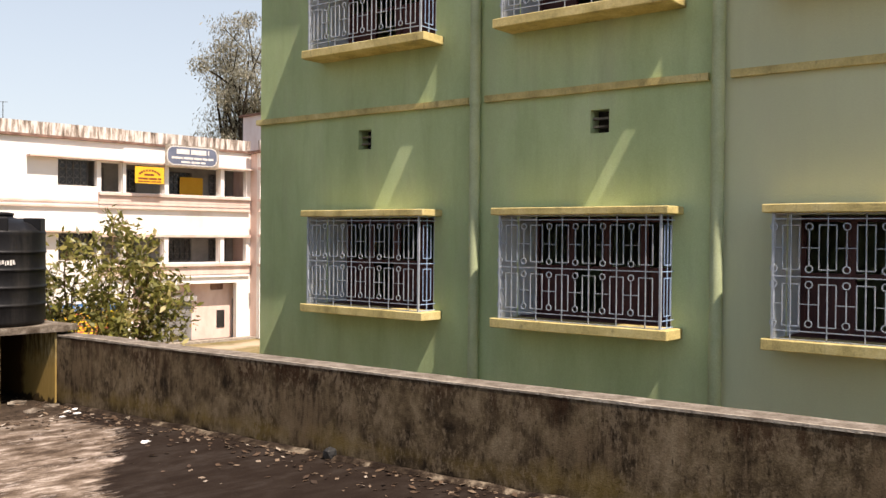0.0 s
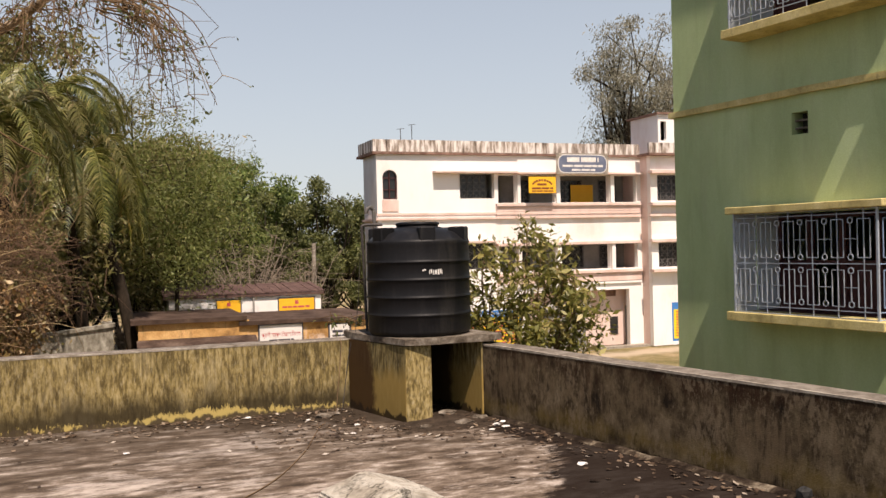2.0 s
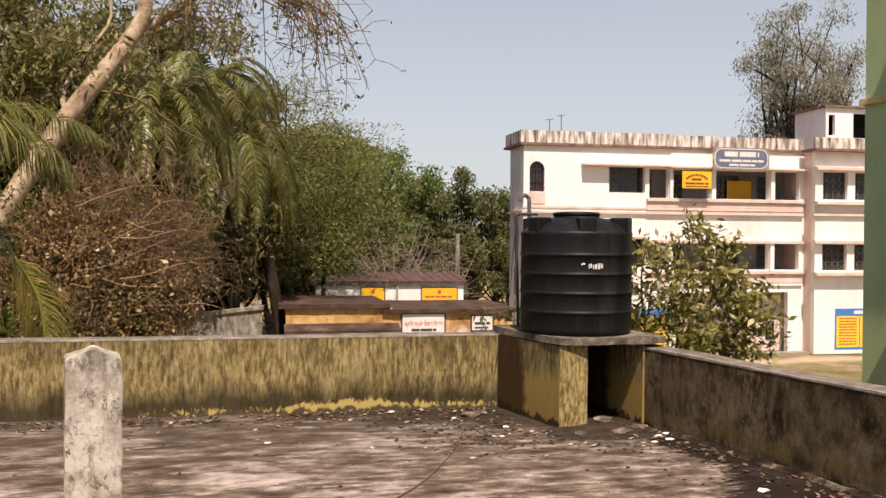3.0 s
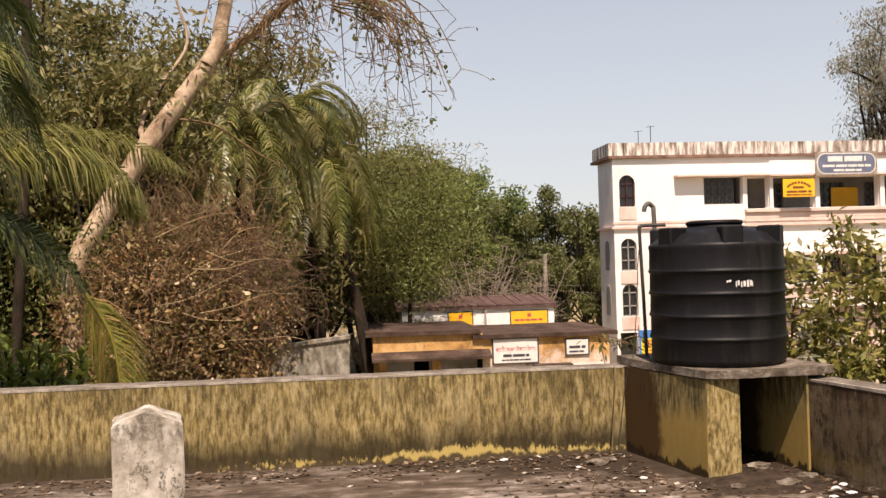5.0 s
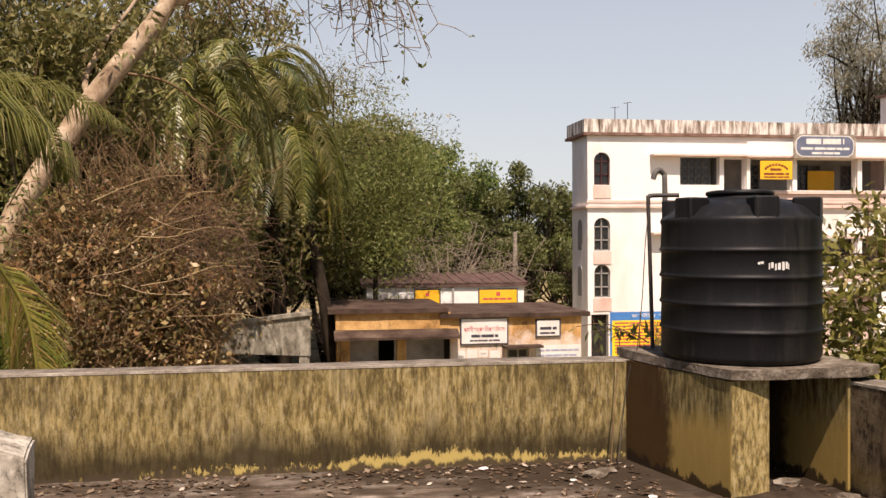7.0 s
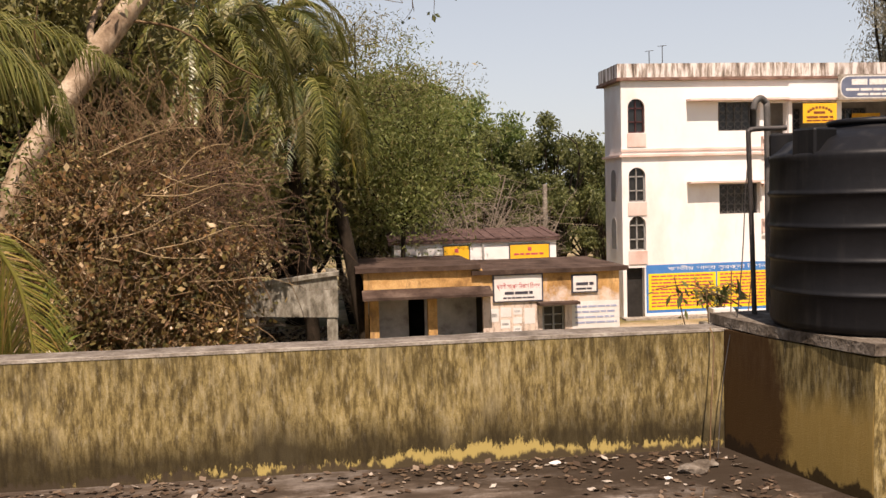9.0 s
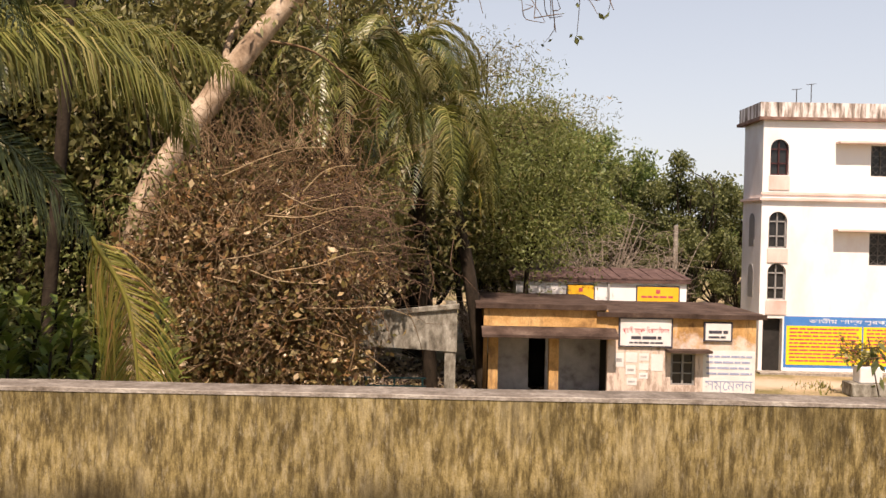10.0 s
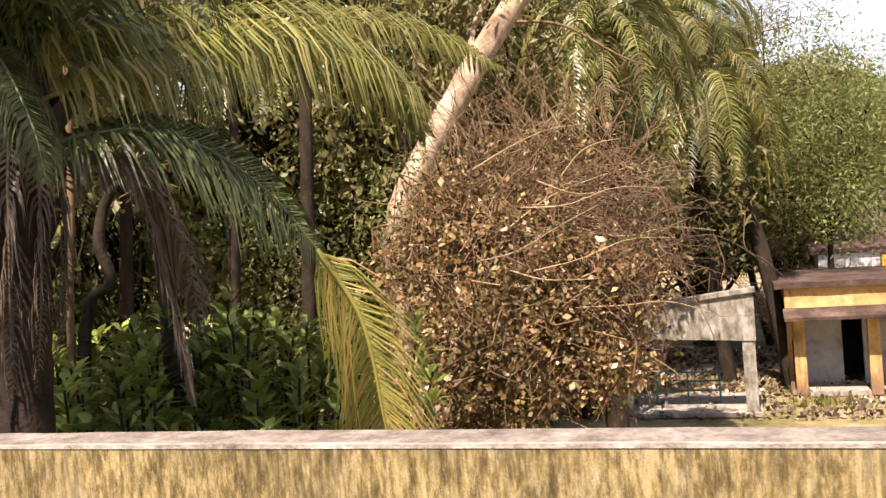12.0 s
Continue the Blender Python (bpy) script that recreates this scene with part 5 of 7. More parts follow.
for k, (x, z, w, h) in enumerate([(4.30, -2.32, 0.26, 0.42), (4.62, -2.18, 0.34, 0.30), (4.62, -2.54, 0.30, 0.28), (5.02, -2.12, 0.28, 0.22), (5.02, -2.40, 0.28, 0.20), (5.02, -2.66, 0.26, 0.18), (4.66, -2.86, 0.30, 0.22), (5.38, -2.42, 0.34, 0.50)]):
    po = thing("poster", (x, HY, z), "torn paper notice pasted on the hut wall", "poster", "notices on the hut wall")
    block("sheet", (x, HY - 0.008, z), (x + w, HY - 0.003, z + h), M_board_w, po)
    if k % 3 != 1:
        block("print", (x + 0.04, HY - 0.010, z + h * 0.35), (x + w - 0.05, HY - 0.0082, z + h * 0.62), M_hutwall, po)

# ---- far white shed with signs ----
shed2 = thing("roadside_shed", (5.2, 41.2, GROUND), "white-washed shed with a low red-brown tiled roof", "building")
block("wall", (1.94, 40.0, GROUND), (8.62, 42.4, -0.23), M_white, shed2)
for k in range(34):
    x0 = 1.70 + 0.208 * k
    m = Matrix.Translation((x0, 39.88, -0.16)) @ Matrix.Rotation(radians(5.5 + 0.3 * math.sin(k * 2.1)), 4, "X")
    block("roof_sheet", (0, 0, 0.02 * (k % 2)), (0.215, 3.1, 0.05 + 0.02 * (k % 2)), M_tile, shed2, m=m)
block("fascia", (1.70, 39.885, -0.27), (8.75, 39.93, -0.165), M_tile, shed2)
for x0, x1, z0, z1 in ((3.96, 4.98, -0.98, -0.40), (6.69, 8.30, -1.02, -0.42)):
    sg = thing("shed_signboard", ((x0 + x1) / 2, 40, z0), "orange signboard in a dark frame on the white shed", "sign", "signs of the shed")
    block("frame", (x0 - 0.05, 39.96, z0 - 0.05), (x1 + 0.05, 39.997, z1 + 0.05), M_ink, sg)
    block("board", (x0, 39.945, z0), (x1, 39.958, z1), M_board_y, sg)
    sign_lines(sg, 39.943, (x0 + x1) / 2 - 0.08, (x0 + x1) / 2 + 0.08, [(z1 - 0.25, z1 - 0.10)], M_red, rng)
    if x1 - x0 > 1.2:
        sign_lines(sg, 39.943, x0 + 0.15, x1 - 0.15, [(z0 + 0.18, z0 + 0.26)], M_red, rng)
block("rain_pipe", (5.52, 39.92, GROUND), (5.60, 39.998, -0.25), M_room, shed2)

# ---- open cement shelter ----
sh = thing("cement_shelter", (-2.1, 29.6, GROUND), "roofless grey cement shelter frame with a sloping mossy beam", "shelter")
for x, z in ((-3.80, -1.0), (-0.78, -0.45)):
    for y in (29.0, 31.2):
        rough_up(block("post", (x, y, GROUND), (x + 0.30, y + 0.26, z), M_cement, sh), 0.012, 3, 3)


def sloped(name, x0, x1, y0, y1, lo0, lo1, hi0, hi1, mat, label=""):
    bm = bmesh.new()
    rows = [[bm.verts.new(p) for p in ((x, y0, lo), (x, y1, lo), (x, y1, hi), (x, y0, hi))] for x, lo, hi in ((x0, lo0, hi0), (x1, lo1, hi1))]
    bm.faces.new(rows[0]), bm.faces.new(rows[1])
    for k in range(4):
        bm.faces.new([rows[0][k], rows[1][k], rows[1][k - 1], rows[0][k - 1]])
    return rough_up(part(name, bm, mat, sh, label), 0.012, 4, 2)


sloped("beam", -3.82, -0.45, 28.97, 29.2, -1.49, -1.65, -0.84, -0.46, M_cement)
sloped("cap", -3.9, -0.40, 28.9, 29.36, -0.835, -0.455, -0.73, -0.35, M_cement, "broken sloping cap")
block("plinth", (-3.9, 28.9, GROUND), (-0.4, 31.5, GROUND + 0.10), M_coping, sh)
bench = thing("metal_frame", (-2.0, 30.2, GROUND + 0.1), "teal painted steel frame parked under the shelter", "frame")
for x in (-3.0, -2.2, -1.4):
    v, f = tube([(np.array([(x, 30.1, GROUND + 0.1), (x, 30.1, GROUND + 0.95)]), 0.03)], 6)
    part_np("upright", v, f, M_teal, bench)
for z in (0.45, 0.70, 0.93):
    v, f = tube([(np.array([(-3.05, 30.1, GROUND + z), (-1.3, 30.1, GROUND + z)]), 0.025)], 6)
    part_np("rail", v, f, M_teal, bench)

tub = thing("garden_planter", (13.0, 34.2, GROUND), "low cement planter with a leafy shrub before the hall", "planter")
rough_up(block("trough", (12.45, 33.8, GROUND), (13.75, 34.6, GROUND + 0.42), M_cement, tub, "grey cement trough", bevel=0.02), 0.012, 3, 3)
rough_up(block("tub", (12.75, 33.95, GROUND + 0.422), (13.5, 34.5, GROUND + 0.95), M_board_w, tub, "whitewashed tub", bevel=0.03), 0.012, 3, 3)
prng = np.random.default_rng(61)
P, ends = [], []
for k in range(16):
    base = np.array([13.1 + prng.normal() * 0.12, 34.2, GROUND + 0.93])
    tip = base + [prng.normal() * 0.55 - 0.2, prng.normal() * 0.25, prng.uniform(0.2, 0.9)]
    line = smooth_line([base, (base + tip) / 2 + [0, 0, 0.15], tip], 9)
    P.append((line, np.linspace(0.018, 0.006, 9)))
    ends += [line[prng.integers(3, 9)] for _ in range(26)]
part_np("stalk", *tube(P, 4), M_twig, tub)
part_np("foliage", *leaves(np.array(ends) + prng.normal(size=(len(ends), 3)) * 0.07, 0.16, prng, 0.4, droop=0.3), L_bush, tub)
plank = block("leaning_plank", (-0.05, -0.03, 0), (0.05, 0.03, 1.35), M_cement, None, m=Matrix.Translation((-4.55, 28.7, GROUND - 0.02)) @ Matrix.Rotation(radians(35), 4, "Y"))
tagged(plank, "broken grey pole leaning by the cement shelter", "pole")
prng = np.random.default_rng(62)
N = 9000
gx, gy = prng.uniform(-1, 16, N), 30.4 + prng.normal(size=N) * 0.55 + np.where(prng.uniform(size=N) < 0.4, 5.0, 0.0)
keep = (np.sin(gx * 1.7) + np.sin(gx * 0.6 + gy) + prng.normal(size=N) * 0.5 > 0.2) & ((gy < 30.9) | (gx > 8.9))
gp = np.stack([gx, gy, np.full(N, GROUND - 0.03)], -1)[keep]
up = np.stack([prng.normal(size=len(gp)) * 0.35, prng.normal(size=len(gp)) * 0.35, np.ones(len(gp))], -1) * prng.uniform(0.06, 0.22, (len(gp), 1))
side = np.stack([prng.normal(size=len(gp)), prng.normal(size=len(gp)), np.zeros(len(gp))], -1) * 0.02
tagged(part_np("grass", np.stack([gp - side, gp + side, gp + up + side * 0.2, gp + up - side * 0.2], 1).reshape(-1, 3), np.arange(4 * len(gp)).reshape(-1, 4), L_bush), "short uneven grass tufts on dry ground", "grass", kind="stuff")
N = 5000
lx, ly = prng.uniform(-6, 3.5, N), prng.uniform(28.5, 40, N)
tagged(part_np("fallen_leaves", *leaves(np.stack([lx, ly, np.full(N, GROUND + 0.02)], -1), 0.16, prng, 0.6), L_litter), "dry fallen leaves strewn on the earth", "fallen leaves", kind="stuff")

pole = thing("utility_pole", (10.0, 47.6, GROUND), "slim grey cement utility pole at the wood's edge", "pole")
part_np("shaft", *tube([(np.array([(10.0, 47.6, GROUND - 0.2), (10.02, 47.6, -0.5), (10.03, 47.6, 2.1)]), [0.16, 0.14, 0.11])], 8), M_coping, pole)

# ---- trees ----


def branchy(base, tips, rng, r0, wob=0.12, n=9):
    """Limbs from base to each tip, bowed a little."""
    out = []
    for tip in tips:
        b, t = np.asarray(base, float), np.asarray(tip, float)
        L = np.linalg.norm(t - b)
        mid = (b + t) / 2 + rng.normal(size=3) * L * wob + [0, 0, L * 0.06]
        out.append((smooth_line([b, mid, t], n), np.linspace(r0, r0 * 0.22, n)))
    return out


def tree(name, label, H, R, seed, leaf, mat, count, bark=M_bark_d, lean=0.0, low=0.32, clumps=26, flat=1.0, droop=0.2, wide=0.45, category="tree", group="", sig=0.17):
    rng = np.random.default_rng(seed)
    root = thing(name, (0, 0, 0), label, category, group)
    fork = np.array([lean * 0.4, 0, H * low])
    top = np.array([lean, 0, H * 0.8])
    trunk = [(smooth_line([(0, 0, -0.3), fork * [1, 1, 0.5] + rng.normal(size=3) * 0.1, fork, top], 14), np.linspace(H * 0.022 + 0.05, 0.03, 14))]
    c = np.array([lean * 0.8, 0, H * (1 + low) / 2 + 0.05 * H])
    d = rng.normal(size=(clumps, 3))
    d /= np.linalg.norm(d, axis=1, keepdims=True)
    tips = c + d * np.array([R, R, H * (1 - low) / 2 * flat]) * rng.uniform(0.45, 1.0, size=(clumps, 1))
    limbs = []
    for t in tips:
        u = rng.uniform(0.35, 1.0)
        p = trunk[0][0][int(4 + u * 8)]
        limbs += branchy(p, [t], rng, H * 0.007 + 0.015)
    part_np("trunk", *tube(trunk, 8), bark, root, smooth=True)
    part_np("branchwork", *tube(limbs, 4), bark, root)
    pick = rng.integers(0, clumps, count)
    spread = rng.normal(size=(count, 3)).clip(-1.7, 1.7) * np.array([R * sig, R * sig, R * sig * 0.75]) * rng.uniform(0.6, 1.3, size=(clumps, 1))[pick]
    part_np("crown", *leaves(tips[pick] + spread, leaf, rng, wide, droop=droop), mat, root)
    return root


W = [
    tree("woodland_tree", "tall broad-crowned green woodland tree", 12.5, 3.6, 11, 0.23, L_wood, 15000, group="woodland", low=0.22, sig=0.125, clumps=38),
    tree("woodland_tree", "tall broad-crowned green woodland tree", 11.5, 3.2, 12, 0.22, L_wood, 14000, group="woodland", low=0.20, sig=0.125, clumps=38),
    tree("woodland_tree", "dark dense woodland tree", 11.0, 3.4, 13, 0.24, L_dark, 14000, group="woodland", low=0.18, sig=0.125, clumps=38),
    tree("woodland_tree", "dark dense woodland tree", 9.5, 3.0, 14, 0.22, L_dark, 12000, group="woodland", low=0.15, sig=0.125, clumps=38),
]
spots = [  # variant, x, y, scale
    (0, 3.6, 50.5, 0.92), (1, 0.6, 46, 0.86), (0, 7.0, 55, 0.98), (1, 10.6, 59, 0.97), (2, 9.0, 53, 0.78), (3, 12.4, 55, 0.98), (2, 14.8, 57, 0.90), (1, 17, 62, 0.86), (3, 5.5, 50, 0.88),
    (2, -2.5, 42, 0.92), (0, -5, 47, 1.05), (1, -8, 41, 1.08), (2, -11, 46, 1.15), (0, -14, 39, 1.1), (2, -17, 33, 1.12), (1, -20, 38, 1.2), (0, -23, 31, 1.15), (2, -26, 26, 1.2), (3, -19, 27, 1.25), (2, -14, 30, 1.15),
    (3, -10, 34, 1.2), (3, -6.5, 34.5, 1.05), (0, -29, 35, 1.3), (1, -22, 22, 1.1), (2, -17, 20.5, 1.0), (3, -27, 18, 1.2), (2, -21, 15, 1.1), (1, -11.5, 25, 1.0), (3, -14.5, 23.5, 1.05), (3, -8.5, 28, 1.0), (2, -4.5, 37, 1.0), (3, 1.5, 47, 0.75), (3, 8.0, 49.5, 0.66), (3, 11.2, 50.5, 0.60), (2, 3.2, 53, 0.9), (2, 21, 60, 0.82), (3, 14.0, 50.5, 0.52),
]
W.append(tree("woodland_tree", "olive fine-leaved woodland tree", 11.5, 3.0, 15, 0.22, L_feather, 15000, group="woodland", low=0.14, droop=0.7, wide=0.3, clumps=34))
# variant 5: high crowns added overhead to keep sun off the west wood
W.append(tree("woodland_tree", "tall olive high-crowned tree added to shade the wood", 13.0, 3.4, 16, 0.15, L_feather, 17000, group="woodland", low=0.42, clumps=30))
spots += [(4, -2.0, 41.5, 1.1), (4, -4.6, 29.0, 0.85), (4, -7.2, 26.5, 1.1), (4, -9.8, 23.0, 1.15), (4, -4.2, 39.0, 1.2), (4, -5.8, 22.8, 0.84), (4, 1.0, 43.0, 0.9), (4, -6.2, 36.0, 1.0),
          (5, -9.9, 14.2, 0.95), (5, -12.5, 18.0, 1.05), (5, -11.5, 11.5, 1.0), (5, -15, 14, 1.1), (1, 5.6, 51.5, 1.0), (1, 8.2, 55.5, 0.98), (0, 2.2, 48.5, 0.98)]
rng = np.random.default_rng(3)
for k, (i, x, y, s) in enumerate(spots):
    m = pose(x, y, GROUND + max(0.0, min((y - 42) * 0.02, 1.0)) - 0.1, 0, 0, float(rng.uniform(0, 360))) @ Matrix.Scale(s, 4)
    if W[i].location.length < 1e-6:
        W[i].matrix_basis = m
    else:
        copy_thing(W[i], m)
for t in W:
    if t.location.length < 1e-6:
        t.matrix_basis = pose(-33 - 3 * W.index(t), 28 + 4 * W.index(t), GROUND - 0.1)

# leafless scrub by the wood's edge
def scrub(x, y, H, R, seed, n=26):
    rng = np.random.default_rng(seed)
    root = thing("bare_shrub", (x, y, GROUND), "leafless grey-brown shrub of thin spreading twigs", "shrub", "bare shrubs")
    P = []
    for k in range(n):
        a, e = rng.uniform(0, 2 * np.pi), rng.uniform(0.25, 1.0)
        tip = np.array([x + R * e * np.cos(a), y + R * e * np.sin(a), GROUND + H * rng.uniform(0.5, 1.0)])
        line = smooth_line([(x, y, GROUND - 0.1), (x + (tip[0] - x) * 0.35, y + (tip[1] - y) * 0.35, GROUND + H * 0.45), tip], 10)
        P.append((line, np.linspace(0.06, 0.014, 10)))
        for j in range(7):
            s = line[rng.integers(3, 10)]
            P.append((smooth_line([s, s + rng.normal(size=3) * [0.4, 0.4, 0.2] + [0, 0, 0.15], s + rng.normal(size=3) * [0.9, 0.9, 0.45] + [0, 0, 0.2]], 5), np.linspace(0.018, 0.007, 5)))
    part_np("twig_spray", *tube(P, 4), M_greytwig, root)


scrub(6.2, 45.0, 6.3, 3.4, 41, 34), scrub(3.6, 44.5, 5.2, 2.6, 42), scrub(9.0, 46, 4.8, 2.5, 43), scrub(0.5, 38.5, 3.0, 2.2, 44), scrub(-3.4, 36.5, 2.4, 1.6, 45)

# tall grey-green tree behind the hall
eu = tree("hanging_leaf_tree", "tall slender tree with thin grey-green hanging foliage", 21.5, 4.3, 21, 0.26, L_euca, 22000, bark=M_bark_d, low=0.42, clumps=64, droop=1.4, wide=0.25, sig=0.15)
eu.matrix_basis = pose(37.2, 58.0, GROUND, 0, 0, 30)

# feathery tree behind the dry mound
def cloud_tree(name, label, base, fork, tips, seed, leaf, count, sig, mat, bark, r0, extra=0, wide=0.3, droop=0.3):
    rng = np.random.default_rng(seed)
    root = thing(name, base, label, "tree")
    line = smooth_line([base, (np.array(base) + fork) / 2 + rng.normal(size=3) * 0.15, fork], 12)
    P = [(line, np.linspace(r0, r0 * 0.6, 12))]
    ends = []
    for t in tips:
        P += branchy(fork, [t], rng, r0 * 0.45, 0.10, 10)
        for j in range(7):
            s = P[-1][0][rng.integers(4, 10)] if j == 0 else ends_line[rng.integers(3, 10)]
            ends_line = P[-1][0] if j == 0 else ends_line
            e = s + rng.normal(size=3) * [1.0, 0.9, 0.7]
            ends.append(e)
            if j:
                P.append((smooth_line([s, (s + e) / 2 + rng.normal(size=3) * 0.12, e], 6), np.linspace(r0 * 0.14, 0.008, 6)))
            else:
                P.append((smooth_line([s, (s + e) / 2, e], 6), np.linspace(r0 * 0.14, 0.008, 6)))
    part_np("branchwork", *tube(P, 5), bark, root, smooth=True)
    ends = np.array(ends + [np.array(t) for t in tips])
    pick = rng.integers(0, len(ends), count)
    part_np("crown", *leaves(ends[pick] + rng.normal(size=(count, 3)).clip(-1.6, 1.6) * sig, leaf, rng, wide, droop=droop), mat, root)
    return root


cloud_tree("feathery_tree", "fine-leaved olive green tree leaning over dry scrub", (0.2, 41.0, GROUND), np.array((-0.6, 39.5, 1.6)),
           [(-0.7 + 1.38 * (a + 0.7), 5 + 1.38 * (b - 5), 1.7 + 1.38 * (c - 1.7)) for a, b, c in [(-0.8, 27.6, 5.4), (0.6, 28.0, 4.2), (-2.2, 27.8, 5.8), (0.9, 28.6, 2.8), (-0.2, 27.4, 3.2), (-3.0, 27.8, 4.4), (1.5, 29.8, 2.2), (0.2, 28.3, 6.3), (-1.6, 27.2, 3.6), (-3.8, 28.4, 5.6), (2.2, 31.0, 3.0), (1.6, 30.2, 4.3)]],
           51, 0.17, 34000, 0.58, L_feather, M_bark_d, 0.16, wide=0.2, droop=0.6)
cloud_tree("feathery_tree", "fine-leaved olive green tree beside a palm", (2.2, 36.0, GROUND), np.array((2.0, 35.8, 0.5)),
           [(1.2, 35.4, 3.6), (2.6, 35.6, 4.6), (3.4, 36.2, 3.2), (2.0, 35.0, 2.2), (0.4, 35.4, 2.6), (3.0, 36, 1.6), (2.8, 36.0, 5.5), (1.5, 35.6, 5.9), (3.3, 36.2, 4.4), (0.7, 35.5, 4.8)], 52, 0.13, 26000, 0.55, L_bamboo, M_bark_d, 0.14)
cloud_tree("hedgerow_tree", "dusty olive tree with hanging dry tangle", (-6.0, 24.5, GROUND), np.array((-5.5, 24.2, 1.5)),
           [(-5.2, 23.6, 6.0), (-6.6, 24, 4.6), (-4.4, 23.8, 3.4), (-3.6, 24.2, 2.2), (-6.2, 23.6, 4.0), (-6.4, 23.5, 6.8), (-5.0, 24, 6.5), (-2.6, 24.4, 3.0), (-2.4, 24.2, 1.2), (-8.2, 24.2, 3.2)],
           53, 0.14, 22000, 0.42, L_feather, M_bark_d, 0.16, droop=0.6)

# ---- palms ----


def frond(root, pts, length, seed, mat, n=70, hang_down=0.8, width=0.035, r=0.022, fold=0.5, name="frond", face=(0, 0, 1.0), along=0.45):
    """A palm frond: a rib and two rows of narrow folded leaflets that hang from it."""
    rng = np.random.default_rng(seed)
    line = smooth_line(pts, 28)
    rib = part_np(name, *tube([(line, np.linspace(r, 0.004, 28))], 5), mat, root, smooth=True)
    dense = smooth_line(pts, n)
    tan = np.gradient(dense, axis=0)
    tan /= np.linalg.norm(tan, axis=1, keepdims=True)
    V, F, at = [], [], 0
    for k in range(2, n):
        u = k / n
        for side in (-1, 1):
            lat = np.cross(tan[k], face)
            lat = lat / (np.linalg.norm(lat) + 1e-6) * side
            L = length * (0.55 + 0.6 * math.sin(math.pi * min(1, u * 0.9 + 0.12))) * (1 - 0.55 * max(0, u - 0.72) / 0.28) * rng.uniform(0.85, 1.1)
            d0 = lat * fold + tan[k] * along + np.array([0, 0, 0.12]) + rng.normal(size=3) * 0.06
            d0 /= np.linalg.norm(d0)
            d1 = d0 * (1 - hang_down) + np.array([0, 0, -1.0]) * hang_down + tan[k] * 0.15 + rng.normal(size=3) * 0.07
            d1 /= np.linalg.norm(d1)
            p0 = dense[k]
            p1 = p0 + d0 * L * 0.30
            p2 = p1 + (d0 * 0.35 + d1 * 0.65) * L * 0.35
            p3 = p2 + d1 * L * 0.38
            w = np.cross(d0, lat + [0, 0, 0.3])
            w = tan[k] * width * 0.5 + w * width * 0.2
            V += [p0 - w * 0.4, p0 + w * 0.4, p1 + w, p1 - w, p2 + w * 0.8, p2 - w * 0.8, p3 + w * 0.1, p3 - w * 0.1]
            F += [(at, at + 1, at + 2, at + 3), (at + 3, at + 2, at + 4, at + 5), (at + 5, at + 4, at + 6, at + 7)]
            at += 8
    lf = part_np("leaf_blade", np.array(V), np.array(F), mat, rib)
    return rib


coco = thing("coconut_palm", (-5.55, 10.9, GROUND), "coconut palm with long arching green fronds and a dark trunk", "palm")
tp = smooth_line([(-5.75, 10.8, GROUND - 0.2), (-5.7, 10.82, -1.5), (-5.6, 10.86, 0.6), (-5.5, 10.9, 2.0), (-5.4, 10.95, 3.1)], 40)
part_np("trunk", *tube([(tp, np.linspace(0.24, 0.16, 40) + 0.012 * (np.arange(40) % 2))], 12), M_bark_d, coco, "dark ringed trunk", True)
F1 = [(-5.3, 10.95, 2.75), (-4.84, 11.15, 2.90), (-4.58, 11.7, 3.13), (-4.21, 12.26, 3.28), (-3.81, 12.78, 3.20), (-3.5, 13.23, 2.92), (-3.34, 13.5, 2.50)]
F2 = [(-5.25, 10.85, 2.40), (-4.74, 10.73, 2.43), (-4.43, 10.96, 2.44), (-4.10, 11.17, 2.27), (-3.79, 11.35, 1.96), (-3.54, 11.48, 1.56), (-3.29, 11.59, 1.03), (-3.2, 11.63, 0.34)]
F3 = [(-5.3, 11.0, 2.9), (-4.97, 11.05, 3.18), (-4.65, 12.0, 3.44), (-4.17, 13.17, 3.63), (-3.49, 14.29, 3.56), (-3.01, 15.04, 3.28)]
F4 = [(-5.3, 10.75, 2.85), (-5.05, 10.3, 2.95), (-4.86, 10.22, 2.72), (-4.70, 10.18, 2.40), (-4.62, 10.15, 2.1)]
F5 = [(-5.3, 10.8, 2.6), (-5.25, 10.3, 2.45), (-5.2, 10.0, 1.9), (-5.15, 9.8, 1.2)]
frond(coco, F1, 0.98, 1, L_coco, 150, 0.93, 0.026)
frond(coco, F2[:6], 0.68, 2, L_coco_shade, 120, 0.80, 0.024, face=(0.15, -0.5, 0.85))
frond(coco, [*F2[5:], (-3.17, 11.65, 0.0)], 0.80, 22, L_cocoy, 150, 0.60, 0.019, fold=0.66, name="yellowing_frond", face=(0.35, -0.94, 0.05), along=0.9)
frond(coco, F3, 0.85, 3, L_coco, 150, 0.80, 0.026)
frond(coco, F4, 0.40, 4, L_coco_shade, 100, 0.75, 0.024)
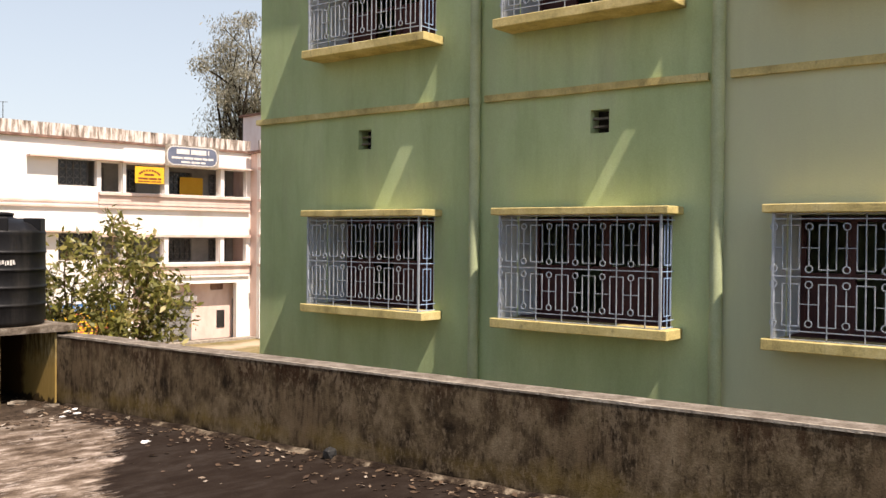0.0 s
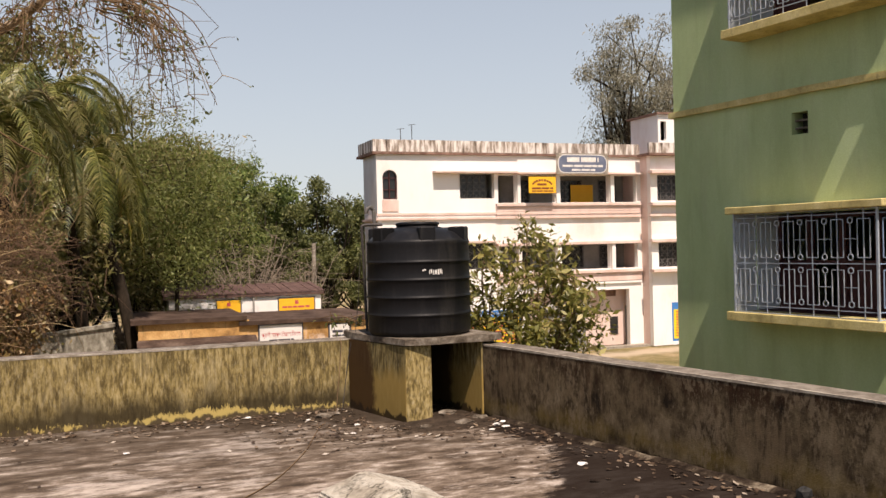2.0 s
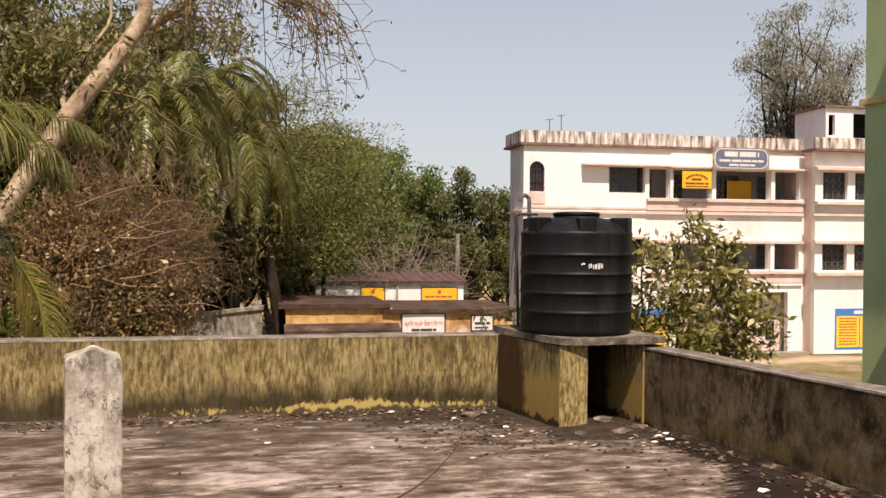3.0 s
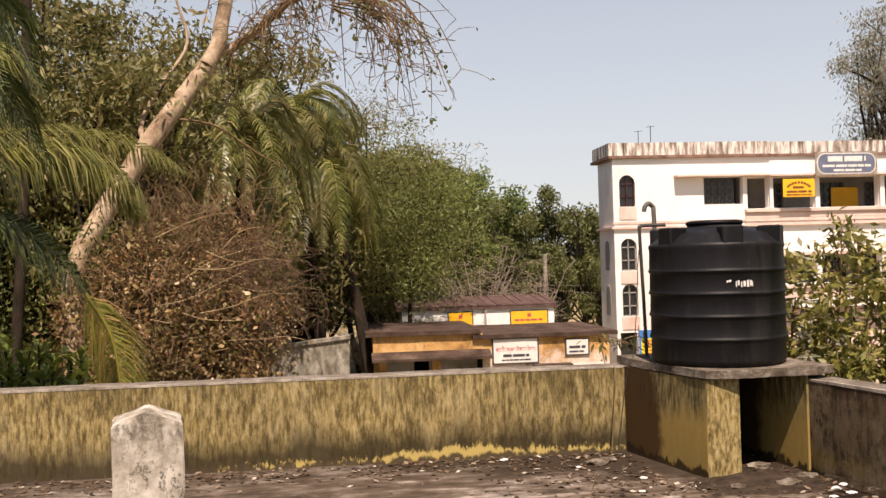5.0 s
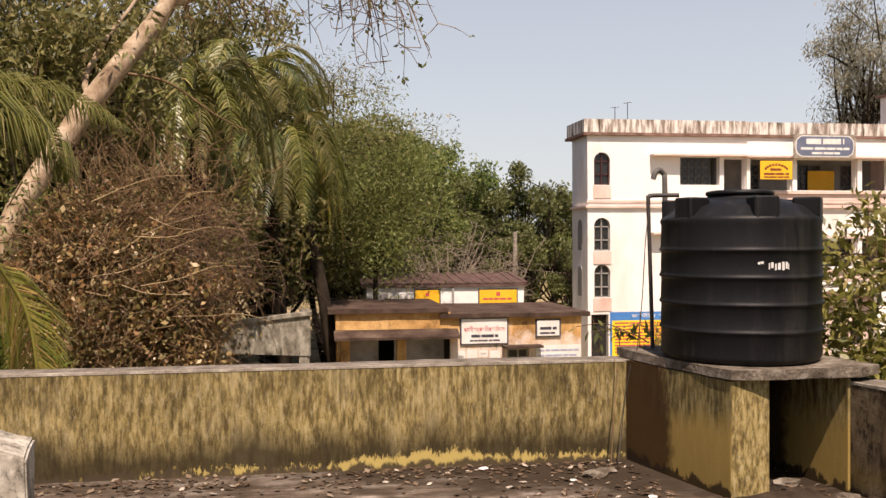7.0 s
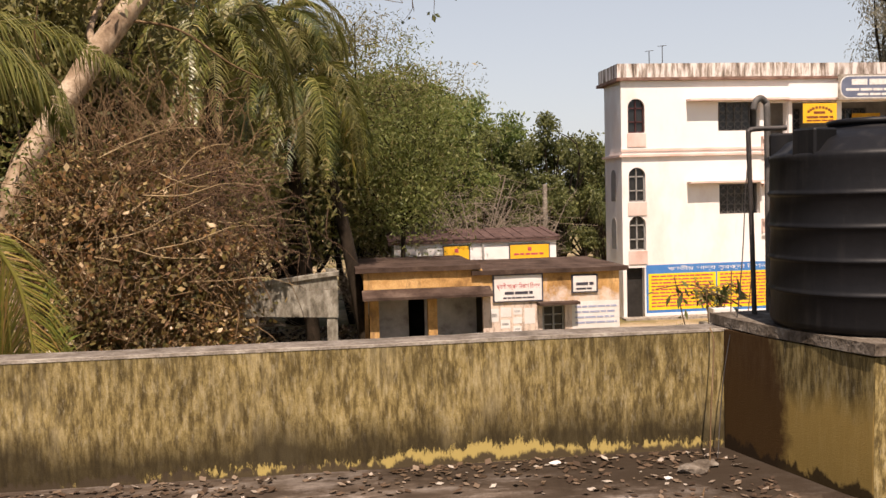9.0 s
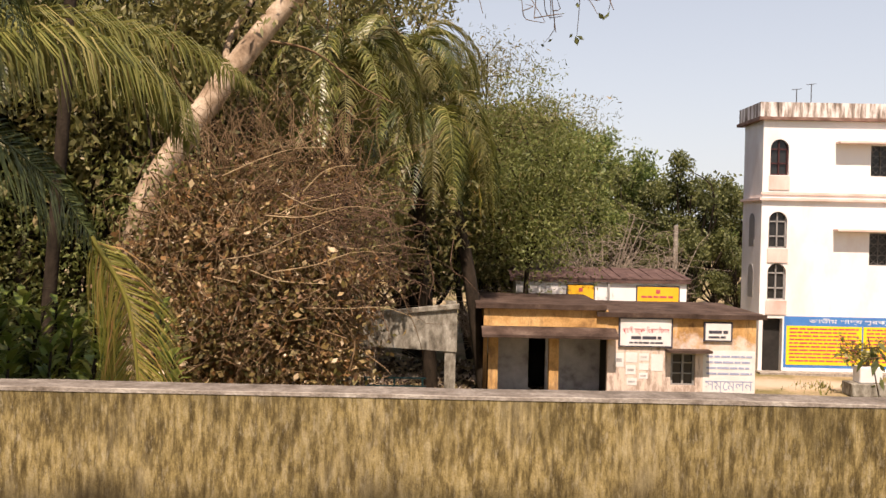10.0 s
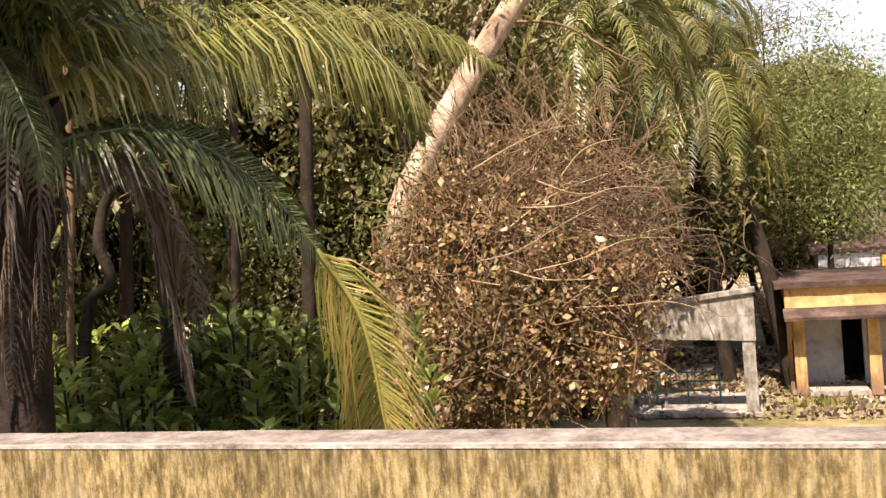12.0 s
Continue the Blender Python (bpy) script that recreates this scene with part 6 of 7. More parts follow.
# unseen fronds added high on the sun side to shade crown and trunk
for k in range(22):
    a = radians(185 + 5.4 * k)
    c, s, e, up = math.cos(a), math.sin(a), 1.7 + 0.6 * (k * 7 % 5) / 4, 0.8 + 0.35 * (k * 3 % 5)
    frond(coco, [(-5.42 + 0.1 * c, 10.95 + 0.1 * s, 3.2), (-5.42 + 0.45 * e * c, 10.95 + 0.45 * e * s, 3.9 + up), (-5.42 + e * c, 10.95 + e * s, 3.8 + up * 0.9)], 0.75, 90 + k, L_coco_shade, 110, 0.75, 0.055)
frond(coco, [(-5.2, 11.0, 2.3), (-4.75, 11.05, 2.25), (-4.58, 11.1, 1.8), (-4.50, 11.15, 1.2), (-4.45, 11.2, 0.6)], 0.45, 6, L_deadf, 50, 0.9, name="dead_frond")
frond(coco, [(-5.5, 11.1, 2.4), (-5.1, 11.6, 2.3), (-4.9, 11.9, 1.7), (-4.85, 12.0, 1.0)], 0.55, 7, L_deadf, 40, 0.9, name="dead_frond")
rng = np.random.default_rng(9)
# more fronds added all round, kept to shade the inner crown
for k in range(20):
    a = 1.0 + k * 0.27 + rng.uniform(-0.1, 0.1)
    e, up = rng.uniform(1.8, 2.7), rng.uniform(0.3, 2.0)
    c, s = math.cos(a), math.sin(a)
    frond(coco, [(-5.4 + 0.1 * c, 10.95 + 0.1 * s, 2.95), (-5.4 + 0.9 * c, 10.95 + 0.9 * s, 3.2 + up * 0.7), (-5.4 + 0.7 * e * c, 10.95 + 0.7 * e * s, 3.25 + up * 0.85), (-5.4 + e * c, 10.95 + e * s, 2.6 + up * 0.6)], 0.8, 60 + k, L_coco if k % 4 == 0 else L_coco_shade, 80, 0.8, 0.028)
for k in range(7):  # dead fronds hanging round the trunk
    a = radians(200 + 27 * k)
    c, q = math.cos(a), math.sin(a)
    frond(coco, [(-5.45, 10.9, 2.5), (-5.5 + 0.35 * c, 10.88 + 0.35 * q, 2.45), (-5.56 + 0.42 * c, 10.86 + 0.42 * q, 1.6), (-5.62 + 0.38 * c, 10.84 + 0.38 * q, 0.3 + 0.12 * k)], 0.32, 130 + k, L_deadf, 60, 0.95, 0.03, name="dead_frond")
for k in range(9):
    a = k * 0.7
    part_np("leaf_base", *tube([(np.array([(-5.45, 10.92, 2.3 + 0.08 * k), (-5.4 + 0.35 * math.cos(a), 10.95 + 0.35 * math.sin(a), 2.75 + 0.06 * k)]), [0.13, 0.04])], 6), M_bark_d, coco)


def far_palm(x, y, ztop, seed, spread, mats, n=26, length=0.5, down=1.0, foot=-0.3):
    p = thing("date_palm", (x + foot, y, GROUND), "shaggy palm with drooping yellowing fronds among the trees", "palm", "palms in the wood")
    part_np("trunk", *tube([(smooth_line([(x + foot, y, GROUND - 0.2), (x + foot * 0.6, y, (GROUND + ztop) / 2), (x, y, ztop)], 16), np.linspace(0.24, 0.17, 16))], 8), M_bark_d, p, smooth=True)
    rng = np.random.default_rng(seed)
    for k in range(n):
        a, lift = 2 * np.pi * k / n + rng.uniform(-0.2, 0.2), rng.uniform(-0.35, 1.3)
        c, s, e = math.cos(a), math.sin(a), spread * rng.uniform(0.8, 1.15)
        pts = [(x, y, ztop), (x + 0.45 * e * c, y + 0.45 * e * s, ztop + lift * 0.75), (x + 0.85 * e * c, y + 0.85 * e * s, ztop + lift * 0.5 - 0.55 * down), (x + e * c, y + e * s, ztop + lift * 0.15 - 1.7 * down)]
        frond(p, pts, length, seed * 50 + k, mats[k % len(mats)], 64, 0.5, 0.05, 0.025)
    return p


far_palm(-2.4, 34.0, 7.4, 5, 2.7, (L_coco, L_feather, L_coco, L_coco_shade), 26, 0.8, 0.9, 1.2)
golden = far_palm(-1.2, 32.6, 4.85, 8, 2.2, (L_coco, L_coco_shade, L_feather, L_coco), 30, 0.78, 1.5, 1.75)
for k, (ex, ez, mt) in enumerate(((1.15, 2.2, L_cocoy), (1.75, 1.6, L_cocoy), (0.55, 2.0, L_coco), (1.5, 3.1, L_coco), (0.1, 2.5, L_feather), (1.55, 2.1, L_coco), (1.35, 1.9, L_cocoy))):
    frond(golden, [(-1.2, 32.6, 4.85), (-1.2 + ex * 0.5, 32.3, 5.05), (-1.2 + ex * 0.92, 32.1 - 0.1 * k, 4.1), (-1.2 + ex * 1.05, 32.0 - 0.1 * k, ez)], 0.62, 700 + k, mt, 80, 0.65, 0.055, name="hanging_frond")
dusty = far_palm(-2.9, 23.3, 4.9, 6, 1.65, (L_coco, L_feather, L_coco), 24)
frond(dusty, [(-2.9, 23.3, 4.9), (-3.12, 22.9, 4.95), (-3.35, 22.7, 4.65), (-3.6, 22.6, 3.9)], 0.55, 720, L_cocoy, 70, 0.9, 0.05, name="yellowing_frond")
far_palm(-8.6, 21.5, 5.4, 7, 2.3, (L_coco, L_dark), 22)

# ---- leaning pale tree ----
lean = thing("leaning_tree", (-5.6, 18.8, GROUND), "pale smooth-barked tree leaning out of a tangle of dry vines", "tree")
fork = (-3.34, 21.63, 6.67)
T = smooth_line([(-5.6, 18.8, GROUND - 0.2), (-5.68, 18.8, -0.9), (-5.75, 18.82, 0.7), (-5.76, 18.95, 1.6), (-5.58, 19.3, 2.37), (-4.95, 20.05, 3.75), (-4.2, 20.85, 5.15), fork, (-3.1, 22.0, 8.0)], 44)
rad = np.interp(np.arange(44), [0, 20, 28, 43], [0.20, 0.19, 0.205, 0.15])
part_np("trunk", *tube([(T + rng.normal(size=T.shape) * 0.008, rad * 1.06)], 12), M_bark, lean, smooth=True)
P, c = [], T[rng.integers(4, 17, 90)]
for s in c:  # vines wound round the foot
    d = rng.normal(size=3) * [0.5, 0.5, 1.0]
    d /= np.linalg.norm(d)
    o = s + rng.normal(size=3) * [0.16, 0.16, 0.1]
    P.append((smooth_line([o - d * 0.35, o + rng.normal(size=3) * 0.10, o + d * 0.35 + rng.normal(size=3) * 0.08], 8), np.linspace(0.011, 0.004, 8)))
part_np("vine_wrap", *tube(P, 4), M_twig, lean, "dry vines wound round the foot of the trunk")
c = T[rng.integers(3, 16, 1100)]
part_np("vine_foliage", *leaves(c + rng.normal(size=c.shape) * [0.19, 0.19, 0.12], 0.10, rng, 0.6, droop=0.5), L_dry, lean, "withered leaves on the vines")
bl = [([fork, (-2.91, 22.1, 6.92), (-1.99, 21.6, 7.5), (-1.2, 20.0, 7.7), (-0.6, 17.8, 7.0), (-0.2, 16.3, 6.5)], 0.13, "branch"),
      ([(-3.1, 22.0, 8.0), (-3.0, 21.9, 9.0), (-2.4, 21.6, 9.8)], 0.11, "branch"),
      ([(-4.62, 20.4, 4.4), (-4.85, 21.0, 4.95), (-4.5, 21.4, 5.86), (-3.95, 21.7, 6.85), (-4.2, 21.9, 7.9)], 0.075, "branch"),
      ([(-4.25, 20.8, 5.05), (-3.3, 21.0, 4.9), (-2.4, 21.2, 4.3), (-1.8, 21.2, 4.0)], 0.03, "branch"),
      ([(-5.0, 20.0, 3.6), (-5.4, 19.6, 4.2), (-5.3, 19.4, 5.0)], 0.03, "branch")]
for pts, r, nm in bl:
    line = smooth_line(pts, 18)
    part_np(nm, *tube([(line, np.linspace(r, r * 0.35, 18))], 8), M_bark if r > 0.05 else M_twig, lean, smooth=True)
rng = np.random.default_rng(77)
P, tipl = [], []
for k in range(110):
    pts = bl[0][0] if k % 3 else bl[1][0]
    s = smooth_line(pts, 30)[rng.integers(4, 30)]
    L = rng.uniform(0.6, 2.3)
    d = np.array([rng.normal() * 0.6 + 0.4, rng.normal() * 0.5 - 0.1, -rng.uniform(0.1, 1.2)])
    d /= np.linalg.norm(d)
    m = s + d * L * 0.5 + [0, 0, 0.25 * L]
    e = s + d * L
    line = smooth_line([s, m, e], 9)
    P.append((line, np.linspace(0.02, 0.006, 9)))
    for j in range(5):
        q = line[rng.integers(3, 9)]
        w = q + rng.normal(size=3) * 0.28 + [0.05, 0, -0.12]
        P.append((smooth_line([q, (q + w) / 2 + rng.normal(size=3) * 0.05, w], 5), np.linspace(0.009, 0.004, 5)))
        tipl.append(w)
for k in range(26):  # twigs hanging to the open sky side
    s = np.array([rng.uniform(-0.9, 0.0), rng.uniform(15.8, 16.4), rng.uniform(6.0, 6.5)])
    e = s + [rng.uniform(0.2, 1.9), rng.uniform(-0.6, 0.2), -rng.uniform(0.7, 1.8)]
    line = smooth_line([s, (s + e) / 2 + [0.25, 0, 0.35], e], 10)
    P.append((line, np.linspace(0.016, 0.005, 10)))
    for j in range(6):
        q = line[rng.integers(3, 10)]
        w = q + rng.normal(size=3) * 0.26 + [0.08, 0, -0.1]
        P.append((smooth_line([q, (q + w) / 2 + rng.normal(size=3) * 0.05, w], 5), np.linspace(0.008, 0.0035, 5)))
        tipl.append(w)
part_np("twig_spray", *tube(P, 4), M_twig, lean)
tl = np.array(tipl)
sel = tl[rng.integers(0, len(tl), 900)] + rng.normal(size=(900, 3)) * 0.04
part_np("crown", *leaves(sel, 0.085, rng, 0.6, droop=0.8), L_dark, lean, "sparse dark leaves")

# ---- mound of dry vines ----
mound = thing("dry_vine_mound", (-2.9, 16.2, GROUND), "great mound of tangled dry brown vines and withered leaves", "vines")
rng = np.random.default_rng(31)


LOBES = [  # centre, radii, share
    ((-4.15, 16.5, -1.7), (0.95, 0.85, 1.8), 0.17), ((-3.45, 16.6, 0.2), (1.35, 1.05, 0.95), 0.30), ((-2.75, 16.7, 0.9), (1.25, 0.95, 0.85), 0.15),
    ((-4.35, 16.9, 1.3), (0.70, 0.75, 1.0), 0.13), ((-3.25, 17.2, 1.6), (1.15, 0.8, 0.62), 0.15), ((-2.3, 16.5, 0.05), (0.55, 0.6, 0.55), 0.05), ((-3.2, 17.7, 2.25), (1.4, 0.7, 0.55), 0.05)]


def mound_pt(n, shell=0.0):
    """Places in the mound: several ragged lobes that thin out at their edges."""
    pick = rng.choice(len(LOBES), n, p=[l[2] for l in LOBES])
    c, r = np.array([l[0] for l in LOBES])[pick], np.array([l[1] for l in LOBES])[pick]
    d = rng.normal(size=(n, 3))
    d /= np.linalg.norm(d, axis=1, keepdims=True)
    q = np.maximum(rng.uniform(0, 1, (n, 1)) ** 0.45, shell) * (1 + 0.13 * rng.normal(size=(n, 1)))
    q *= 1 + 0.16 * np.sin(d[:, :1] * 5 + pick[:, None]) * np.sin(d[:, 2:] * 6 + 2 * pick[:, None])
    return np.maximum(c + d * r * q, [-99, -99, GROUND + 0.05])


def clustered(n, groups, shell, spread):
    return mound_pt(groups, shell)[rng.integers(0, groups, n)] + rng.normal(size=(n, 3)) * spread


P = []
for s in mound_pt(1500, 0.45):
    d = rng.normal(size=3) * [1, 0.7, 0.6]
    d /= np.linalg.norm(d)
    L = rng.uniform(0.35, 1.15)
    bow = rng.normal(size=3) * 0.17
    P.append((smooth_line([s - d * L / 2, s - d * L / 5 + bow + [0, 0, 0.1], s + d * L / 4 - bow * 0.6 + [0, 0, 0.08], s + d * L / 2 + [0, 0, -0.22]], 9), np.linspace(rng.uniform(0.005, 0.012), 0.0025, 9)))
part_np("stem_tangle", *tube(P, 4), M_twig, mound, "dry tangled stems")
part_np("withered_foliage", *leaves(clustered(22000, 1500, 0.55, 0.10), 0.082, rng, 0.62, droop=0.5), L_dry, mound, "withered brown leaves")
part_np("olive_foliage", *leaves(clustered(9000, 500, 0.4, 0.15), 0.075, rng, 0.6, droop=0.5), L_vine, mound, "still green olive leaves")
P = []
for k in range(300):  # thin twigs hanging out and down to the east
    s = np.array([rng.normal() * 0.45 - 2.25, 16.6 + rng.normal() * 0.4, rng.uniform(0.7, 2.3)])
    L = rng.uniform(0.3, 1.1)
    d = np.array([rng.normal() * 0.6 + 0.45, rng.normal() * 0.4, rng.normal() * 0.5 - 0.45])
    e = s + d / np.linalg.norm(d) * L
    P.append((smooth_line([s, (s * 2 + e) / 3 + rng.normal(size=3) * 0.12 + [0, 0, 0.12 * L], (s + 2 * e) / 3 + rng.normal(size=3) * 0.12 + [0, 0, 0.10 * L], e], 9), np.linspace(0.006, 0.002, 9)))
part_np("trailing_tangle", *tube(P, 4), M_fantwig, mound, "red-brown trailing twigs")
P = []
for k in range(230):  # vines climbing into the trees behind
    s = np.array([rng.uniform(-4.4, -1.8), 17.4 + rng.normal() * 0.4, rng.uniform(1.8, 2.8)])
    e = s + [rng.normal() * 0.6, rng.normal() * 0.3, rng.uniform(0.1, 1.5)]
    P.append((smooth_line([s, (s * 2 + e) / 3 + rng.normal(size=3) * 0.16, (s + 2 * e) / 3 + rng.normal(size=3) * 0.18, e], 9), np.linspace(0.007, 0.0025, 9)))
part_np("climbing_tangle", *tube(P, 4), M_twig, mound)
P = []
for k in range(14):
    s = np.array([rng.uniform(-4.2, -2.4), 15.7 + rng.uniform(-0.4, 0.8), rng.uniform(0.4, 2.5)])
    e = s + [rng.uniform(0.4, 1.6), rng.normal() * 0.25, rng.normal() * 0.30]
    P.append((smooth_line([s, (s * 2 + e) / 3 + [0, 0, rng.uniform(-0.1, 0.16)], (s + 2 * e) / 3 + [0, 0, rng.uniform(-0.1, 0.14)], e], 9), np.linspace(0.009, 0.003, 9)))
part_np("straw_tangle", *tube(P, 4), M_straw, mound, "long straw-coloured stems")
part_np("bleached_foliage", *leaves(mound_pt(330, 0.85), 0.075, rng, 0.7, droop=0.5), L_pale, mound, "bleached pale leaves")["kind"] = "stuff"

# ---- wood on the west side: slim trunks, undergrowth, shrubs ----
def slim(pts, r, label="slim dark tree trunk in the shade of the wood", bark=M_bark_d):
    t = thing("slim_tree", (pts[0][0], pts[0][1], GROUND), label, "tree", "slim trunks")
    part_np("trunk", *tube([(smooth_line(pts, 20), np.linspace(r, r * 0.75, 20))], 8), bark, t, smooth=True)
    return t


slim([(-5.80, 15.5, GROUND), (-5.72, 15.5, -0.5), (-5.5, 15.6, 3.5), (-5.4, 15.6, 7.0)], 0.10)
slim([(-7.05, 15.95, GROUND), (-6.96, 16, 0.1), (-6.8, 16.1, 3.0), (-6.7, 16.1, 6)], 0.07)
slim([(-7.3, 13.3, GROUND), (-7.24, 13.3, 0.5), (-7.1, 13.4, 2.9), (-7.0, 13.4, 6)], 0.045, "slim pale tree trunk in the shade of the wood", M_twig)
slim([(-7.4, 13.3, GROUND), (-7.15, 13.4, 0.74), (-6.92, 13.6, 1.35), (-6.98, 13.54, 1.77), (-6.84, 13.65, 2.3), (-6.2, 13.6, 2.45)], 0.07, "crooked dark stem in the shade of the wood")
slim([(-8.7, 16, GROUND), (-8.63, 16.05, 0.3), (-8.5, 16.1, 2.6), (-8.4, 16, 6)], 0.09)
slim([(-6.0, 13.1, GROUND), (-5.91, 13.1, 0.3), (-5.9, 13.1, 2.4)], 0.11)
rng = np.random.default_rng(12)
for k in range(34):
    x, y = rng.uniform(-17, -7), rng.uniform(17, 27)
    slim([(x, y, GROUND), (x + rng.normal() * 0.15, y, 0), (x + rng.normal() * 0.3, y, 4), (x + rng.normal() * 0.5, y, 8)], rng.uniform(0.04, 0.11), "slim tree trunk in the shade of the wood", M_bark if k % 4 == 0 else M_bark_d)
N = 40000
px, py = rng.uniform(-22, -5.5, N), rng.uniform(16.5, 30, N)
hz = np.array([1.6 + 1.8 * noise.noise((a * 0.45, b * 0.45, 0)) for a, b in zip(px, py)])
und = part_np("undergrowth", *leaves(np.stack([px, py, GROUND + rng.uniform(0, 1, N) ** 1.4 * (hz + 2.3)], -1), 0.12, rng, 0.5), L_dark)
tagged(und, "shaded tangle of undergrowth below the trees", "undergrowth", kind="stuff")
N = 12000
px, py = rng.uniform(-16, -6, N), rng.uniform(15.5, 24, N)
tagged(part_np("hanging_foliage", *leaves(np.stack([px, py, rng.uniform(2.6, 7.5, N)], -1), 0.11, rng, 0.5, droop=0.6), L_feather), "loose hanging foliage of the wood", "foliage", kind="stuff")


N = 12000
cl = np.stack([rng.uniform(-11, -4.4, 150), rng.uniform(17.4, 22, 150), rng.uniform(-2.6, 2.8, 150)], -1)
cl = cl[rng.integers(0, 150, N)] + rng.normal(size=(N, 3)) * [0.35, 0.35, 0.30]
tagged(part_np("thicket", *leaves(cl, 0.085, rng, 0.45, droop=0.4), L_bamboo), "light green thicket behind the slim trunks", "undergrowth", kind="stuff")


def croton(seed):
    rng = np.random.default_rng(seed)
    p = thing("broadleaf_shrub", (0, 0, 0), "glossy green shrub with long upright leaves below the parapet", "shrub", "shrubs below the parapet")
    P, V, F, at = [], [], [], 0
    for s in range(6):
        x, y, h = rng.normal() * 0.22, rng.normal() * 0.22, rng.uniform(1.3, 2.0)
        P.append((smooth_line([(x * 0.4, y * 0.4, 0), (x, y, h * 0.6), (x * 1.3, y * 1.3, h)], 6), 0.012))
        for k in range(18):
            a, z = rng.uniform(0, 2 * np.pi), h * rng.uniform(0.72, 1.0)
            o = np.array([x * 1.25, y * 1.25, z])
            d = np.array([np.cos(a), np.sin(a), rng.uniform(0.5, 1.5)])
            d /= np.linalg.norm(d)
            L, w = rng.uniform(0.20, 0.34), rng.uniform(0.03, 0.05)
            side = np.cross(d, [0, 0, 1.0])
            side /= np.linalg.norm(side)
            m, e = o + d * L * 0.5, o + d * L + [0, 0, -L * 0.25]
            V += [o - side * w * 0.3, o + side * w * 0.3, m + side * w, m - side * w, e + side * w * 0.15, e - side * w * 0.15]
            F += [(at, at + 1, at + 2, at + 3), (at + 3, at + 2, at + 4, at + 5)]
            at += 6
    part_np("stalk", *tube(P, 5), M_bark_d, p)
    part_np("foliage", np.array(V), np.array(F), L_croton, p)
    return p


C = [croton(s) for s in (1, 2, 3)]
for k in range(42):
    x, y = rng.uniform(-7.8, -4.1), rng.uniform(11.6, 14.2)
    z = -1.45 + 0.25 * rng.normal() + 0.18 * (y - 12.5)
    m = pose(x, y, z, 0, 0, float(rng.uniform(0, 360))) @ Matrix.Scale(float(rng.uniform(0.8, 1.1)), 4)
    if k < 3:
        C[k].matrix_basis = m
    else:
        copy_thing(C[k % 3], m)
bm = bmesh.new()
bmesh.ops.create_grid(bm, x_segments=24, y_segments=16, size=1.0)
for v in bm.verts:
    e = max(0.0, 1 - max(abs(v.co.x), abs(v.co.y)) ** 4)
    v.co = Vector((-6.2 + 2.9 * v.co.x, 13.0 + 2.0 * v.co.y, GROUND - 0.05 + 2.15 * e + 0.12 * noise.noise(v.co * 5)))
tagged(part("soil_bank", bm, M_ground, smooth=True), "overgrown earth bank under the shrubs", "bank", kind="structure")

# ---- shrub beside the tank ----
bush = thing("garden_bush", (5.0, 10.6, GROUND), "leafy olive bush growing between the terrace and the green house", "bush")
rng = np.random.default_rng(15)
P, ends = [], []
tips = [(4.75, 10.2, 2.0), (5.0, 10.3, 1.95), (4.2, 10.4, 1.75), (4.3, 10.4, 1.3), (5.1, 9.9, 1.55), (5.25, 9.8, 1.35), (5.1, 9.7, 1.0), (4.6, 10.2, 1.0), (5.0, 9.8, 0.75), (4.2, 10.5, 0.8), (4.5, 10.0, 0.6), (5.2, 9.7, 0.85), (4.9, 10.0, 1.35), (4.05, 10.6, 1.45)]
for t in tips:
    line = smooth_line([(4.9, 10.9, GROUND), (4.75 + 0.3 * (t[0] - 4.9), 10.7, -0.8), np.array(t) * [1, 1, 0.6] + [0, 0.1, 0], t], 20)
    P.append((line, np.linspace(0.03, 0.006, 20)))
    for j in range(10):
        s = line[rng.integers(11, 20)]
        e = s + rng.normal(size=3) * [0.20, 0.18, 0.13]
        P.append((smooth_line([s, (s + e) / 2 + [0, 0, 0.03], e], 5), np.linspace(0.007, 0.003, 5)))
        ends.append(e)
part_np("stalk", *tube(P, 4), M_twig, bush)
ends = np.array(ends)
sel = ends[rng.integers(0, len(ends), 4300)] + rng.normal(size=(4300, 3)) * 0.085
part_np("foliage", *leaves(sel, 0.11, rng, 0.40, droop=0.3), L_bush, bush)
twg = thing("wall_sapling", (2.2, 9.9, GROUND), "thin leafy sapling reaching over the parapet by the tank", "shrub")
P, ends = [], []
for t in ((1.9, 9.9, 1.05), (2.3, 9.8, 1.1), (2.5, 9.9, 1.0), (2.1, 9.8, 0.95)):
    line = smooth_line([(2.3, 9.9, GROUND), (2.3, 9.9, -1), t], 16)
    P.append((line, np.linspace(0.012, 0.004, 16)))
    ends += [line[rng.integers(11, 16)] + rng.normal(size=3) * 0.06 for _ in range(9)]
part_np("stalk", *tube(P, 4), M_twig, twg)
for x0, x1, z in ((2.25, 1.72, 0.98), (2.3, 1.85, 0.93), (2.4, 2.0, 0.90), (2.45, 2.15, 0.97)):
    line = smooth_line([(x0, 9.85, z - 0.08), ((x0 + x1) / 2, 9.82, z + 0.02), (x1, 9.8, z)], 10)
    P.append((line, np.linspace(0.006, 0.003, 10)))
    ends += [line[rng.integers(1, 10)] + rng.normal(size=3) * 0.025 for _ in range(14)]
part_np("spray", *tube(P[4:], 4), M_twig, twg)
part_np("foliage", *leaves(np.array(ends), 0.085, rng, 0.32, droop=1.2), L_dark, twg)

# ---- litter on the terrace ----
rng = np.random.default_rng(8)


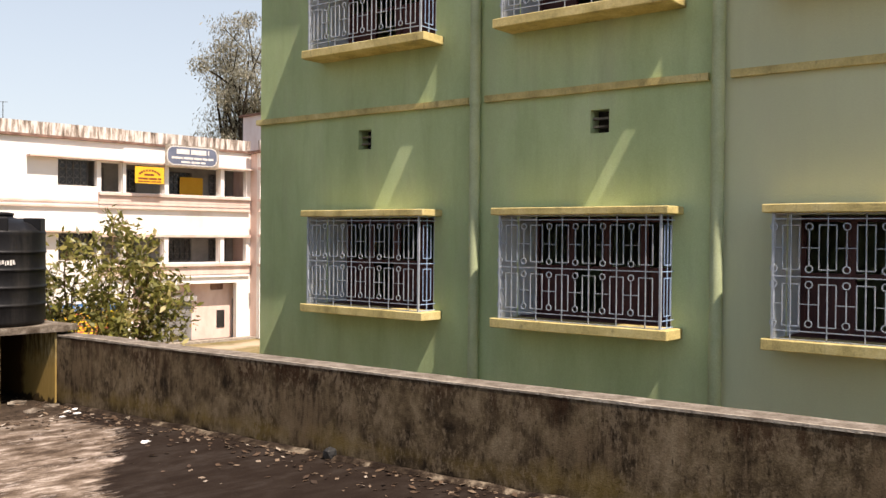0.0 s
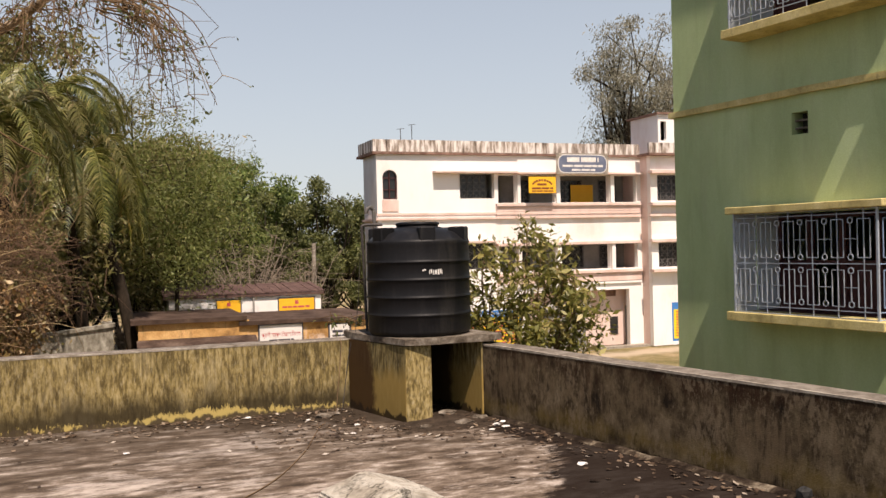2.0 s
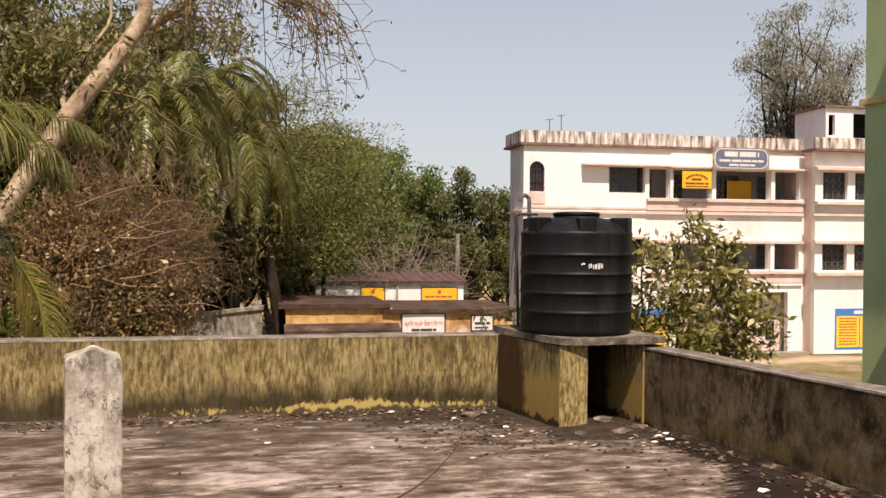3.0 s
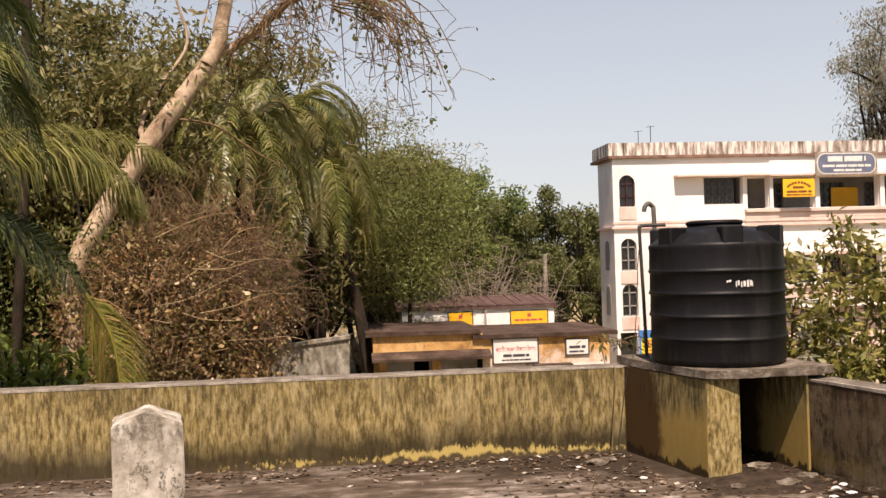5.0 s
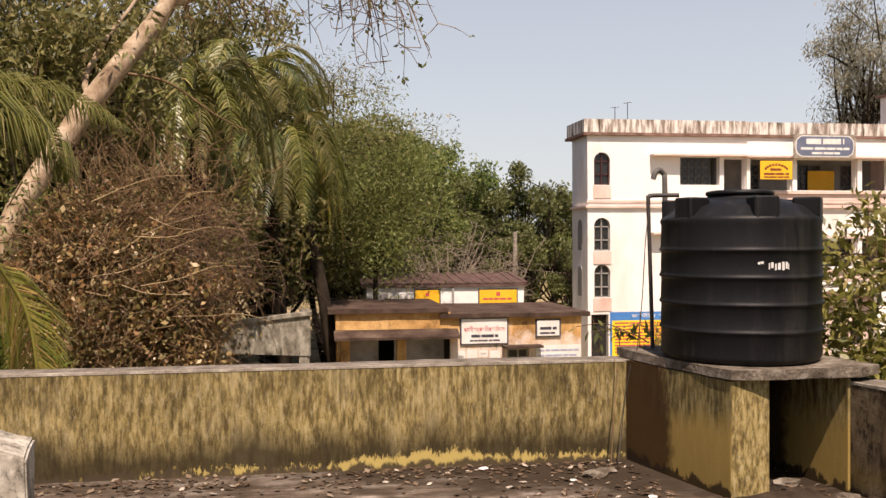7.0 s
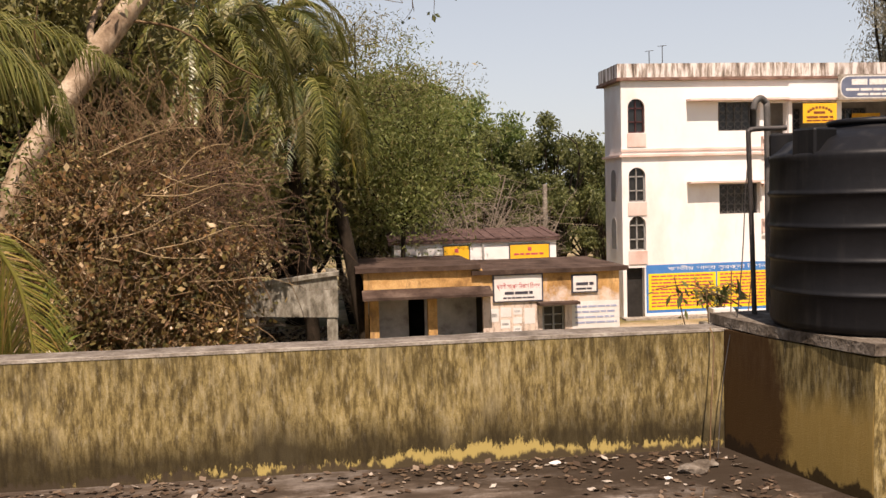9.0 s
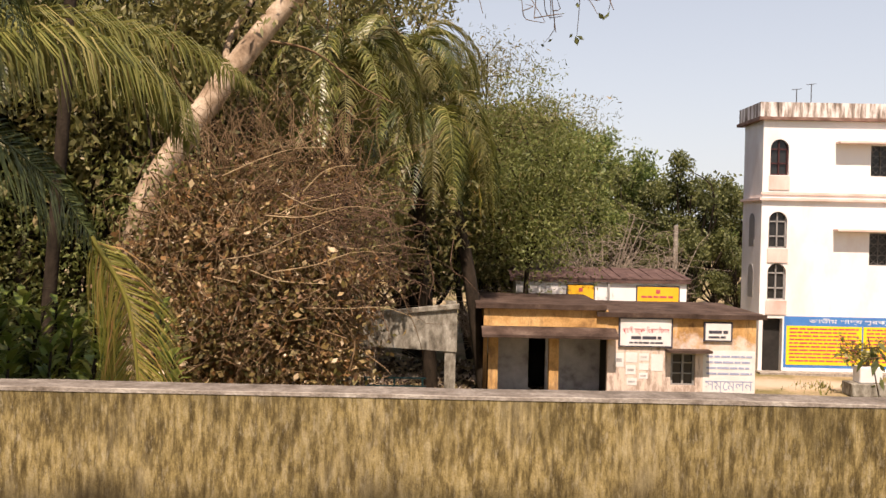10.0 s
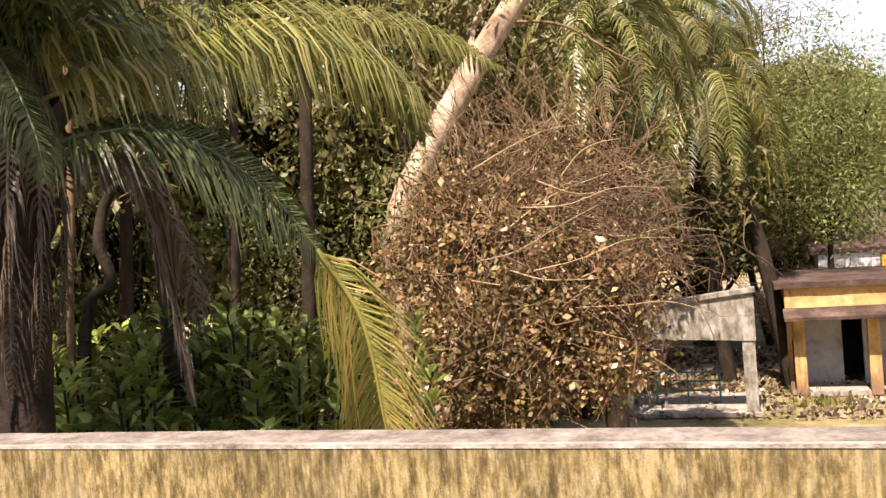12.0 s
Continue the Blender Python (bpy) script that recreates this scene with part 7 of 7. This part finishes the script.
def litter(n):
    a = []
    while len(a) < n:
        k = rng.uniform()
        if k < 0.35:
            x, y = rng.uniform(-5, 2.1), 9.02 - abs(rng.normal()) * 0.28
        elif k < 0.62:
            y = rng.uniform(-2, 7.8)
            x = bx(y) - 0.03 - abs(rng.normal()) * 0.35
        elif k < 0.90:
            x, y = rng.normal() * 0.75 + 2.0, 7.9 + rng.normal() * 0.5
        else:
            x, y = rng.uniform(-5, 3.5), rng.uniform(2, 9)
        if y < 9.03 and x < bx(y) - 0.02 and not (1.88 < x < 2.55 and y > 7.82):
            a.append((x, y))
    return np.array(a)


def flat_leaves(xy, size, lift):
    n = len(xy)
    a = rng.uniform(0, 2 * np.pi, n)
    s = size * rng.uniform(0.5, 1.6, n)
    d = np.stack([np.cos(a), np.sin(a), rng.uniform(-0.05, 0.35, n)], -1) * s[:, None]
    w = np.stack([-np.sin(a), np.cos(a), rng.uniform(-0.3, 0.3, n)], -1) * s[:, None] * 0.32
    c = np.concatenate([xy, np.full((n, 1), lift)], 1)
    v = np.stack([c, c + d * 0.5 + w, c + d, c + d * 0.5 - w], 1)
    v[..., 2] = np.maximum(v[..., 2], 0.004)
    return v.reshape(-1, 3), np.arange(4 * n).reshape(-1, 4)


tagged(part_np("leaf_litter", *flat_leaves(litter(2200), 0.048, 0.006), L_litter), "scattered dry leaves along the terrace walls", "leaf litter", kind="stuff")


def crumple(name, x, y, size, mat, label, cat, group="", flat=0.35):
    bm = bmesh.new()
    bmesh.ops.create_icosphere(bm, subdivisions=2, radius=1.0)
    for v in bm.verts:
        q = 1 + 0.55 * noise.noise(v.co * 1.7 + Vector((x * 7, y * 5, 0)))
        v.co = Vector((x + v.co.x * size * q, y + v.co.y * size * q * 0.7, max(0.002, size * flat * (0.6 + v.co.z * q))))
    return tagged(part(name, bm, mat), label, cat, group)


for x, y, s in ((2.98, 7.35, 0.05), (3.10, 7.45, 0.042), (2.84, 7.15, 0.035), (3.02, 7.22, 0.04), (2.94, 5.53, 0.05), (0.73, 8.93, 0.04), (1.3, 8.5, 0.03), (1.7, 8.0, 0.035), (-0.55, 7.7, 0.03), (1.55, 7.6, 0.03)):
    crumple("paper_scrap", x, y, s, M_paper, "crumpled pale paper scrap on the terrace floor", "paper", "paper scraps", 0.3)
for x, y, s in ((2.7, 7.55, 0.11), (2.95, 7.75, 0.09), (2.3, 7.55, 0.07), (1.5, 8.6, 0.10), (1.62, 8.7, 0.08), (2.75, 8.15, 0.10), (3.3, 6.6, 0.06)):
    crumple("rubble_lump", x, y, s, M_slab, "lump of broken cement among leaf mould", "rubble", "rubble by the plinth", 0.3)
for y in (3.95, 1.35, -1.2):
    crumple("drain_rag", bx(y) - 0.05, y, 0.06, M_rag, "black plastic scrap stuffed in the wall's drain hole", "scrap", "drain scraps", 1.1)
bm = bmesh.new()
bmesh.ops.create_grid(bm, x_segments=40, y_segments=30, size=1.0)
for v in bm.verts:
    r = v.co.length
    v.co = Vector((2.55 + 0.75 * v.co.x, 7.72 + 0.62 * v.co.y, -0.012 + 0.05 * max(0.0, 1 - r) + 0.014 * noise.noise(v.co * 5) + 0.008 * noise.noise(v.co * 14)))
tagged(part("leaf_mould", bm, M_soil, smooth=True), "low heap of dark leaf mould before the plinth", "heap")
bm = bmesh.new()
steps = 120
rows = []
for k in range(steps + 1):
    y = -6 + 13.7 * k / steps
    n1, n2 = noise.noise((0, y * 3, 0)), noise.noise((5, y * 7, 0))
    x = bx(y) - 0.002
    rows.append([bm.verts.new((x, y, 0.035 + 0.02 * n1)), bm.verts.new((x - 0.035 + 0.012 * n2, y, 0.03 + 0.012 * n2)), bm.verts.new((x - 0.075 + 0.025 * n1, y, 0.003))])
for a, b in zip(rows, rows[1:]):
    for k in (0, 1):
        bm.faces.new([a[k], b[k], b[k + 1], a[k + 1]])
tagged(part("trim_fillet", bm, M_fillet), "broken cement fillet along the foot of the parapet", "trim", kind="structure")
